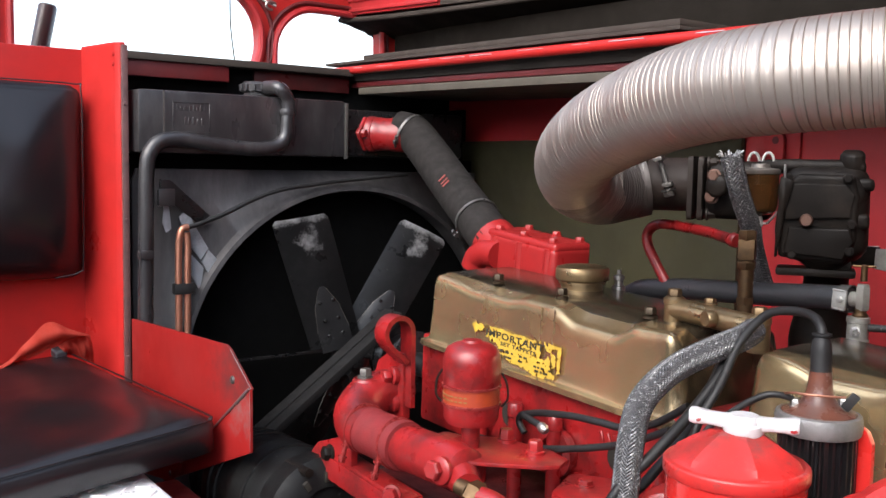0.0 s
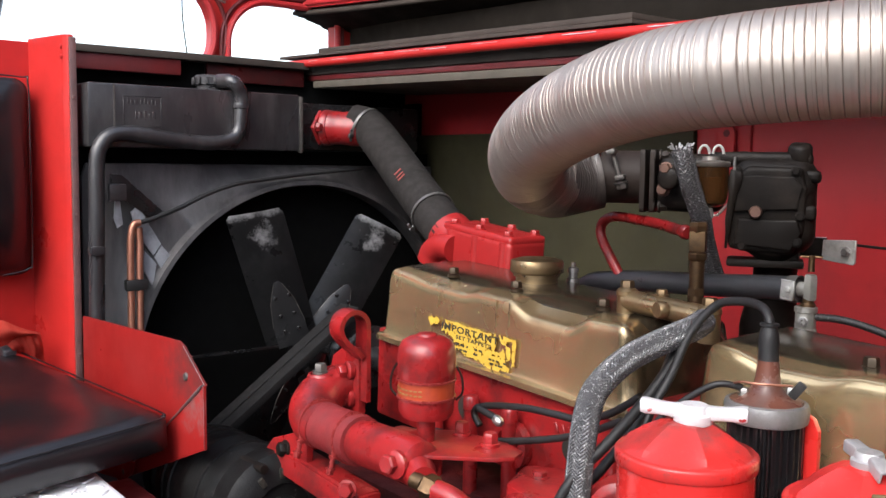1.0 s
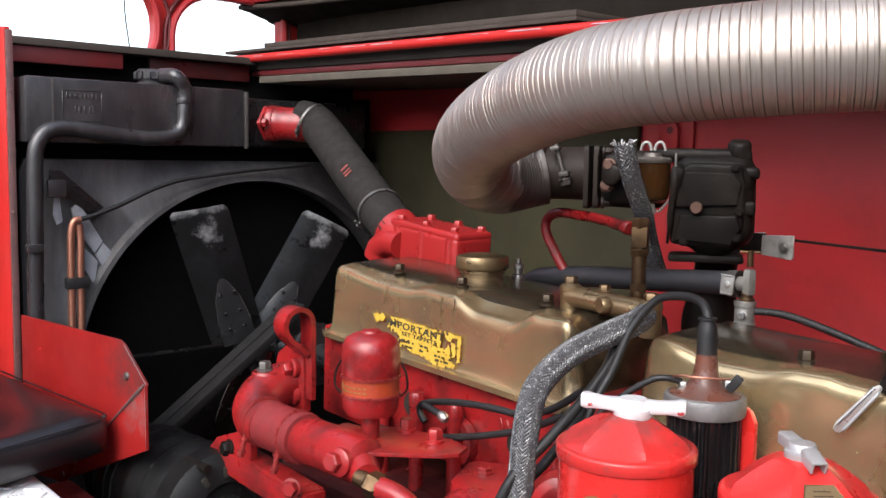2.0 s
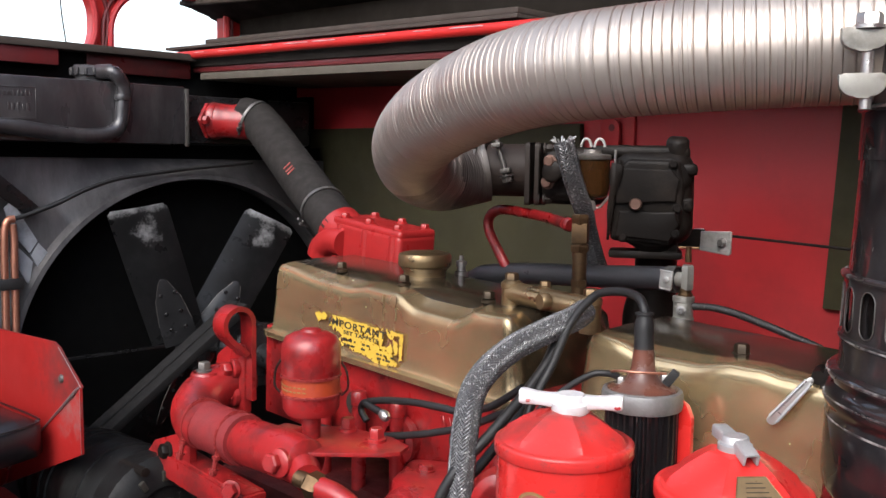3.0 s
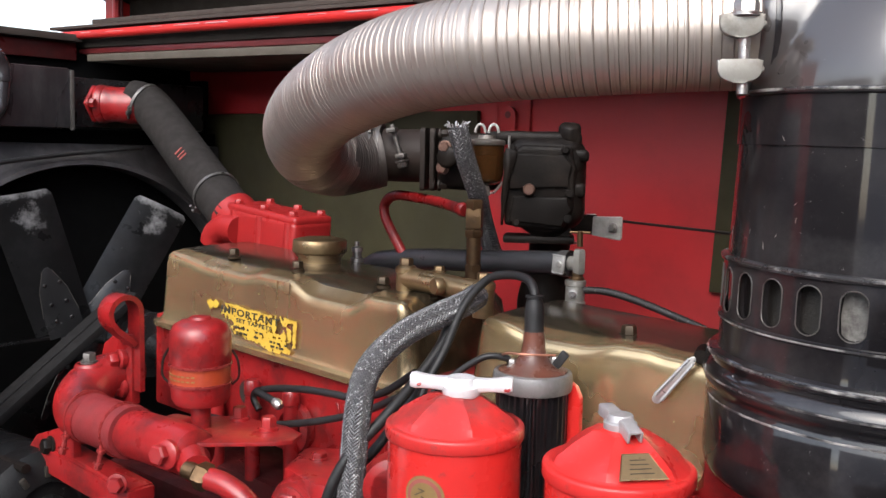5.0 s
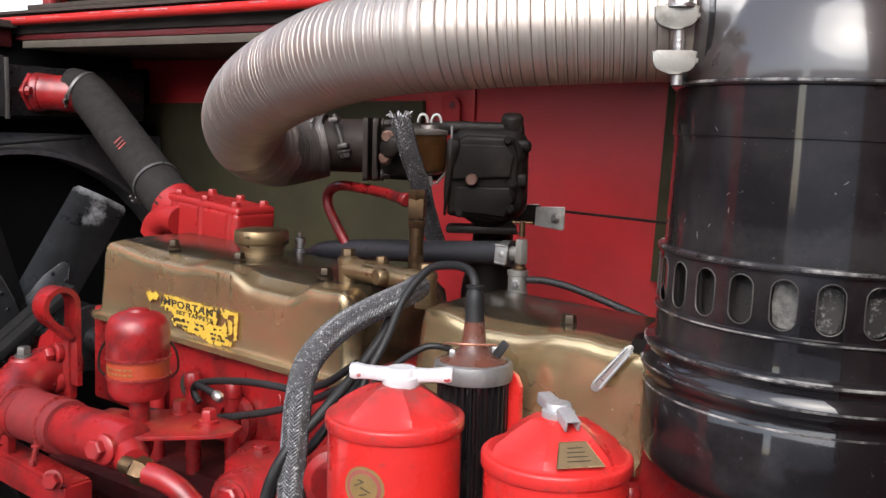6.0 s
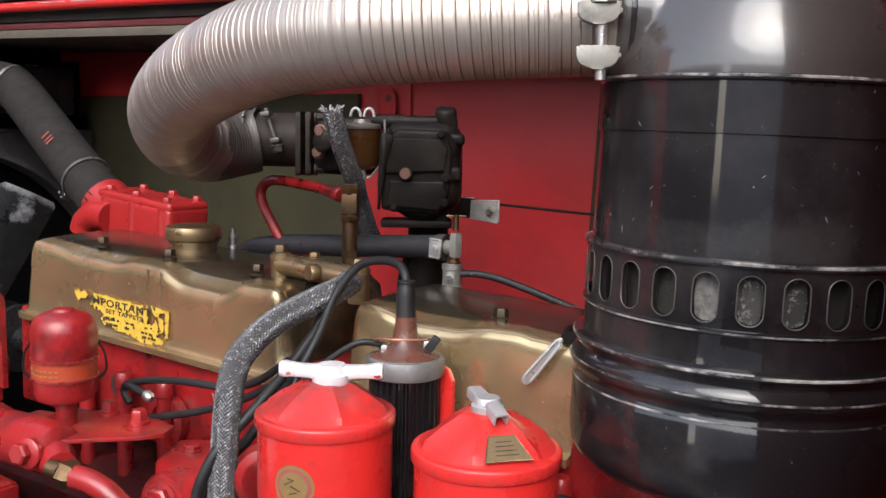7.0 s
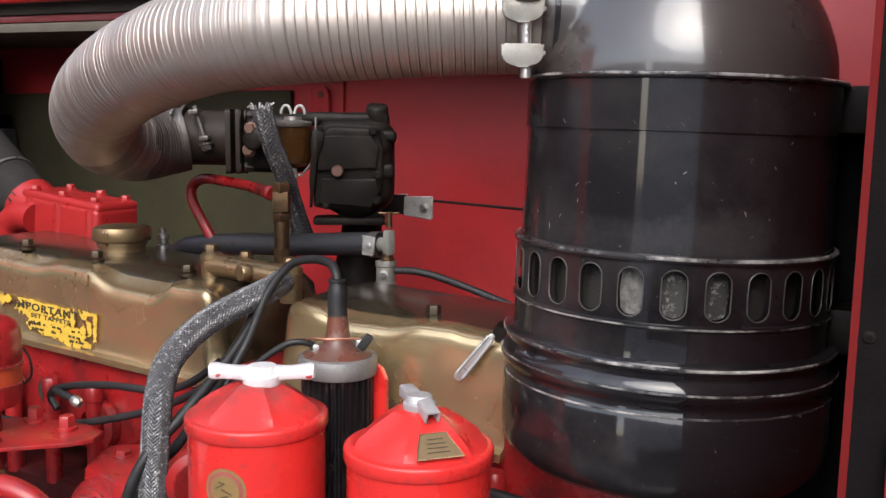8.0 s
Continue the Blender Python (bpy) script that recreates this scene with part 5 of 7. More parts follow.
for x, z in ((-0.684, 1.322), (-0.573, 1.316)):
    bm = B()
    lathe(bm, [(0.0115, 0), (0.0115, 0.030), (0.0125, 0.031), (0.0125, 0.036), (0.009, 0.039), (0, 0.039)], aim((x, 0.82, z), (0, 0, 1)), 18)
    pst = part("post", bm, CAP_GOLD, bp)
    bm = B()
    bolt(bm, (x, 0.82, z + 0.037), (0, 0, 1), 0.007, 0.009, False)
    part("bolt", bm, GOLD_DIRTY, pst)
bm = B()
lathe(bm, [(0.0095, 0), (0.0095, 0.008), (0.008, 0.010), (0, 0.010)], aim((-0.623, 0.809, 1.345), (-0.3, -1, 0)), 22)
part("end_plug", bm, CAP_GOLD, bp)
bm = B()
bolt(bm, (-0.640, 0.826, 1.357), (0, 0, 1), 0.0055, 0.006)
part("bolt", bm, GOLD_DIRTY, bp)

# yellow label: torn pieces and what can be read on them
LB = Matrix.Translation((-0.987, 0.7685, 1.2925)) @ Matrix.Rotation(math.atan(-SL), 4, 'Y') @ Matrix.Rotation(radians(90 - 2.5), 4, 'X') @ Matrix.Diagonal((1.06, 1, 1, 1))
lab = thing("tappet_label", (-0.9, 0.7685, 1.27), "torn yellow tappet instruction label stuck on the rocker cover", "label")
PIECES = (
        [(0, -0.004), (0.006, 0.0015), (0.014, -0.001), (0.020, 0.002), (0.026, -0.002), (0.022, -0.007), (0.014, -0.0085), (0.009, -0.012), (0.004, -0.010)],
        [(0.036, 0.001), (0.060, 0.0015), (0.080, -0.001), (0.098, 0.001), (0.112, -0.0015), (0.131, 0.0005), (0.134, -0.011), (0.131, -0.020), (0.140, -0.022), (0.146, -0.014), (0.150, -0.020), (0.152, -0.034), (0.160, -0.037), (0.158, -0.042), (0.142, -0.0415), (0.139, -0.047), (0.118, -0.047), (0.110, -0.041), (0.096, -0.0385), (0.080, -0.0385), (0.066, -0.033), (0.058, -0.036), (0.052, -0.028), (0.057, -0.022), (0.048, -0.018), (0.041, -0.020), (0.036, -0.012)],
        [(0.136, 0.001), (0.166, 0.0), (0.165, -0.004), (0.152, -0.0045), (0.150, -0.010), (0.142, -0.009)],
        [(0.161, 0.0), (0.167, 0.0), (0.167, -0.032), (0.162, -0.034)],
        [(0.030, -0.009), (0.034, -0.008), (0.035, -0.014), (0.031, -0.015)],
        [(0.150, -0.010), (0.158, -0.012), (0.159, -0.026), (0.154, -0.030)])


def inside(x, y, poly):
    c = False
    for (xa, ya), (xb, yb) in zip(poly, poly[1:] + poly[:1]):
        if (ya > y) != (yb > y) and x < (xb - xa) * (y - ya) / (yb - ya) + xa:
            c = not c
    return c


def torn(x, y):
    """True where the film has flaked away."""
    n = mathutils.noise.noise(Vector((x * 130, y * 130, 3.1))) + 0.55 * mathutils.noise.noise(Vector((x * 420, y * 420, 7.7)))
    return n > 0.42


CELL = 0.0009
for poly in PIECES:
    bm = B()
    vs = {}
    xs, ys = [p[0] for p in poly], [p[1] for p in poly]
    for i in range(int(min(xs) / CELL) - 2, int(max(xs) / CELL) + 3):
        for j in range(int(min(ys) / CELL) - 2, int(max(ys) / CELL) + 3):
            cx, cy = (i + 0.5) * CELL, (j + 0.5) * CELL
            wx = cx + 0.0016 * mathutils.noise.noise(Vector((cx * 300, cy * 300, 0)))
            wy = cy + 0.0016 * mathutils.noise.noise(Vector((cx * 300, cy * 300, 9)))
            if not inside(wx, wy, poly) or torn(cx, cy):
                continue
            q = []
            for di, dj in ((0, 0), (1, 0), (1, 1), (0, 1)):
                k = (i + di, j + dj)
                if k not in vs:
                    lift = 0.0004 + 0.0003 * mathutils.noise.noise(Vector((k[0] * 0.2, k[1] * 0.2, 1)))
                    vs[k] = bm.verts.new(LB @ Vector((k[0] * CELL, k[1] * CELL, lift)))
                q.append(vs[k])
            bm.faces.new(q)
    part("label_piece", bm, YELLOW, lab, "", 60)


def lettering(text, size, m, stretch=1.0):
    """Words in the built-in font as a mesh."""
    cu = bpy.data.curves.new("lettering", 'FONT')
    cu.body = text
    cu.size = size
    cu.extrude = 0.0002
    cu.space_character = 1.15
    cu.offset = size * 0.025
    ob = bpy.data.objects.new("lettering", cu)
    scene.collection.objects.link(ob)
    bpy.context.view_layer.update()
    me = bpy.data.meshes.new_from_object(ob.evaluated_get(bpy.context.evaluated_depsgraph_get()))
    bm = B()
    bm.from_mesh(me)
    bmesh.ops.transform(bm, matrix=m @ Matrix.Diagonal((stretch, 1, 1, 1)), verts=bm.verts[:])
    bpy.data.objects.remove(ob)
    bpy.data.curves.remove(cu)
    bpy.data.meshes.remove(me)
    return bm


part("lettering", lettering("IMPORTANT", 0.0122, LB @ Matrix.Translation((0.030, -0.0115, 0.0008)), 1.42), INK, lab, "", 0)
part("lettering", lettering("SET TAPPETS", 0.0072, LB @ Matrix.Translation((0.060, -0.0195, 0.0008)), 1.4), INK, lab, "", 0)
bm = B()
random.seed(5)
for row, (xa, xb, y) in enumerate(((0.060, 0.118, -0.0262), (0.062, 0.150, -0.0325), (0.112, 0.150, -0.0375))):
    x = xa
    while x < xb:
        w = random.uniform(0.003, 0.008)
        if random.random() < 0.8:
            box(bm, (w, 0.0026, 0.0004), LB @ Matrix.Translation((x + w / 2, y, 0.0009)))
        x += w + random.uniform(0.0015, 0.004)
part("print_bars", bm, INK, lab, "", 0)

# ---- water manifold on the near side ----
wm = thing("water_manifold", (-0.85, 0.62, 1.15), "red painted water elbow, rubber joint and manifold pipe", "manifold")
bm = B()
tube(bm, spline([(-1.040, 0.700, 1.206), (-1.042, 0.675, 1.203), (-1.041, 0.652, 1.199), (-1.035, 0.628, 1.190), (-1.021, 0.609, 1.179), (-1.000, 0.601, 1.170), (-0.975, 0.600, 1.168)], 8), lambda u: 0.0215 + 0.0095 * min(1, u * 2.2) - 0.002 * max(0, u - 0.8) * 5, 28)
lathe(bm, [(0.026, -0.020), (0.020, -0.006), (0.0185, 0.004), (0.0165, 0.006), (0, 0.006)], aim((-1.038, 0.632, 1.215), (0, 0, 1)), 24)
part("elbow", bm, RED, wm)
bm = B()
bolt(bm, (-1.038, 0.631, 1.221), (0, 0, 1), 0.0075, 0.011)
part("plug", bm, DULL, wm, "bare steel plug")
bm = B()
prism(bm, [(-1.022, 1.256), (-1.060, 1.252), (-1.086, 1.236), (-1.098, 1.205), (-1.098, 1.172), (-1.082, 1.160), (-1.022, 1.166)], 0.012, Matrix(((1, 0, 0, 0.018), (0, 0, 1, 0.668), (0, 1, 0, 0), (0, 0, 0, 1))), 0.003)
part("flange", bm, RED, wm)
bm = B()
tube(bm, [(-1.006, 0.6025, 1.168), (-0.95, 0.601, 1.169), (-0.893, 0.600, 1.170)], lambda u: 0.0295 + 0.0006 * math.sin(u * 7), 32)
part("rubber_joint", bm, mat("red_dusty_rubber", (0.21, 0.018, 0.019), (0.15, 0.014, 0.015), 0.5, scale=60, bump=0.5, dirt=(0.09, 0.022, 0.022), dirt_amount=0.4, dirt_scale=20), wm, "dull red rubber joint")
for x in (-0.992, -0.915):
    for dx, lean in ((0.0, 0.10), (0.0065, -0.08)):
        bm = B()
        lathe(bm, [(0.0292, -0.0014), (0.0318, -0.0010), (0.0318, 0.0010), (0.0292, 0.0014)], aim((x + dx, 0.601, 1.169), (1, lean, 0.02)), 30)
        part("wire_clamp", bm, RED_WIRE, wm)
    bm = B()
    tube(bm, [(x + 0.003, 0.574, 1.158), (x + 0.003, 0.569, 1.137)], 0.003, 8)
    bolt(bm, (x + 0.003, 0.569, 1.139), (0, -0.2, -1), 0.0042, 0.007)
    box(bm, (0.011, 0.006, 0.005), pose(x + 0.003, 0.572, 1.151), 0.0015)
    part("clamp_screw", bm, RED_WIRE, wm)
bm = B()
tube(bm, [(-0.900, 0.600, 1.170), (-0.885, 0.600, 1.170), (-0.876, 0.600, 1.171), (-0.82, 0.598, 1.174), (-0.79, 0.597, 1.175), (-0.772, 0.596, 1.175), (-0.765, 0.596, 1.175)], lambda u: (0.0235 if u < 0.12 else 0.0268) if u < 0.75 else 0.0268 * (1 - (u - 0.75) ** 2 * 9), 28)
box(bm, (0.034, 0.030, 0.018), pose(-0.826, 0.612, 1.190, 0, 0, 12), 0.007, 3)
tube(bm, [(-0.795, 0.597, 1.173), (-0.765, 0.590, 1.169), (-0.750, 0.583, 1.167)], lambda u: 0.021 - 0.006 * u, 20)
part("pipe", bm, RED, wm)
bm = B()
lathe(bm, [(0.0155, 0), (0.0155, 0.005), (0.013, 0.007)], aim((-0.782, 0.572, 1.178), (0.2, -1, 0.1)), 22)
bolt(bm, (-0.784, 0.566, 1.179), (0.2, -1, 0.1), 0.0095, 0.009, False)
part("drain_plug", bm, RED, wm)
bm = B()
prism(bm, [(-0.848, 0.614), (-0.800, 0.594), (-0.765, 0.594), (-0.712, 0.648), (-0.702, 0.668), (-0.712, 0.690), (-0.745, 0.697), (-0.815, 0.684), (-0.848, 0.650)], 0.0045, pose(0, 0, 1.1835, 0, 0, 0), 0.0012)
part("mounting_plate", bm, RED, wm)
bm = B()
for x, y in ((-0.800, 0.676), (-0.748, 0.674)):
    bolt(bm, (x, y, 1.188), (0, 0, 1), 0.0075, 0.013)
part_each("plate_bolt", bm, RED, wm)
bm = B()
prism(bm, [(-0.735, 0.715), (-0.700, 0.652), (-0.640, 0.640), (-0.585, 0.660), (-0.585, 0.735), (-0.690, 0.745)], 0.11, pose(0, 0, 1.055), 0.010)
lathe(bm, [(0.030, -0.03), (0.027, 0.0), (0.024, 0.006), (0, 0.006)], aim((-0.668, 0.640, 1.135), (0.25, -1, 0.1)), 22)
part("manifold_casting", bm, RED, wm)
bm = B()
bolt(bm, (-0.690, 0.694, 1.165), (0, 0, 1), 0.0075, 0.006)
bolt(bm, (-0.620, 0.690, 1.165), (0, 0, 1), 0.0075, 0.006)
bolt(bm, (-0.667, 0.634, 1.136), (0.25, -1, 0.1), 0.013, 0.010)
part_each("casting_bolt", bm, RED, wm)
bm = B()
bolt(bm, (-0.742, 0.577, 1.166), (0.93, 0.2, -0.15), 0.0125, 0.016, False)
lathe(bm, [(0.009, -0.014), (0.009, 0.0)], aim((-0.742, 0.577, 1.166), (0.93, 0.2, -0.15)), 12)
part("union_nut", bm, BRASS, wm, "hexagonal brass union nut")
bm = B()
tube(bm, spline([(-0.728, 0.580, 1.164), (-0.705, 0.586, 1.160), (-0.682, 0.592, 1.148), (-0.664, 0.597, 1.126), (-0.654, 0.60, 1.09), (-0.65, 0.60, 1.0)], 6), 0.0115, 16)
part("small_pipe", bm, RED, wm)
bm = B()
lathe(bm, [(0.022, 0.02), (0.030, 0.016), (0.033, 0.0), (0.030, -0.016), (0.022, -0.02), (0.022, 0.02)], aim((-0.538, 0.652, 1.185), (0.5, -0.85, 0)), 26)
part("ring_boss", bm, RED, wm)

# lower bracket and strap round the dynamo
lb = thing("dynamo_bracket", (-1.05, 0.60, 1.08), "red cast dynamo mounting bracket with bolts", "bracket")
bm = B()
XZB = Matrix(((1, 0, 0, 0), (0, 0, 1, 0.585), (0, 1, 0, 0), (0, 0, 0, 1)))
prism(bm, [(-1.108, 1.108), (-1.085, 1.130), (-1.030, 1.150), (-0.995, 1.150), (-0.995, 1.118), (-1.060, 1.092), (-1.098, 1.095)], 0.010, XZB, 0.002)
part("bracket_ear", bm, RED, lb)
bm = B()
BK = aim((-0.975, 0.588, 1.108), (0.995, 0.02, -0.075), (0, 0, 1))
box(bm, (0.006, 0.030, 0.19), BK @ Matrix.Translation((-0.004, -0.008, 0)), 0.002)
box(bm, (0.030, 0.006, 0.19), BK @ Matrix.Translation((0.012, 0.008, 0)), 0.002)
box(bm, (0.034, 0.030, 0.006), BK @ Matrix.Translation((0.010, -0.006, 0.096)), 0.002)
part("angle_iron", bm, RED, lb)
bm = B()
bolt(bm, (-1.048, 0.585, 1.124), (-0.1, -1, 0.1), 0.0085, 0.010)
part("bracket_bolt", bm, IRON, lb)
bm = B()
bolt(bm, (-0.884, 0.575, 1.120), (0.6, -0.8, 0.1), 0.008, 0.010)
part("bracket_bolt", bm, RED, lb)

# lifting eye: strap rolled round a crosswise axis
le = thing("lifting_eye", (-0.99, 0.67, 1.2), "red painted bent strap lifting eye", "lifting eye")
bm = B()
EX0, EX1, EYC, EZC, ER = -1.016, -0.990, 0.654, 1.285, 0.0205
path = [(ER, -0.100), (ER, -0.06), (ER, -0.03), (ER, -0.008)]
for k in range(1, 21):
    a = radians(k * 212 / 20)
    path.append((ER * math.cos(a), ER * math.sin(a)))
path += [(-0.0115, -0.0185), (-0.0030, -0.0260), (0.0060, -0.0330), (0.0125, -0.0400)]
rows = []
for i, (y, z) in enumerate(path):
    ta = Vector(path[max(i - 1, 0)])
    tb = Vector(path[min(i + 1, len(path) - 1)])
    t = (tb - ta).normalized()
    o = Vector((t.y, -t.x)) * 0.0032
    ring = []
    for sx, k in ((EX0, 1), (EX1, 1), (EX1, -1), (EX0, -1)):
        ring.append(bm.verts.new((sx, EYC + y + o.x * k, EZC + z + o.y * k)))
    rows.append(ring)
for a, b in zip(rows, rows[1:]):
    for k in range(4):
        bm.faces.new((a[k], a[(k + 1) % 4], b[(k + 1) % 4], b[k]))
bm.faces.new(rows[0]), bm.faces.new(rows[-1][::-1])
bmesh.ops.bevel(bm, geom=[e for e in bm.edges if len(e.link_faces) == 2 and e.calc_face_angle(0) > 1.2], offset=0.0011, segments=2, affect='EDGES')
part("strap", bm, RED, le)
bm = B()
for z in (1.223, 1.186):
    lathe(bm, [(0.0125, 0), (0.0125, 0.006), (0.010, 0.008)], aim((-1.022, 0.668, z), (-0.1, -1, 0)), 18)
    bolt(bm, (-1.023, 0.661, z), (-0.1, -1, 0), 0.0085, 0.011, False)
part_each("bolt", bm, RED, le)

# breather canister
br = thing("breather_canister", (-0.812, 0.63, 1.2), "glossy red domed breather canister with an orange band", "canister")
BC = Matrix.Translation((-0.808, 0.630, 0))
bm = B()
lathe(bm, [(0.0315, 1.259), (0.0325, 1.262), (0.0328, 1.285), (0.0315, 1.294), (0.028, 1.301), (0.020, 1.3055), (0.012, 1.307), (0.0105, 1.3095), (0.005, 1.3105), (0, 1.3107)], BC, 40)
part("dome", bm, RED, br)
bm = B()
lathe(bm, [(0.0318, 1.240), (0.0318, 1.2585)], BC, 40)
part("orange_band", bm, ORANGE, br, "orange printed band")
bm = B()
for k in range(11):
    a = radians(-150 + k * 10)
    for z in (1.245, 1.250):
        box(bm, (0.0008, 0.0036, 0.0016), BC @ pose(0.0321 * math.cos(a), 0.0321 * math.sin(a), z, 0, 0, math.degrees(a)))
part("print_bars", bm, GOLD_PRINT, br)
for z in (1.2585, 1.2385):
    bm = B()
    lathe(bm, [(0.031, z - 0.0016), (0.0338, z - 0.0012), (0.0338, z + 0.0012), (0.031, z + 0.0016)], BC, 40)
    part("wire_ring", bm, RED_WIRE, br)
bm = B()
lathe(bm, [(0.016, 1.214), (0.027, 1.2155), (0.031, 1.222), (0.0318, 1.237)], BC, 40)
part("base_cup", bm, RED, br)
bm = B()
lathe(bm, [(0.0105, 1.186), (0.0105, 1.216)], BC, 20)
part("stem", bm, RED, br)
bm = B()
for s in (1, -1):
    a = radians(40 if s > 0 else 220)
    e = Vector((math.cos(a), math.sin(a), 0))
    c = Vector((-0.808, 0.63, 0))
    tube(bm, spline([c + e * 0.034 + Vector((0, 0, 1.236)), c + e * 0.041 + Vector((0, 0, 1.245)), c + e * 0.040 + Vector((0, 0, 1.262)), c + e * 0.034 + Vector((0, 0, 1.274))], 5), 0.0013, 6)
part_each("wire_clip", bm, IRON, br)
WING_ALU = mat("dull_wing_alloy", (0.40, 0.39, 0.39), (0.30, 0.29, 0.29), 0.45, metal=0.4, scale=70, bump=0.3, dirt=(0.25, 0.24, 0.23), dirt_amount=0.4, dirt_scale=50)
# ---- filters and coil ----
fl = thing("oil_filter", (-0.456, 0.630, 1.0), "bright red oil filter canister with a silver wing nut", "oil filter", "oil filters")


def filter_parts(th_, cx, cy, rim, wing_angle, nut, channel=False, turn=0.43, apex=0.0215):
    M = Matrix.Translation((cx, cy, rim))
    bm = B()
    lathe(bm, [(0.050, -0.235), (0.0545, -0.23), (0.0558, -0.22), (0.0558, -0.010)], M, 56)
    part("canister", bm, RED_CAN, th_)
    bm = B()
    # lid: rolled rim and a cone pressed with shallow facets
    seg = 60
    prof = [(0.0556, -0.0142, 0), (0.0575, -0.0140, 0), (0.0581, -0.0130, 0), (0.0581, -0.0056, 0), (0.0577, -0.0042, 0), (0.0567, -0.0033, 0), (0.0552, -0.0030, 0), (0.0532, -0.0026, 0.0), (0.0508, -0.0012, 0.05), (0.044, 0.0038, 0.6), (0.030, 0.0128, 1.0), (0.018, 0.0202, 1.1), (0.013, 0.0215, 0.4)]
    prof = [(r, z if z <= 0.001 else z * apex / 0.0215, f) for r, z, f in prof]
    rings = []
    for r, z, f in prof:
        ring = []
        for k in range(seg):
            a = 2 * math.pi * k / seg
            fac = math.cos(((a * 6 / (2 * math.pi)) % 1 - 0.5) * math.pi / 3)   # six flats
            rr = r * (1 + f * (0.955 / max(fac, 0.5) - 1) * 1.7)
            ring.append(bm.verts.new(M @ Vector((rr * math.cos(a + turn), rr * math.sin(a + turn), z))))
        rings.append(ring)
    for p, q in zip(rings[6:], rings[7:]):
        for k in range(seg):
            bm.faces.new((p[k], p[(k + 1) % seg], q[(k + 1) % seg], q[k]))
    bm.faces.new(rings[-1])
    for ring in rings[:6]:
        for v in ring:
            bm.verts.remove(v)
    lid = part("lid", bm, RED_LID, th_, "pressed lid with radial creases", 14)
    bm = B()
    lathe(bm, [(r, z) for r, z, f in prof[:7]] + [(0.0545, -0.0040)], M, 60)
    part("rolled_rim", bm, RED_LID, lid, "", 50)
    W = M @ Matrix.Translation((0.0 if channel else 0.0035, 0.0 if channel else 0.003, apex - 0.001)) @ Matrix.Rotation(radians(wing_angle), 4, 'Z') @ Matrix.Scale(0.80 if channel else 1.0, 4)
    bm = B()
    lathe(bm, [(0.0150, -0.001), (0.0160, 0.001), (0.0158, 0.007), (0.0132, 0.0085), (0.0122, 0.0135), (0.0112, 0.0148), (0, 0.0150)], W, 24)
    wn = part("wing_nut", bm, nut, th_, "silver painted wing nut" if nut == SILVER else "bare alloy wing nut")
    for s in () if channel else (1, -1):
        bm = B()
        rows = []
        for i in range(9):
            u = i / 8
            x = s * (0.010 + 0.0325 * u)
            w = 0.0072 - 0.0016 * math.sin(u * 3.1) + 0.0008 * u
            h = 0.0062 - 0.0012 * math.sin(u * 3.1) + 0.0008 * u
            zc = 0.0080 + 0.0022 * u
            ring = []
            for k in range(16):
                a = 2 * math.pi * k / 16
                c_, s_ = math.cos(a), math.sin(a)
                c_, s_ = math.copysign(abs(c_) ** 0.45, c_), math.copysign(abs(s_) ** 0.45, s_)      # squarish section
                ring.append(bm.verts.new(W @ Vector((x, w * c_ * (0.8 if u == 1 else 1), zc + h * s_ * (0.8 if u == 1 else 1)))))
            rows.append(ring)
        for p, q in zip(rows, rows[1:]):
            for k in range(16):
                bm.faces.new((p[k], p[(k + 1) % 16], q[(k + 1) % 16], q[k]))
        bm.faces.new(rows[0]), bm.faces.new(rows[-1])
        part("arm", bm, nut, wn)
    if channel:
        # folded arms, open below like a channel
        for s in (1, -1):
            A = W @ pose(0, 0, 0.011, 0, 0, 0 if s > 0 else 180) @ pose(0.012, 0, 0, 0, 17 if s < 0 else -4, 0)
            ln = 0.024 if s < 0 else 0.024
            bm = B()
            box(bm, (ln, 0.0135, 0.0026), A @ Matrix.Translation((ln / 2, 0, 0.002)), 0.0010)
            for sy in (-1, 1):
                box(bm, (ln, 0.0024, 0.0105), A @ Matrix.Translation((ln / 2, sy * 0.0062, -0.0030)), 0.0009)
            part("arm", bm, nut, wn)
    return M


M1 = filter_parts(fl, -0.456, 0.630, 1.270, 31, SILVER)
bm = B()
for s_, k in ((1, 0.0445), (-1, 0.041)):
    lathe(bm, [(0.0, 0.0), (0.0026 if s_ < 0 else 0.0036, 0.0004), (0.002, 0.0010), (0, 0.0012)], M1 @ Matrix.Translation((0.0035, 0.003, 0.0205)) @ Matrix.Rotation(radians(31), 4, 'Z') @ pose(s_ * (k - 0.006), -0.0056, 0.0085, 70, 0, 0), 9)
part_each("paint_chip", bm, RED, fl, "red paint showing on the wing nut")
va = radians(-76)
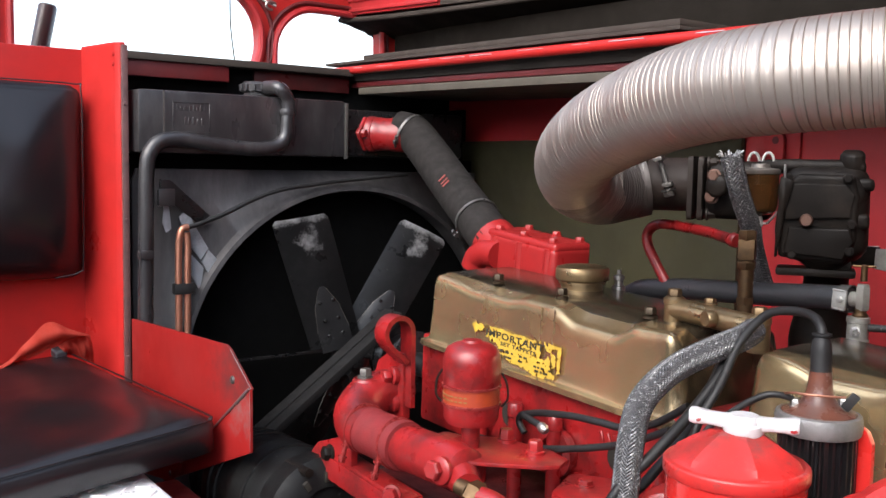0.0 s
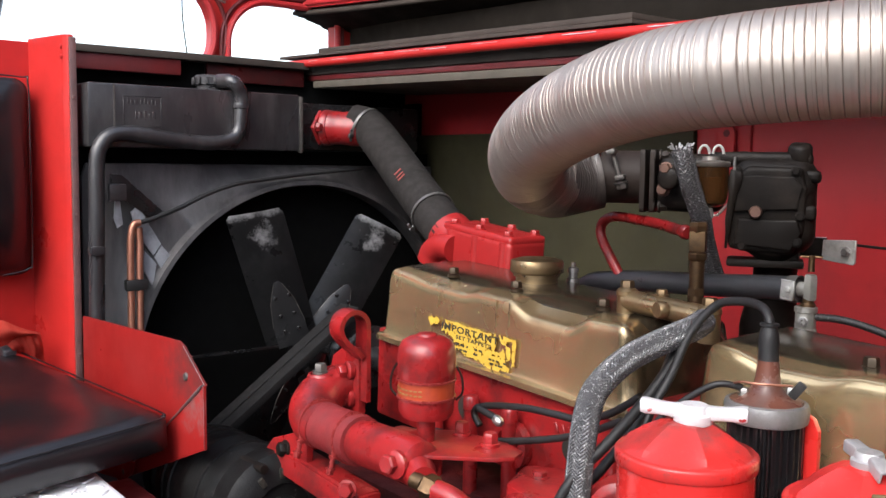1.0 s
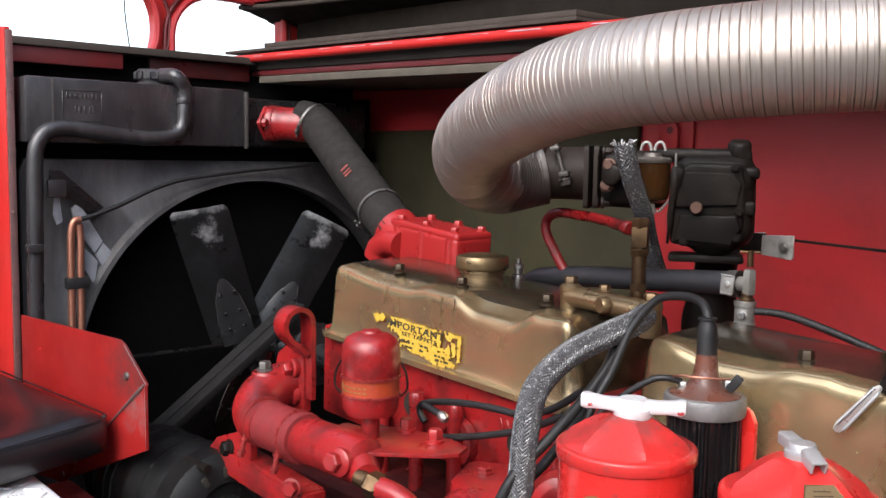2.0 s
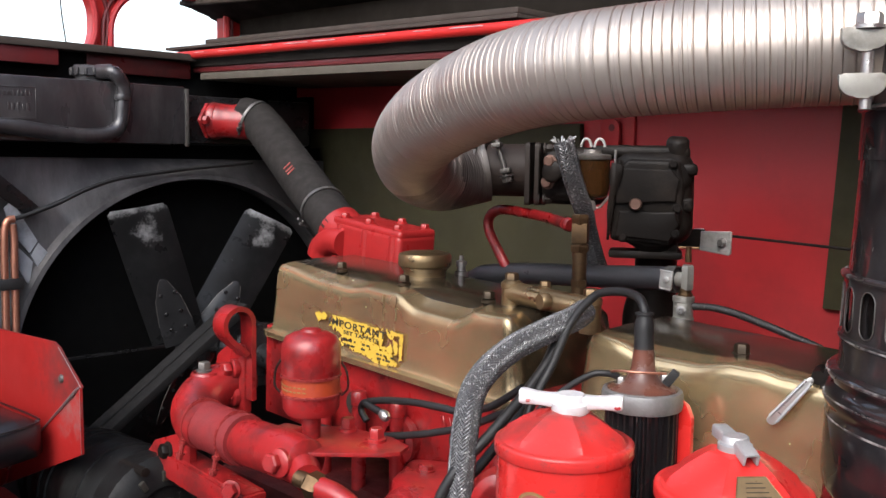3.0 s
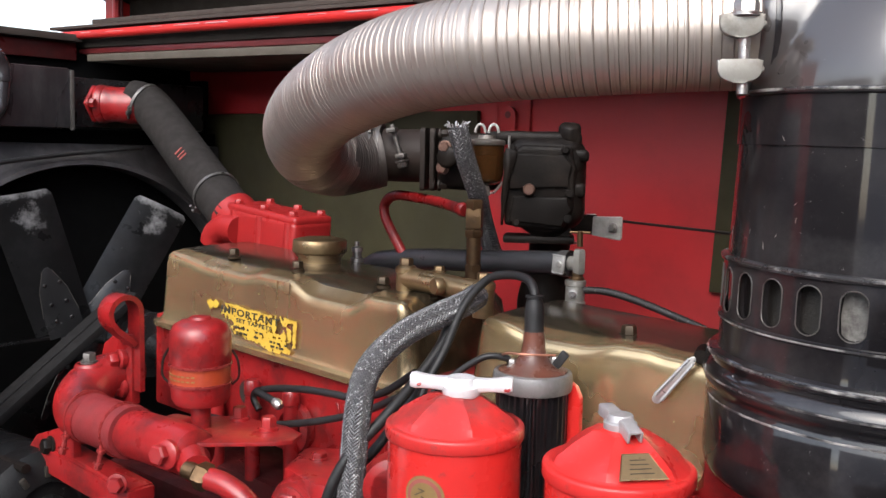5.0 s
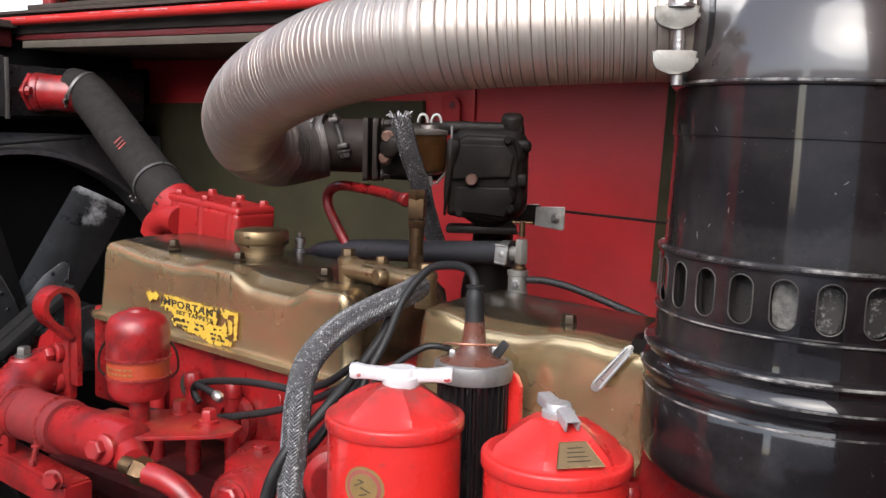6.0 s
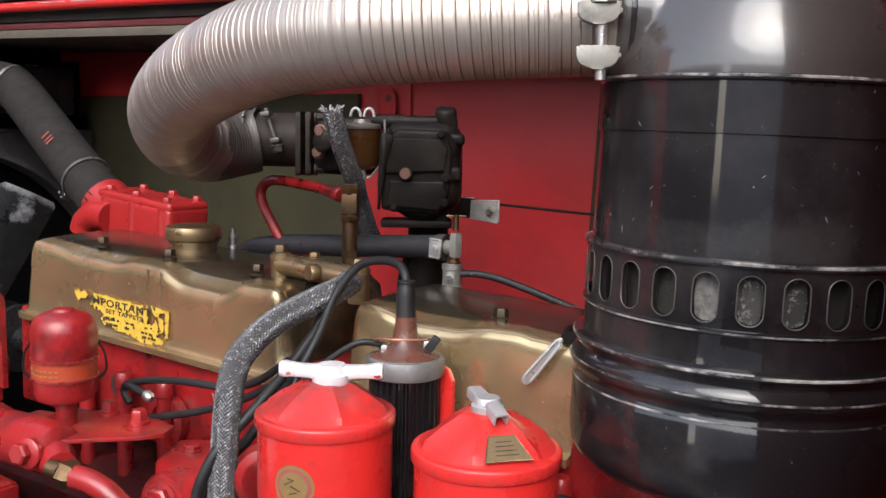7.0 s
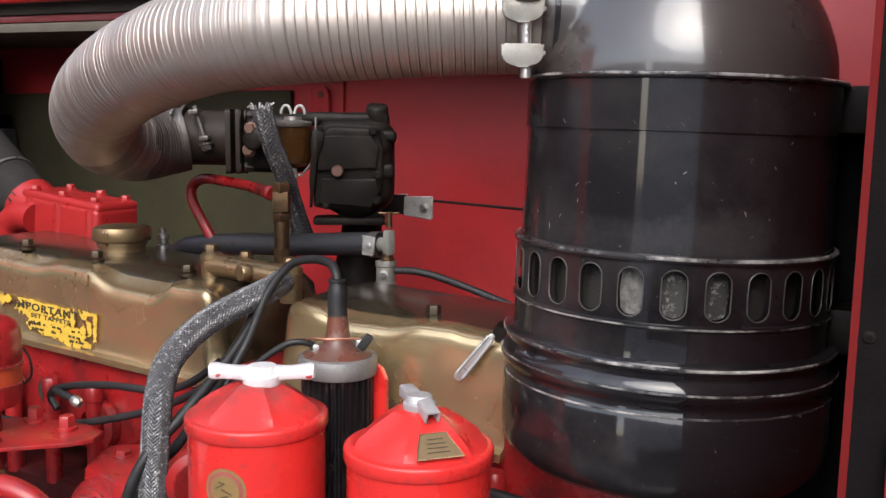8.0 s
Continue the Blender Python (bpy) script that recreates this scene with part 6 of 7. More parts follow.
# the badge follows the can's curve
for prof_r, z_off, mt, nm in ((0.0175, 0.0003, GOLD_PRINT, "badge"), (0.0150, 0.0006, RED_PRINT, "badge_ring"), (0.0120, 0.0009, GOLD_PRINT, "badge_centre")):
    bm = B()
    rings = [[bm.verts.new((0, 0, 0))]]
    for rr in (0.5, 1.0):
        rings.append([])
        for k in range(28):
            a = 2 * math.pi * k / 28
            s_, z_ = prof_r * rr * math.cos(a), prof_r * rr * math.sin(a)
            ang = va + s_ / 0.0555
            R_ = 0.0556 + z_off
            rings[-1].append(bm.verts.new(M1 @ Vector((R_ * math.cos(ang), R_ * math.sin(ang), -0.050 + z_))))
    rings[0][0].co = M1 @ Vector(((0.0556 + z_off) * math.cos(va), (0.0556 + z_off) * math.sin(va), -0.050))
    for k in range(28):
        bm.faces.new((rings[0][0], rings[1][k], rings[1][(k + 1) % 28]))
        bm.faces.new((rings[1][k], rings[2][k], rings[2][(k + 1) % 28], rings[1][(k + 1) % 28]))
    part(nm, bm, mt, fl, "round gold and red transfer badge" if nm == "badge" else "")
bm = B()
for i, (s_, z_, ln, tl) in enumerate(((-0.004, 0.003, 0.012, 0.5), (0.002, -0.001, 0.013, -0.4), (0.0, -0.005, 0.010, 0.3), (-0.002, 0.006, 0.008, -0.2))):
    ang = va + s_ / 0.0555
    mm = aim(M1 @ Vector((0.0566 * math.cos(ang), 0.0566 * math.sin(ang), -0.050 + z_)), (math.cos(ang), math.sin(ang), 0))
    box(bm, (ln * 0.7, 0.0008, 0.0003), mm @ Matrix.Rotation(tl, 4, 'Z'))
part("badge_bars", bm, INK, fl)

fl2 = thing("oil_filter", (-0.316, 0.655, 1.0), "bright red oil filter canister with alloy wing nut and brass plate", "oil filter", "oil filters")
M2 = filter_parts(fl2, -0.316, 0.655, 1.261, 143, WING_ALU, True, 0.855, 0.0245)
# brass instruction plate on the cone
pa = radians(-41)
slope_n = Vector((math.cos(pa) * 0.54, math.sin(pa) * 0.54, 0.842))
pc = M2 @ Vector((0.0415 * math.cos(pa), 0.0415 * math.sin(pa), 0.0070))
PM = aim(pc + slope_n * 0.0012, slope_n)
PLATE_BROWN = mat("tarnished_plate", (0.24, 0.165, 0.085), (0.17, 0.11, 0.06), 0.4, metal=0.5, scale=120, bump=0.1)
bm = B()
prism(bm, [(-0.0185, -0.0115), (0.0185, -0.0115), (0.0105, 0.0120), (-0.0105, 0.0120)], 0.0008, PM, 0.0002, 1)
pl = part("instruction_plate", bm, PLATE_BROWN, fl2, "small tapered brass instruction plate")
bm = B()
for i in range(4):
    box(bm, (0.018 - 0.002 * i, 0.0006, 0.0003), PM @ Matrix.Translation((0, -0.006 + i * 0.004, 0.0010)))
part("print_bars", bm, INK, pl)
bm = B()
edge_ = [Vector((x_, y_, 0.0007)) for x_, y_ in ((-0.0181, -0.0112), (0.0181, -0.0112), (0.0102, 0.0117), (-0.0102, 0.0117), (-0.0181, -0.0112))]
tube(bm, [PM @ e_ for e_ in edge_], 0.0005, 6)
part("plate_border", bm, CAP_GOLD, pl, "bright brass border")

coil = thing("ignition_coil", (-0.443, 0.722, 1.1), "black finned ignition coil with a brown bakelite tower", "ignition coil")
KM = Matrix.Translation((-0.443, 0.724, 0))
bm = B()
seg = 120
rings = []
for z in (1.10, 1.281):
    ring = []
    for k in range(seg):
        a = 2 * math.pi * k / seg
        r = 0.0325 if (k % 4) < 2 else 0.0285
        ring.append(bm.verts.new(KM @ Vector((r * math.cos(a), r * math.sin(a), z))))
    rings.append(ring)
for k in range(seg):
    bm.faces.new((rings[0][k], rings[0][(k + 1) % seg], rings[1][(k + 1) % seg], rings[1][k]))
bm.faces.new(rings[0][::-1]), bm.faces.new(rings[1])
part("finned_body", bm, BLACK_GLOSS, coil, "", 25)
bm = B()
lathe(bm, [(0.032, 1.279), (0.0350, 1.2802), (0.0358, 1.283), (0.0358, 1.2925), (0.0348, 1.296), (0.032, 1.2972), (0.0305, 1.2962)], KM, 48)
part("rim", bm, mat("dull_coil_rim", (0.24, 0.235, 0.23), (0.17, 0.165, 0.16), 0.42, metal=0.5, scale=70, bump=0.25, dirt=(0.10, 0.095, 0.09), dirt_amount=0.5, dirt_scale=60), coil, "dull aluminium rim")
bm = B()
lathe(bm, [(0.0312, 1.294), (0.0308, 1.2975), (0.027, 1.2985), (0.021, 1.3005), (0.0155, 1.305), (0.0122, 1.311), (0.0105, 1.318), (0.0092, 1.330), (0.0086, 1.334), (0.007, 1.335), (0, 1.335)], KM, 40)
part("tower", bm, BAKELITE, coil, "brown bakelite tower")
bm = B()
for s, h in ((1, 0.012), (-1, 0.008)):
    p = KM @ Vector((s * 0.019 * math.cos(radians(35)), s * 0.019 * math.sin(radians(35)), 1.299))
    bolt(bm, p, (0, 0, 1), 0.0040, h * 0.8)
part_each("terminal", bm, STEEL, coil)
bm = B()
box(bm, (0.008, 0.005, 0.016), KM @ pose(0.024, 0.008, 1.309, 0, 35, 20), 0.0015)
part("blade_connector", bm, RUBBER, coil)

ld = thing("ignition_lead", (-0.45, 0.73, 1.36), "black ignition lead with a rubber boot on the coil tower", "cable")
bm = B()
lathe(bm, [(0.0088, 0.0), (0.0090, 0.002), (0.0086, 0.004), (0.0088, 0.018), (0.0080, 0.026), (0.0066, 0.030), (0.0066, 0.031), (0.0082, 0.0315), (0.0082, 0.0335), (0.0055, 0.034), (0, 0.034)], aim((-0.443, 0.724, 1.331), (-0.03, 0.02, 1)), 22)
part("boot", bm, RUBBER, ld)
bm = B()
tube(bm, spline([(-0.4435, 0.7245, 1.360), (-0.446, 0.726, 1.369), (-0.458, 0.733, 1.3765), (-0.485, 0.744, 1.377), (-0.515, 0.748, 1.369), (-0.534, 0.736, 1.341), (-0.540, 0.716, 1.301), (-0.548, 0.694, 1.261), (-0.556, 0.68, 1.20)], 6), 0.0042, 10)
part("lead", bm, RUBBER, ld)


def cable(name, pts, r, material, label, seg=10):
    bm = B()
    tube(bm, spline(pts, 7), r, seg)
    return solid(name, bm, material, label, "cable")


cable("coil_wire", [(-0.460, 0.712, 1.306), (-0.469, 0.702, 1.309), (-0.480, 0.694, 1.306), (-0.503, 0.684, 1.288), (-0.525, 0.674, 1.262), (-0.54, 0.662, 1.20), (-0.55, 0.66, 1.05)], 0.0030, RUBBER, "black wire running from the coil down behind the filter")
cable("thin_red_wire", [(-0.466, 0.707, 1.310), (-0.452, 0.700, 1.3145), (-0.435, 0.702, 1.3155), (-0.418, 0.722, 1.3145)], 0.0011, COPPER, "thin brown-red wire over the coil", 6)
cable("plug_lead", [(-0.8020, 0.7050, 1.1930), (-0.8110, 0.7050, 1.2020), (-0.8110, 0.7050, 1.2100), (-0.8010, 0.7050, 1.2160), (-0.7690, 0.7050, 1.2240), (-0.7230, 0.7050, 1.2310), (-0.6800, 0.7050, 1.2340), (-0.6470, 0.7050, 1.2360), (-0.6070, 0.7050, 1.2500), (-0.5660, 0.7050, 1.2770)], 0.0040, RUBBER, "black plug lead looping over the manifold")
cable("plug_lead", [(-0.9050, 0.7000, 1.1680), (-0.8780, 0.7000, 1.1690), (-0.8320, 0.7000, 1.1740), (-0.7820, 0.7000, 1.1810), (-0.7310, 0.7000, 1.1930), (-0.6830, 0.7000, 1.2070), (-0.6330, 0.7000, 1.2250), (-0.5830, 0.7000, 1.2500)], 0.0040, RUBBER, "black plug lead lying across the manifold plate")
cable("engine_cable", [(-0.555, 0.750, 1.335), (-0.550, 0.724, 1.305), (-0.552, 0.690, 1.275), (-0.556, 0.650, 1.245), (-0.572, 0.612, 1.205), (-0.585, 0.600, 1.15), (-0.59, 0.60, 1.05)], 0.0052, RUBBER, "thick black cable running down between the covers")
cable("engine_cable", [(-0.565, 0.76, 1.33), (-0.560, 0.73, 1.295), (-0.562, 0.70, 1.255), (-0.575, 0.66, 1.21), (-0.60, 0.625, 1.16), (-0.61, 0.615, 1.05)], 0.0048, RUBBER, "thick black cable running down between the covers")
cable("starter_cable", [(-0.400, 0.735, 1.190), (-0.352, 0.738, 1.193), (-0.300, 0.742, 1.190), (-0.245, 0.745, 1.184), (-0.18, 0.75, 1.17), (-0.10, 0.76, 1.14)], 0.0062, RUBBER, "thick black cable lying along the engine below the air cleaner")
sp = thing("short_lead", (-0.7800, 0.7000, 1.2120), "short black lead with a grey metal end", "cable")
bm = B()
tube(bm, spline([(-0.7990, 0.7000, 1.2150), (-0.7800, 0.7000, 1.2120), (-0.7700, 0.7000, 1.2100)], 5), 0.0042, 10)
part("lead_end", bm, RUBBER, sp)
bm = B()
lathe(bm, [(0.005, 0), (0.006, 0.003), (0.006, 0.009), (0.0035, 0.012), (0, 0.012)], aim((-0.7700, 0.7000, 1.2100), (0.0110, 0.0000, -0.0040)), 12)
part("cap", bm, STEEL, sp)


# ---- braided hoses ----
def braided(name, pts, r, label, strands=22, pitch=0.076, w=0.0027, columns=7):
    t = thing(name, pts[len(pts) // 2], label, "hose")
    path = spline(pts, 16)
    bm = B()
    tube(bm, path, r * 0.955, 22)
    part("sleeve", bm, BRAID, t)
    # two crossing families of flat strands, each passing over and under
    cum = [0.0]
    for a, b in zip(path, path[1:]):
        cum.append(cum[-1] + (b - a).length)
    tang = [(path[min(i + 1, len(path) - 1)] - path[max(i - 1, 0)]).normalized() for i in range(len(path))]
    ref = Vector((0, 0, 1)) if abs(tang[0].z) < 0.9 else Vector((1, 0, 0))
    side_ = tang[0].cross(ref).normalized()
    fr = []
    for tg in tang:
        side_ = (side_ - tg * side_.dot(tg)).normalized()
        fr.append((side_.copy(), side_.cross(tg)))

    def at(s, a, rad):
        i = max(0, min(len(path) - 2, next((j for j in range(len(cum) - 1) if cum[j + 1] >= s), len(path) - 2)))
        f = (s - cum[i]) / max(1e-9, cum[i + 1] - cum[i])
        c = path[i].lerp(path[i + 1], f)
        sd, up = fr[i][0].lerp(fr[i + 1][0], f), fr[i][1].lerp(fr[i + 1][1], f)
        return c + (sd * math.cos(a) + up * math.sin(a)) * rad

    for fam in (1, -1):
        bm = B()
        for k in range(strands):
            n = max(8, int(cum[-1] / 0.0009))
            prev = None
            for i in range(n + 1):
                s = cum[-1] * i / n
                a = 2 * math.pi * k / strands + fam * 2 * math.pi * s / pitch
                rad = r * (1.0 + 0.03 * fam * math.tanh(2.5 * math.sin(columns * a)))
                da = w / r / 2
                q = [bm.verts.new(at(s, a - da, rad - 0.0004)), bm.verts.new(at(s, a, rad + 0.0003)), bm.verts.new(at(s, a + da, rad - 0.0004))]
                if prev:
                    bm.faces.new((prev[0], prev[1], q[1], q[0]))
                    bm.faces.new((prev[1], prev[2], q[2], q[1]))
                prev = q
        tagged(part("braid", bm, BRAID_TIP, t, "", 60), kind="stuff")
    return t


FH = [(-0.666, 0.884, 1.519), (-0.664, 0.889, 1.505), (-0.664, 0.902, 1.476), (-0.668, 0.930, 1.437), (-0.679, 0.953, 1.413), (-0.689, 0.986, 1.372), (-0.696, 1.013, 1.343)]
braided("braided_hose", [(-0.553, 0.782, 1.345), (-0.544, 0.752, 1.342), (-0.552, 0.722, 1.333), (-0.565, 0.69, 1.319), (-0.569, 0.662, 1.304), (-0.574, 0.645, 1.284), (-0.57, 0.631, 1.257), (-0.57, 0.626, 1.217), (-0.568, 0.62, 1.172), (-0.568, 0.62, 1.05)], 0.0122, "thick silver-grey braided flexible hose bending over the engine")
bh = braided("braided_fuel_hose", FH, 0.0112, "narrow braided fuel hose with a frayed end", strands=16, pitch=0.068, w=0.0034)
bm = B()
random.seed(8)
for i in range(26):
    a = random.uniform(0, 6.28)
    p = Vector((FH[0][0] + 0.009 * math.cos(a), FH[0][1] + 0.009 * math.sin(a), FH[0][2] - 0.001))
    q = p + Vector((math.cos(a) * random.uniform(0.001, 0.008), math.sin(a) * random.uniform(0.001, 0.008), random.uniform(0.0, 0.008)))
    tube(bm, [p, (p + q) / 2 + Vector((0, 0, 0.002)), q], 0.0009, 5)
part("frayed_end", bm, CAST_ALU, bh, "frayed bright wire end")
# ---- carburettor ----
def weather(bm, amount, cuts):
    """Rough sand-cast unevenness over a mesh."""
    bmesh.ops.subdivide_edges(bm, edges=[e for e in bm.edges if e.calc_length() > 0.012], cuts=cuts, use_grid_fill=True)
    bm.normal_update()
    for v in bm.verts:
        n = mathutils.noise.noise(v.co * 55) + 0.5 * mathutils.noise.noise(v.co * 140)
        v.co += v.normal * n * amount



TD = Vector((0.83, 0.52, 0.0)).normalized()
carb = thing("carburettor", (-0.65, 1.0, 1.39), "oily black cast carburettor with a side-draught throat", "carburettor")
P0 = Vector((-0.826, 0.938, 1.484))
bm = B()
tube(bm, [P0 - TD * 0.004, P0 + TD * 0.03, P0 + TD * 0.05], 0.0345, 26)
part("throat", bm, THROAT, carb)
for k, (dx, w) in enumerate(((0.052, 0.006), (0.064, 0.007))):
    bm = B()
    m = aim(P0 + TD * dx + Vector((0, 0, -0.004)), TD)
    box(bm, (0.078, 0.080, w), m, 0.006, 3)
    part("flange", bm, IRON_BROWN, carb)
bm = B()
m = aim(P0 + TD * 0.046, TD)
for sx, sy in ((1, 1), (1, -1), (-1, 1), (-1, -1)):
    bolt(bm, m @ Vector((sx * 0.030, sy * 0.032 - 0.004, 0.022)), -TD, 0.0055, 0.006)
    bolt(bm, m @ Vector((sx * 0.030, sy * 0.032 - 0.004, 0.026)), TD, 0.0055, 0.010)
part_each("flange_bolt", bm, IRON_BROWN, carb)
bm = B()
m = aim(P0 + TD * 0.11 + Vector((0, 0, -0.006)), TD)
box(bm, (0.075, 0.072, 0.08), m, 0.014, 3)
lathe(bm, [(0.014, 0), (0.014, 0.01), (0.010, 0.012)], aim(P0 + TD * 0.095 + Vector((0.02, -0.045, 0.0)), (0.35, -0.9, 0)), 16)
weather(bm, 0.0014, 2)
part("neck_body", bm, IRON, carb, "", 70)
bm = B()
bolt(bm, P0 + TD * 0.088 + Vector((0.024, -0.048, 0.012)), (0.35, -0.9, 0), 0.0058, 0.006)
bolt(bm, P0 + TD * 0.086 + Vector((0.022, -0.046, -0.014)), (0.35, -0.9, 0), 0.006, 0.006)
part_each("brass_screw", bm, COPPER_DULL, carb)
CB = aim((-0.620, 0.998, 1.453), (0.52, -0.85, 0))        # z towards the viewer, x to the side, y up
bm = B()
box(bm, (0.098, 0.114, 0.066), CB @ Matrix.Translation((0.002, 0.002, -0.011)), 0.030, 6)
lathe(bm, [(0.0, -0.06), (0.030, -0.055), (0.040, -0.02), (0.040, 0.012), (0.030, 0.024), (0.0, 0.027)], CB @ Matrix.Translation((0.004, -0.026, -0.004)), 24)
lathe(bm, [(0.0, -0.05), (0.024, -0.05), (0.030, 0.010), (0.022, 0.020), (0, 0.022)], CB @ Matrix.Translation((0.020, 0.026, 0.0)), 20)
prism(bm, [(-0.046, -0.050), (0.026, -0.056), (0.038, -0.03), (0.040, 0.02), (0.034, 0.046), (-0.026, 0.048), (-0.046, 0.034)], 0.014, CB @ Matrix.Translation((0, 0, 0.010)), 0.0068, 4)
box(bm, (0.118, 0.016, 0.045), CB @ Matrix.Translation((-0.014, 0.056, -0.012)), 0.007, 3)
lathe(bm, [(0.013, -0.02), (0.014, 0.012), (0.011, 0.016), (0, 0.017)], CB @ pose(0.030, 0.058, 0.0, -75, 0, 0), 18)
box(bm, (0.020, 0.014, 0.03), CB @ Matrix.Translation((0.044, 0.036, 0.004)), 0.005)
box(bm, (0.018, 0.020, 0.03), CB @ Matrix.Translation((0.042, -0.006, 0.004)), 0.007, 3)
weather(bm, 0.0016, 2)
part("bowl_casting", bm, IRON, carb, "", 70)
bm = B()
prism(bm, [(-0.040, -0.006), (0.030, -0.002), (0.034, 0.024), (0.024, 0.036), (-0.032, 0.036), (-0.040, 0.026)], 0.004, CB @ Matrix.Translation((0, 0, 0.0245)), 0.0018, 3)
prism(bm, [(-0.040, -0.046), (0.024, -0.050), (0.036, -0.030), (0.030, -0.014), (-0.036, -0.014)], 0.006, CB @ Matrix.Translation((0, 0, 0.0225)), 0.0028, 3)
prism(bm, [(-0.030, 0.040), (-0.040, 0.0), (-0.046, -0.05), (-0.050, -0.05), (-0.048, 0.0), (-0.046, 0.044)], 0.006, CB @ Matrix.Translation((0, 0, 0.027)), 0.001, 1)
weather(bm, 0.0022, 2)
part("bowl_cover", bm, IRON, carb, "", 80)
bm = B()
lathe(bm, [(0.0075, 0), (0.0075, 0.004), (0.006, 0.006), (0, 0.006)], CB @ Matrix.Translation((-0.016, -0.006, 0.0285)), 16)
part("drain_plug", bm, COPPER_DULL, carb, "dull copper drain plug")
bm = B()
for x, y in ((0.032, -0.010), (0.026, 0.042), (0.030, -0.040), (-0.030, -0.046), (-0.038, 0.042)):
    bolt(bm, CB @ Vector((x, y, 0.0245)), CB.to_3x3() @ Vector((0, 0, 1)), 0.0042, 0.004)
part_each("screw", bm, IRON, carb)
bm = B()
box(bm, (0.088, 0.010, 0.04), CB @ Matrix.Translation((-0.004, -0.068, -0.01)), 0.004)
box(bm, (0.05, 0.02, 0.05), CB @ Matrix.Translation((0.01, -0.060, -0.02)), 0.006)
part("base_flange", bm, IRON, carb)
bm = B()
tube(bm, spline([(-0.640, 1.05, 1.39), (-0.648, 1.055, 1.34), (-0.655, 1.06, 1.28), (-0.66, 1.05, 1.2), (-0.66, 1.0, 1.12)], 5), lambda u: 0.026 + 0.010 * math.exp(-((u - 0.45) / 0.16) ** 2), 18)
part("induction_pipe", bm, IRON, carb, "sooty induction pipe below")

gb = thing("fuel_bowl", (-0.664, 0.938, 1.44), "amber glass sediment bowl with a wire bail", "fuel filter")
GM = Matrix.Translation((-0.6635, 0.938, 0))
bm = B()
lathe(bm, [(0.0, 1.4515), (0.012, 1.452), (0.0185, 1.456), (0.0208, 1.464), (0.0212, 1.502), (0.0195, 1.502), (0.0190, 1.465), (0.017, 1.458), (0.0, 1.4545)], GM, 32)
gl = part("glass", bm, GLASS, gb)
gl.visible_shadow = False
bm = B()
lathe(bm, [(0, 1.4552), (0.016, 1.459), (0.0182, 1.466), (0.0184, 1.487), (0, 1.487)], GM, 28)
part("petrol", bm, FUEL, gb)
bm = B()
lathe(bm, [(0.0218, 1.499), (0.0226, 1.500), (0.0226, 1.504), (0.0205, 1.5055), (0.011, 1.5065), (0.010, 1.511), (0, 1.511)], GM, 28)
part("cap", bm, mat("dull_bowl_cap", (0.15, 0.135, 0.118), (0.09, 0.08, 0.07), 0.45, metal=0.5, scale=60, bump=0.2), gb)
bm = B()
for path_ in (((-0.024, 1.512), (-0.026, 1.462), (-0.012, 1.442), (0.0, 1.441)), ((0.0, 1.441), (0.010, 1.442), (0.027, 1.463), (0.027, 1.511))):
    tube(bm, [(-0.6635 + u_ * 0.87, 0.938 + u_ * 0.5, z_) for u_, z_ in path_], 0.0016, 8)
part("wire_bail", bm, STEEL, gb)
bm = B()
for s in (-0.5, 0.5):
    pts = []
    for k in range(9):
        a = math.pi * k / 8
        pts.append(GM @ Vector((0.87 * (s * 0.016 + 0.006 * math.cos(a)), 0.5 * (s * 0.016 + 0.006 * math.cos(a)), 1.514 + 0.010 * math.sin(a))))
    tube(bm, pts, 0.0017, 8)
lathe(bm, [(0.005, 1.438), (0.006, 1.442), (0.004, 1.450)], GM, 12)
part_each("clip", bm, ZINC, gb)

# ---- brass tee, red pipe, water hose and sender ----
tee = thing("brass_tee", (-0.70, 0.93, 1.35), "oily brass tee fitting with hexagon nuts", "fitting")
TX, TY = -0.643, 0.891
bm = B()
lathe(bm, [(0.0100, 1.424), (0.0108, 1.426), (0.0108, 1.434), (0.0095, 1.436)], Matrix.Translation((TX, TY, 0)), 6)
box(bm, (0.0185, 0.0185, 0.024), pose(TX, TY, 1.414, 0, 0, 30), 0.0025)
part("top_nut", bm, BRASS, tee)
bm = B()
lathe(bm, [(0.0100, 1.392), (0.0112, 1.394), (0.0112, 1.400), (0.009, 1.402)], Matrix.Translation((TX, TY, 0)), 6)
lathe(bm, [(0.0078, 1.352), (0.0084, 1.356), (0.0084, 1.392)], Matrix.Translation((TX, TY, 0)), 18)
lathe(bm, [(0.0100, 1.352), (0.0100, 1.360)], Matrix.Translation((TX, TY, 0)), 6)
lathe(bm, [(0.009, 1.30), (0.009, 1.352)], Matrix.Translation((TX, TY, 0)), 16)
part("stem", bm, BRASS, tee)
rp = thing("red_pipe", (-0.8, 0.95, 1.4), "thin red painted pipe bent down behind the rocker cover", "pipe")
bm = B()
tube(bm, spline([(-0.666, 0.892, 1.424), (-0.735, 0.935, 1.427), (-0.79, 0.957, 1.429), (-0.835, 0.966, 1.430), (-0.858, 0.970, 1.420), (-0.860, 0.970, 1.402), (-0.843, 0.968, 1.378), (-0.823, 0.966, 1.354), (-0.80, 0.965, 1.325), (-0.79, 0.965, 1.25)], 7), 0.0068, 12)
part("pipe", bm, RED, rp)
bm = B()
lathe(bm, [(0.007, 0), (0.0085, 0.002), (0.0085, 0.008), (0.007, 0.010)], aim((-0.668, 0.896, 1.4235), (0.9, -0.3, -0.1)), 12)
part("union", bm, RED, rp)

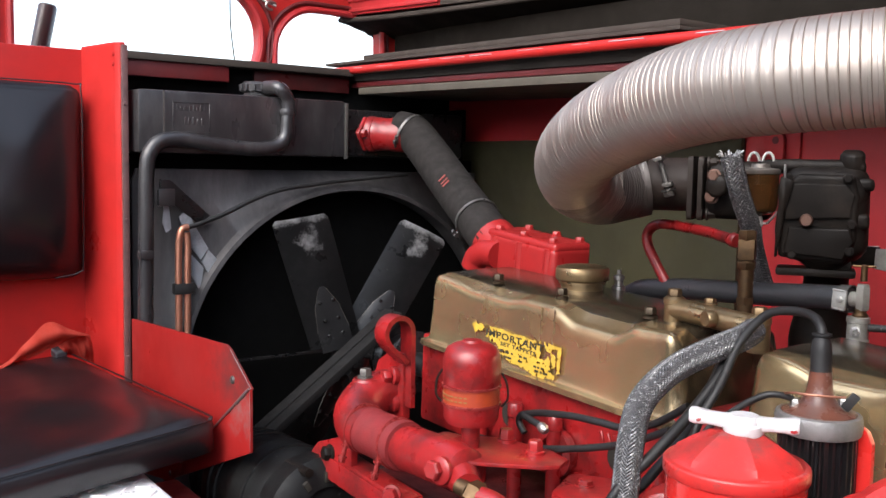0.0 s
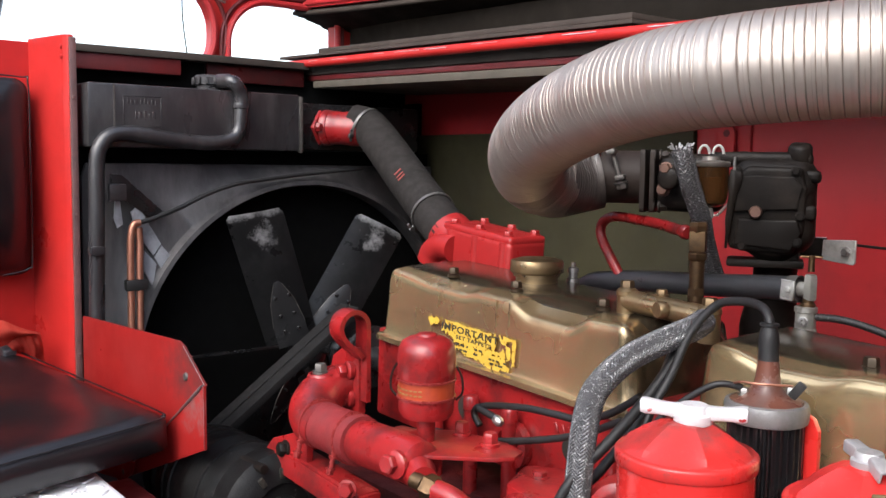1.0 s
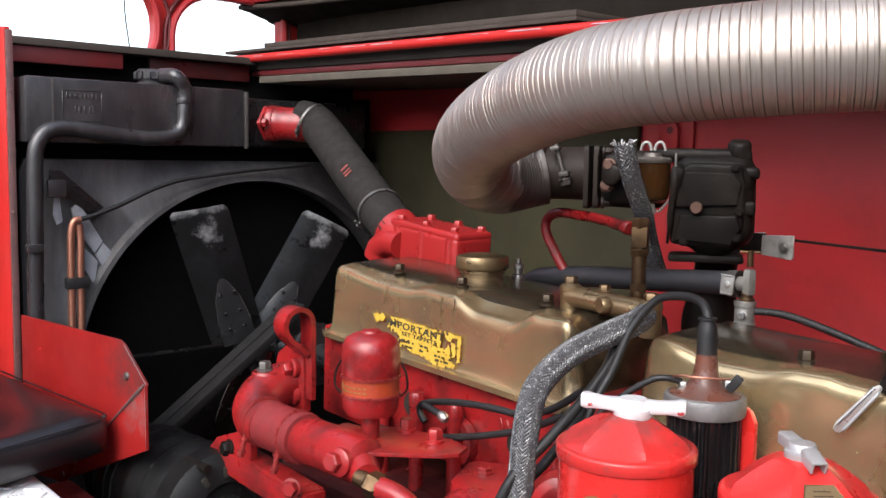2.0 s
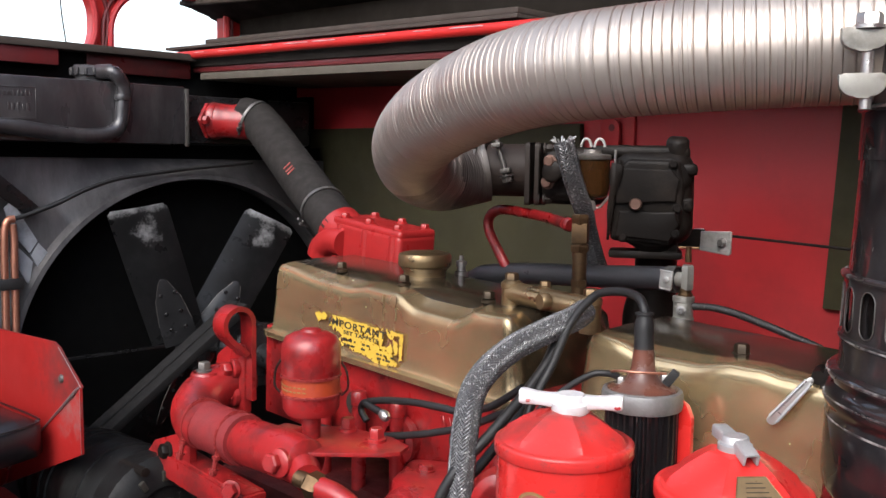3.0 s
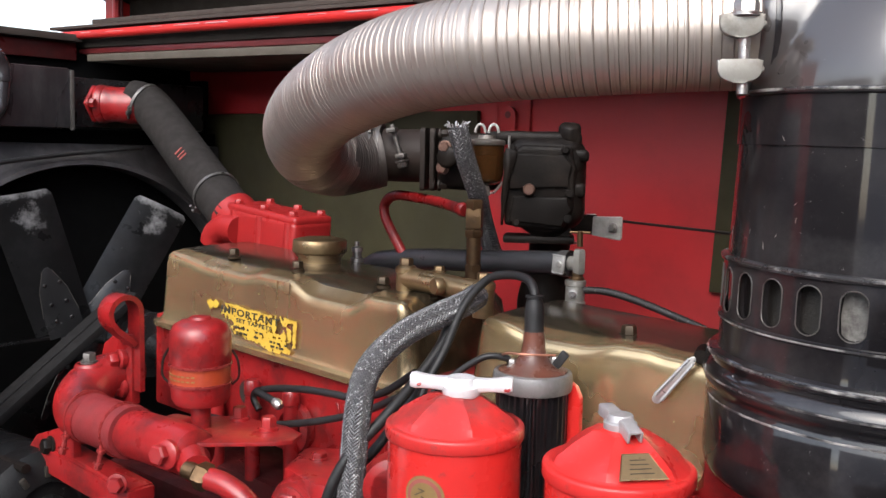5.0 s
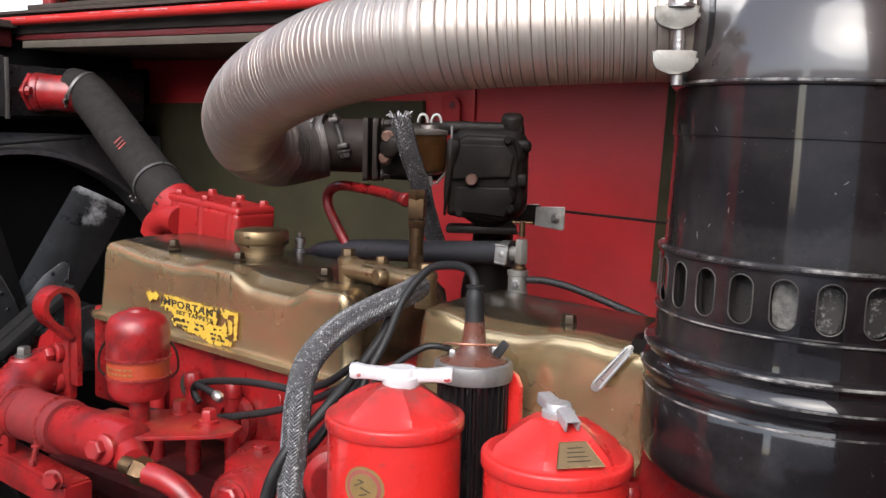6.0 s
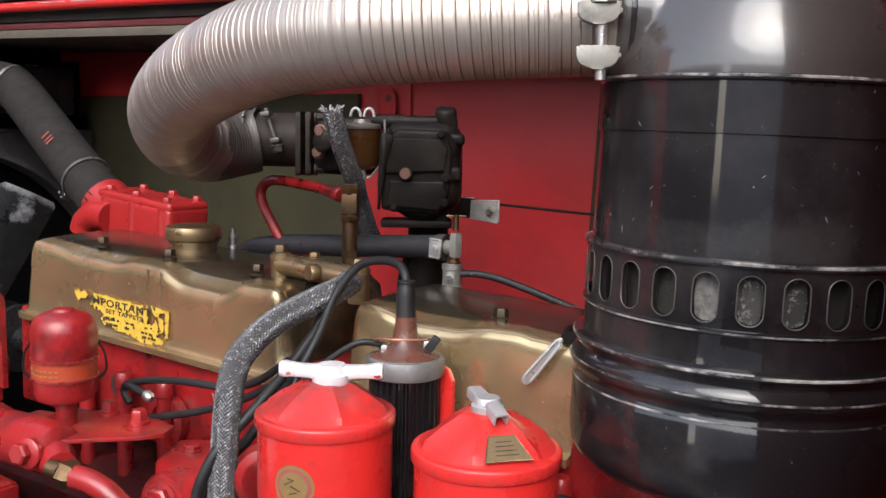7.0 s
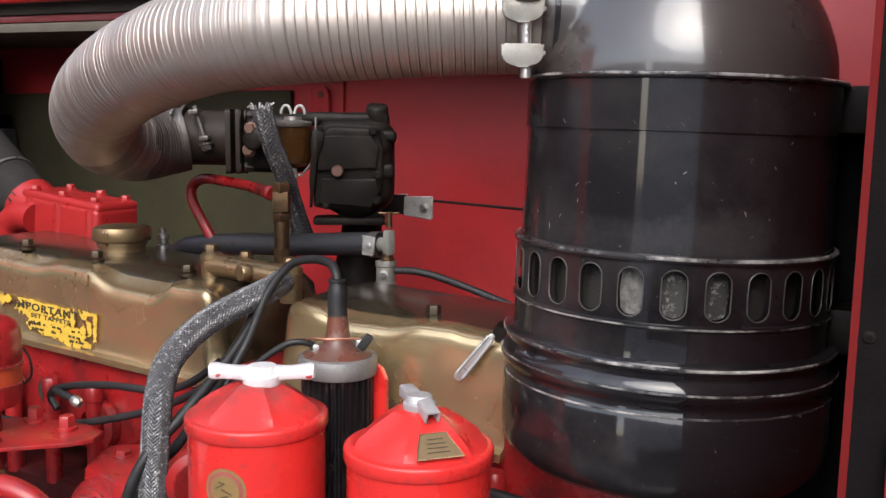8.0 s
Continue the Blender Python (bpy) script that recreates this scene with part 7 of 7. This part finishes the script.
wh = thing("water_hose", (-0.7, 0.96, 1.35), "black rubber water hose along the back of the engine", "hose")
bm = B()
tube(bm, spline([(-0.925, 0.985, 1.27), (-0.905, 0.978, 1.315), (-0.875, 0.973, 1.335), (-0.835, 0.970, 1.342), (-0.78, 0.970, 1.348), (-0.70, 0.970, 1.353), (-0.62, 0.970, 1.359), (-0.575, 0.970, 1.3620), (-0.561, 0.970, 1.3625)], 7), lambda u: 0.0140 if u < 0.97 else 0.0140 - 0.002 * (u - 0.97) / 0.03, 20)
part("rubber_hose", bm, mat("dusty_hose_rubber", (0.028, 0.0275, 0.030), (0.018, 0.0175, 0.019), 0.42, spec=0.5, scale=25, bump=0.2, dust=(0.12, 0.115, 0.11), dust_amount=0.3, dust_scale=60, dust_at=0.62), wh)
cl_ = part("clamp", band((-0.566, 0.970, 1.3622), (1, 0, 0.06), 0.0142, 0.013), DULL, wh, "dull steel band clip")
bm = B()
box(bm, (0.0165, 0.003, 0.022), pose(-0.5665, 0.9545, 1.3625, 0, 4, 0), 0.001)
tube(bm, [(-0.5735, 0.9525, 1.3735), (-0.5595, 0.9525, 1.3725)], 0.0012, 8)
tube(bm, [(-0.5735, 0.9525, 1.3525), (-0.5595, 0.9525, 1.3515)], 0.0012, 8)
bolt(bm, (-0.5650, 0.9532, 1.3630), (0, -1, 0), 0.0036, 0.0022, False)
part("clip_plate", bm, ZINC, cl_, "bright clip plate with a screw")
sd = thing("pressure_sender", (-0.548, 0.97, 1.3), "zinc-plated sender with a brass elbow on the water hose", "sender")
bm = B()
tube(bm, [(-0.566, 0.97, 1.3625), (-0.548, 0.97, 1.3635)], 0.0085, 16)
lathe(bm, [(0.0065, 1.352), (0.0078, 1.354), (0.0078, 1.376), (0.0068, 1.380), (0.005, 1.381)], Matrix.Translation((-0.547, 0.968, 0)), 6)
part("elbow", bm, ZINC_OLD, sd)
bm = B()
lathe(bm, [(0.0038, 1.384), (0.0034, 1.402), (0, 1.402)], Matrix.Translation((-0.547, 0.968, 0)), 10)
tube(bm, [(-0.557, 0.962, 1.4005), (-0.537, 0.974, 1.4005)], 0.0014, 8)
part("stem", bm, BRASS, sd)
bm = B()
lathe(bm, [(0.0085, 1.342), (0.0085, 1.347), (0.0065, 1.349), (0.0065, 1.355)], Matrix.Translation((-0.549, 0.968, 0)), 14)
part("collar", bm, BRASS, sd)
bm = B()
lathe(bm, [(0.0100, 1.3145), (0.0124, 1.3155), (0.0124, 1.3190), (0.0113, 1.3200), (0.0113, 1.3375), (0.0124, 1.3385), (0.0124, 1.3440), (0.0095, 1.3450)], Matrix.Translation((-0.551, 0.968, 0)), 24)
part("body", bm, ZINC_OLD, sd)
bm = B()
lathe(bm, [(0.0095, 1.302), (0.0125, 1.303), (0.0125, 1.310), (0.0105, 1.3145)], Matrix.Translation((-0.552, 0.968, 0)), 6)
part("lower_nut", bm, COPPER_DULL, sd, "dull copper-coloured nut")
bm = B()
bolt(bm, (-0.547, 0.9565, 1.329), (0.3, -0.95, 0), 0.004, 0.004)
part("screw", bm, STEEL, sd)
bm = B()
lathe(bm, [(0.016, 0.0), (0.016, 0.05), (0.011, 0.06), (0.011, 0.163)], Matrix.Translation((-0.552, 0.968, 1.14)), 18)
part("adaptor", bm, IRON, sd)
sc = thing("sender_cable", (-0.45, 0.98, 1.32), "black armoured cable looping from the sender", "cable")
bm = B()
path = spline([(-0.538, 0.968, 1.334), (-0.515, 0.970, 1.335), (-0.49, 0.972, 1.332), (-0.463, 0.973, 1.326), (-0.425, 0.974, 1.316), (-0.385, 0.975, 1.304), (-0.34, 0.975, 1.286), (-0.27, 0.975, 1.25)], 14)
tube(bm, path, lambda u: 0.0042 * (1 + 0.08 * math.sin(u * 260)), 10)
part("cable", bm, mat("armoured_cable", (0.016, 0.0135, 0.012), (0.03, 0.026, 0.023), 0.5, scale=120, bump=0.4, dust=(0.22, 0.20, 0.18), dust_amount=0.7, dust_scale=300, dust_at=0.58), sc)

# ---- linkage bracket on the far side ----
lk = thing("linkage_bracket", (-0.60, 1.1, 1.38), "bent zinc linkage bracket with a screw", "bracket")
bm = B()
LK = Matrix(((1, 0, 0, -0.004), (0, 0, 1, 1.10), (0, 1, 0, 0.008), (0, 0, 0, 1)))
prism(bm, [(-0.605, 1.402), (-0.562, 1.404), (-0.562, 1.376), (-0.565, 1.373), (-0.606, 1.377)], 0.003, LK, 0.0008, 1)
part("plate", bm, ZINC, lk)
bm = B()
prism(bm, [(-0.648, 1.392), (-0.645, 1.394), (-0.640, 1.394), (-0.620, 1.404), (-0.606, 1.405), (-0.606, 1.378), (-0.642, 1.377), (-0.643, 1.362), (-0.648, 1.362)], 0.003, Matrix.Translation((0, 0.008, 0)) @ LK, 0.0006, 1)
span(bm, (-0.694, 1.09, 1.369), (-0.647, 1.125, 1.372))
part("bent_arm", bm, CAST_ALU, lk)
# dark sheet added as the bent arm's shaded side
bm = B()
span(bm, (-0.651, 1.106, 1.3855), (-0.608, 1.109, 1.4115))
part("shadow_side", bm, IRON, lk)
bm = B()
bolt(bm, (-0.5775, 1.0995, 1.397), (0, -1, 0), 0.0045, 0.006)
part("screw", bm, STEEL, lk)
bm = B()
tube(bm, [(-0.570, 1.106, 1.406), (-0.30, 1.110, 1.396)], 0.0018, 8)
part("rod", bm, IRON, lk, "thin dark control rod")

# ---- air duct ----
DUCT_STAINED = mat("stained_duct", (0.24, 0.205, 0.18), (0.16, 0.135, 0.118), 0.48, metal=0.5, scale=25, fine=300, bump=0.1, dirt=(0.12, 0.10, 0.085), dirt_amount=0.5, dirt_scale=14)
DUCT_DIRTY = mat("grimy_duct_end", (0.06, 0.05, 0.045), (0.035, 0.03, 0.027), 0.5, metal=0.3, scale=40, bump=0.3, dirt=(0.20, 0.18, 0.16), dirt_amount=0.4, dirt_scale=20)
duct = thing("air_duct", (-0.55, 0.70, 1.55), "ribbed aluminium flexible air duct curling into the carburettor", "duct")
dp = [(-0.262, 0.755, 1.588), (-0.300, 0.738, 1.587), (-0.369, 0.702, 1.583), (-0.453, 0.666, 1.577), (-0.525, 0.657, 1.570), (-0.602, 0.668, 1.557), (-0.690, 0.696, 1.536), (-0.768, 0.740, 1.512), (-0.822, 0.800, 1.487), (-0.846, 0.862, 1.476), (-0.845, 0.908, 1.478), (-0.828, 0.934, 1.483)]
path = spline(dp, 56)
cum = [0.0]
for a, b in zip(path, path[1:]):
    cum.append(cum[-1] + (b - a).length)
random.seed(11)
# ridges of uneven spacing
edges_, s = [], 0.0
while s < cum[-1]:
    edges_.append(s)
    s += random.choice((0.0072, 0.0080, 0.0090, 0.0104)) * (1.0 if s < 0.24 else 0.72)
pts, rad = [], []
for i, e0 in enumerate(edges_[:-1]):
    e1 = edges_[i + 1]
    for f, k in ((0.0, -0.014), (0.05, -0.002), (0.10, 0.010), (0.16, 0.010), (0.22, 0.002), (0.40, 0.0), (0.50, 0.0028), (0.56, 0.0028), (0.62, -0.0005), (0.80, 0.0005), (0.95, -0.003)):
        s = e0 + (e1 - e0) * f
        j = max(0, min(len(path) - 2, next((q for q in range(len(cum) - 1) if cum[q + 1] >= s), len(path) - 2)))
        u = (s - cum[j]) / max(1e-9, cum[j + 1] - cum[j])
        pts.append(path[j].lerp(path[j + 1], u))
        k *= 0.9 if s < 0.20 else max(0.30, 0.9 - (s - 0.20) * 4)
        rad.append(0.0452 * (1 + k) * (1 - 0.13 * max(0.0, (s / cum[-1] - 0.90)) / 0.10) + random.uniform(-0.00012, 0.00012))
R_ = rad[:]
N_ = len(R_)
bm = B()
tube(bm, pts, lambda u: R_[min(N_ - 1, int(round(u * (N_ - 1))))], 48, caps=False,
     wave=lambda i, a: 1 + 0.006 * math.sin(2 * a + i * 0.004) + 0.004 * math.sin(3 * a + i * 0.011))
end_ = Vector(dp[-1])
for f in bm.faces:
    d_ = (f.calc_center_median() - end_).length + 0.006 * math.sin(f.calc_center_median().z * 160)
    f.material_index = 1 if d_ < 0.085 else 2 if d_ < 0.175 else 0
part("ribbed_tube", bm, (DUCT, DUCT_DIRTY, DUCT_STAINED), duct, "", 25)
hose_clamp(duct, Vector(dp[-1]) - TD * 0.004, TD, 0.0402, (0.25, -0.75, 0.65), DULL, 0.004, 0.011)
hose_clamp(duct, Vector(dp[-1]) - TD * 0.014, TD, 0.0402, (0.25, -0.85, 0.25), DULL, 0.004, 0.011)
bm = B()
for p_ in ((-0.794, 0.911, 1.516), (-0.783, 0.917, 1.484)):
    box(bm, (0.024, 0.012, 0.006), aim(p_, (-0.1, -0.1, 1), TD), 0.002)
tube(bm, [(-0.7945, 0.9105, 1.523), (-0.7815, 0.9175, 1.475)], 0.003, 10)
bolt(bm, (-0.7822, 0.917, 1.478), (0.2, 0.1, -1), 0.0062, 0.008)
part("eared_clamp", bm, DULL, duct, "eared clamp with a bolt")

# ---- air cleaner ----
ac = thing("air_cleaner", (-0.172, 0.813, 1.17), "glossy chipped black oil-bath air cleaner with a slotted band", "air cleaner")
# the can leans a little out of plumb
AM = Matrix.Translation((-0.172, 0.813, 1.40)) @ Matrix.Rotation(radians(1.3), 4, Vector((-0.27, 0.96, 0))) @ Matrix.Translation((0, 0, -1.40))
bm = B()
lathe(bm, [(0.116, 1.405), (0.1225, 1.408), (0.1205, 1.498), (0.1222, 1.4985), (0.1222, 1.534), (0.1250, 1.535), (0.1255, 1.5375), (0.1240, 1.539), (0.118, 1.5395)], AM, 96)
uv_ = bm.loops.layers.uv.new("wear")
AMI = AM.inverted()
for f in bm.faces:
    for lp in f.loops:
        q = AMI @ lp.vert.co
        lp[uv_].uv = (math.atan2(q.y, q.x), q.z)
SMEARED = mat("smeared_black_enamel", (0.0080, 0.0070, 0.0078), (0.0125, 0.0110, 0.0118), 0.30, scale=7, fine=120, bump=0.015, coat=0.95, coat_rough=0.05, spec=0.08,
              rough_var=0.06, dirt=(0.036, 0.0318, 0.0318), dirt_amount=0.6, dirt_scale=6, dust=(0.40, 0.38, 0.37), dust_amount=0.75, dust_scale=170, dust_at=0.655)
rub(SMEARED, (-1.55, 1.424), 9.0, (0.050, 0.047, 0.047), (0.9, 34), 9, 3.2, 0.42)
upper_can = part("upper_can", bm, SMEARED, ac)
random.seed(31)
bm = B()
for k in range(11):
    a, z, ln_, tl = random.uniform(-2.3, -0.35), random.uniform(1.42, 1.53), random.uniform(0.002, 0.006), random.uniform(-0.9, 0.9)
    pts_ = []
    for e in (0.0, 0.5, 1.0):
        zz, aa = z + ln_ * e * math.cos(tl), a + ln_ * e * math.sin(tl) / 0.12
        rr = 0.1225 - 0.002 * (zz - 1.408) / 0.09 if zz < 1.498 else 0.1222
        pts_.append(AM @ Vector((rr * math.cos(aa), rr * math.sin(aa), zz)))
    tube(bm, pts_, lambda u: 0.00028 * math.sin(0.3 + 2.5 * u), 5)
part_each("scratch", bm, ZINC_OLD, upper_can, "fine pale scratch", gap=0.0)
# hood: a domed top drawn out sideways into the duct's neck
bm = B()
lathe(bm, [(0.1175, 1.525), (0.1175, 1.545), (0.1165, 1.556), (0.1130, 1.570), (0.1060, 1.588), (0.0960, 1.606), (0.0800, 1.625), (0.0560, 1.640), (0.0280, 1.647), (0, 1.649)], AM, 64)
d0 = Vector((-0.90, -0.58, 0)).normalized()
nk = Vector((-0.172, 0.813, 1.589))
tube(bm, [nk + d0 * 0.01, nk + d0 * 0.06, nk + d0 * 0.10, nk + d0 * 0.118], lambda u: 0.064 - 0.016 * u, 40)
hood = part("hood", bm, LIGHTENED_ENAMEL, ac, "glossy domed hood with a side neck", 180)
rm = hood.modifiers.new("blend", 'REMESH')
rm.mode, rm.voxel_size, rm.use_smooth_shade = 'VOXEL', 0.0022, True
sm = hood.modifiers.new("soften", 'SMOOTH')
sm.factor, sm.iterations = 0.5, 30
bm = B()
NKM = aim(nk + d0 * 0.106, d0)
lathe(bm, [(0.047, -0.004), (0.0512, -0.003), (0.0520, 0.0), (0.0512, 0.003), (0.047, 0.004)], NKM, 40)
part("neck_bead", bm, BLACK_GLOSS, ac, "rolled bead round the neck")
# slotted band: short walls between oblong openings, with a pale element behind
NS = 26
SLOT_A = 19          # the slot with the palest patch behind it
R0, Z0, Z1 = 0.1250, 1.3635, 1.408
bm = B()
per = 20
cols = NS * per


def slot_edge(f):
    """Height of the opening above and below the middle, at a place (0 to 1) in the pitch."""
    d = abs(f - 0.5) * 2
    hw = 0.60
    if d >= hw:
        return 0.0
    half = 0.0170
    rr = hw
    k = d / rr
    return half - 0.0085 * (1 - math.sqrt(max(0.0, 1 - k * k)))


zm = 1.3855
inner_r = R0 - 0.004
for side_r in (R0, inner_r):
    rings = []
    for c in range(cols):
        f = (c % per) / per
        a = 2 * math.pi * c / cols + 0.0681
        h = slot_edge(f)
        rings.append([bm.verts.new(AM @ Vector((side_r * math.cos(a), side_r * math.sin(a), z))) for z in (Z0 - 0.003, zm - h, zm + h, Z1 + 0.002)])
    for c in range(cols):
        p, q = rings[c], rings[(c + 1) % cols]
        bm.faces.new((p[0], q[0], q[1], p[1]))
        bm.faces.new((p[2], q[2], q[3], p[3]))
        f0, f1 = slot_edge((c % per) / per), slot_edge(((c + 1) % per) / per)
        if f0 == 0 and f1 == 0:
            bm.faces.new((p[1], q[1], q[2], p[2]))
bmesh.ops.remove_doubles(bm, verts=bm.verts[:], dist=0.00002)
part("slotted_band", bm, BLACK_GLOSS, ac)
bm = B()
for k in range(NS):
    a0 = 2 * math.pi * (k + 0.5) / NS + 0.0681
    loop = []
    for j in range(25):
        t = 2 * math.pi * j / 24
        hw, half = 0.300 * 2 * math.pi / NS, 0.0172
        x = math.cos(t)
        y = math.sin(t)
        zz_ = (half - 0.0085) * (1 if y > 0 else -1) * (1 if abs(y) > 0.02 else 0) + 0.0088 * y
        aa = a0 + hw * x
        loop.append(AM @ Vector(((R0 + 0.0006) * math.cos(aa), (R0 + 0.0006) * math.sin(aa), zm + zz_)))
    tube(bm, loop, 0.0005, 5, caps=False)
part_each("slot_rim", bm, DULL, ac, "worn bright slot edges")
bm = B()
lathe(bm, [(0.113, Z0), (0.113, Z1)], AM, 72)
part("element", bm, mat("dusty_element", (0.010, 0.0088, 0.0075), (0.024, 0.020, 0.016), 0.7, scale=60, amount=0.8, bump=0.6), ac, "dark wire element behind the slots")
FLECK = mat("flaking_white", (0.020, 0.018, 0.017), (0.05, 0.046, 0.042), 0.6, scale=50, bump=0.5, dust=(0.26, 0.25, 0.235), dust_amount=0.9, dust_scale=75, dust_at=0.55)
FLECK_MORE = mat("pale_corrosion", (0.21, 0.20, 0.185), (0.09, 0.084, 0.078), 0.6, scale=60, bump=0.5, amount=0.9, dirt=(0.03, 0.026, 0.023), dirt_amount=0.95, dirt_scale=55)
for k0, k1, mt_ in ((SLOT_A, SLOT_A + 1, FLECK_MORE), (SLOT_A + 1, SLOT_A + 3, FLECK)):
    bm = B()
    n_ = 8 * (k1 - k0)
    cols_ = []
    for i in range(n_ + 1):
        a = 2 * math.pi * (k0 + (k1 - k0) * i / n_) / NS + 0.0681
        cols_.append([bm.verts.new(AM @ Vector((0.1135 * math.cos(a), 0.1135 * math.sin(a), z))) for z in (Z0 + 0.002, Z1 - 0.002)])
    for p, q in zip(cols_, cols_[1:]):
        bm.faces.new((p[0], q[0], q[1], p[1]))
    part("element_patch", bm, mt_, ac, "white flaking corrosion on the element")
bm = B()
lathe(bm, [(0.1240, Z1 - 0.001), (0.1275, Z1), (0.1280, Z1 + 0.0025), (0.1215, Z1 + 0.005)], AM, 96)
part("upper_ring", bm, BLACK_GLOSS, ac)
bm = B()
lathe(bm, [(0.1250, Z0 + 0.001), (0.1270, Z0), (0.1270, Z0 - 0.002), (0.1252, Z0 - 0.004), (0.1252, 1.343), (0.1262, 1.338), (0.1318, 1.3365), (0.1335, 1.334), (0.1328, 1.3315), (0.1298, 1.330), (0.1292, 1.3265), (0.1322, 1.3235), (0.1350, 1.319), (0.1352, 1.314), (0.1335, 1.310), (0.1306, 1.307), (0.1302, 1.303), (0.1322, 1.300), (0.1322, 1.254), (0.1312, 1.246), (0.1275, 1.2385), (0.1210, 1.2325), (0.112, 1.229), (0, 1.227)], AM, 96)
part("oil_bowl", bm, BLACK_GLOSS, ac)
for r, z in ((0.1256, 1.5372), (0.1281, 1.4105), (0.1271, 1.3620), (0.1336, 1.3340), (0.1354, 1.3170), (0.1323, 1.2995)):
    bm = B()
    lathe(bm, [(r - 0.0010, z - 0.0014), (r, z - 0.0006), (r, z + 0.0006), (r - 0.0010, z + 0.0014)], AM, 96)
    part("worn_edge", bm, WORN_BLACK, ac, "chipped bare edge")
# strap and bracket to the bulkhead
bm = B()
for z in (1.516, 1.346):
    box(bm, (0.11, 0.05, 0.036), pose(-0.050, 0.85, z), 0.004)
part_each("mounting_strap", bm, IRON, ac)
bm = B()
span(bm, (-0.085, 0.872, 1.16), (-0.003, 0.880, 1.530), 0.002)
part("mounting_plate", bm, DEEP_BLACK, ac, "flat black plate that carries the straps")
# toggle latch
lt = thing("toggle_latch", (-0.31, 0.80, 1.31), "bright steel toggle latch lever on the air cleaner rim", "latch")
bm = B()
box(bm, (0.018, 0.022, 0.030), pose(-0.302, 0.790, 1.315, 0, 10, 20), 0.003)
lathe(bm, [(0.006, -0.014), (0.006, 0.014)], aim((-0.313, 0.790, 1.322), (0.3, -0.9, 0)), 12)
part("hinge", bm, IRON, lt)
bm = B()
LV = aim((-0.3115, 0.7720, 1.3220), Vector((-0.030, -0.012, -0.042)), (0.5, -0.8, 0.2))
ln = 0.053
ring_ = [(0.0042 * math.cos(a), 0.0042 * math.sin(a)) for a in [math.pi * k / 8 for k in range(9)]]
out_ = [(x, ln - 0.0042 + y) for x, y in ring_] + [(-x * 0.72, 0.004 - y) for x, y in ring_]
SH = LV @ Matrix(((1, 0, 0, 0), (0, 0, 1, 0), (0, 1, 0, 0), (0, 0, 0, 1)))
prism(bm, out_, 0.0022, SH, 0.0008)
for sx in (-1, 1):
    tube(bm, [SH @ Vector((sx * 0.0026, 0.004, 0.0026)), SH @ Vector((sx * 0.0036, ln - 0.006, 0.0026))], 0.0015, 8)
part("lever", bm, mat("bright_lever", (0.52, 0.50, 0.48), (0.3, 0.28, 0.26), 0.28, metal=0.7, scale=60, bump=0.2), lt, "bright folded steel lever")
# bolted clamp where the duct meets the cleaner
dc = thing("duct_clamp", (-0.262, 0.72, 1.57), "zinc band clamp with lugs and a long bolt on the duct", "clamp")
part("band", band((-0.268, 0.757, 1.588), (0.9, 0.40, 0), 0.0462, 0.022, 0.0016), ZINC, dc)
for x, z in ((-0.2520, 1.5860), (-0.2520, 1.5540)):
    bm = B()
    half = [(0.0150 * math.cos(radians(k)), -0.002 - 0.0085 * math.sin(radians(k))) for k in range(0, 181, 15)]
    prism(bm, [(-0.0160, 0.0065), (-0.0130, 0.0050), (0.0130, 0.0050), (0.0160, 0.0065)] + half, 0.010, Matrix.Translation((x, 0.690, z)) @ Matrix.Rotation(radians(28), 4, 'Z') @ Matrix(((1, 0, 0, 0), (0, 0, 1, 0), (0, 1, 0, 0), (0, 0, 0, 1))), 0.0015, 2)
    box(bm, (0.014, 0.030, 0.004), pose(x, 0.712, z, 0, 0, 28), 0.0015)
    part("lug", bm, ZINC_OLD, dc)
bm = B()
tube(bm, [(-0.2525, 0.697, 1.602), (-0.2525, 0.697, 1.536)], 0.0042, 12)
bolt(bm, (-0.2525, 0.697, 1.591), (0, 0, 1), 0.008, 0.010)
part("clamp_bolt", bm, STEEL, dc)
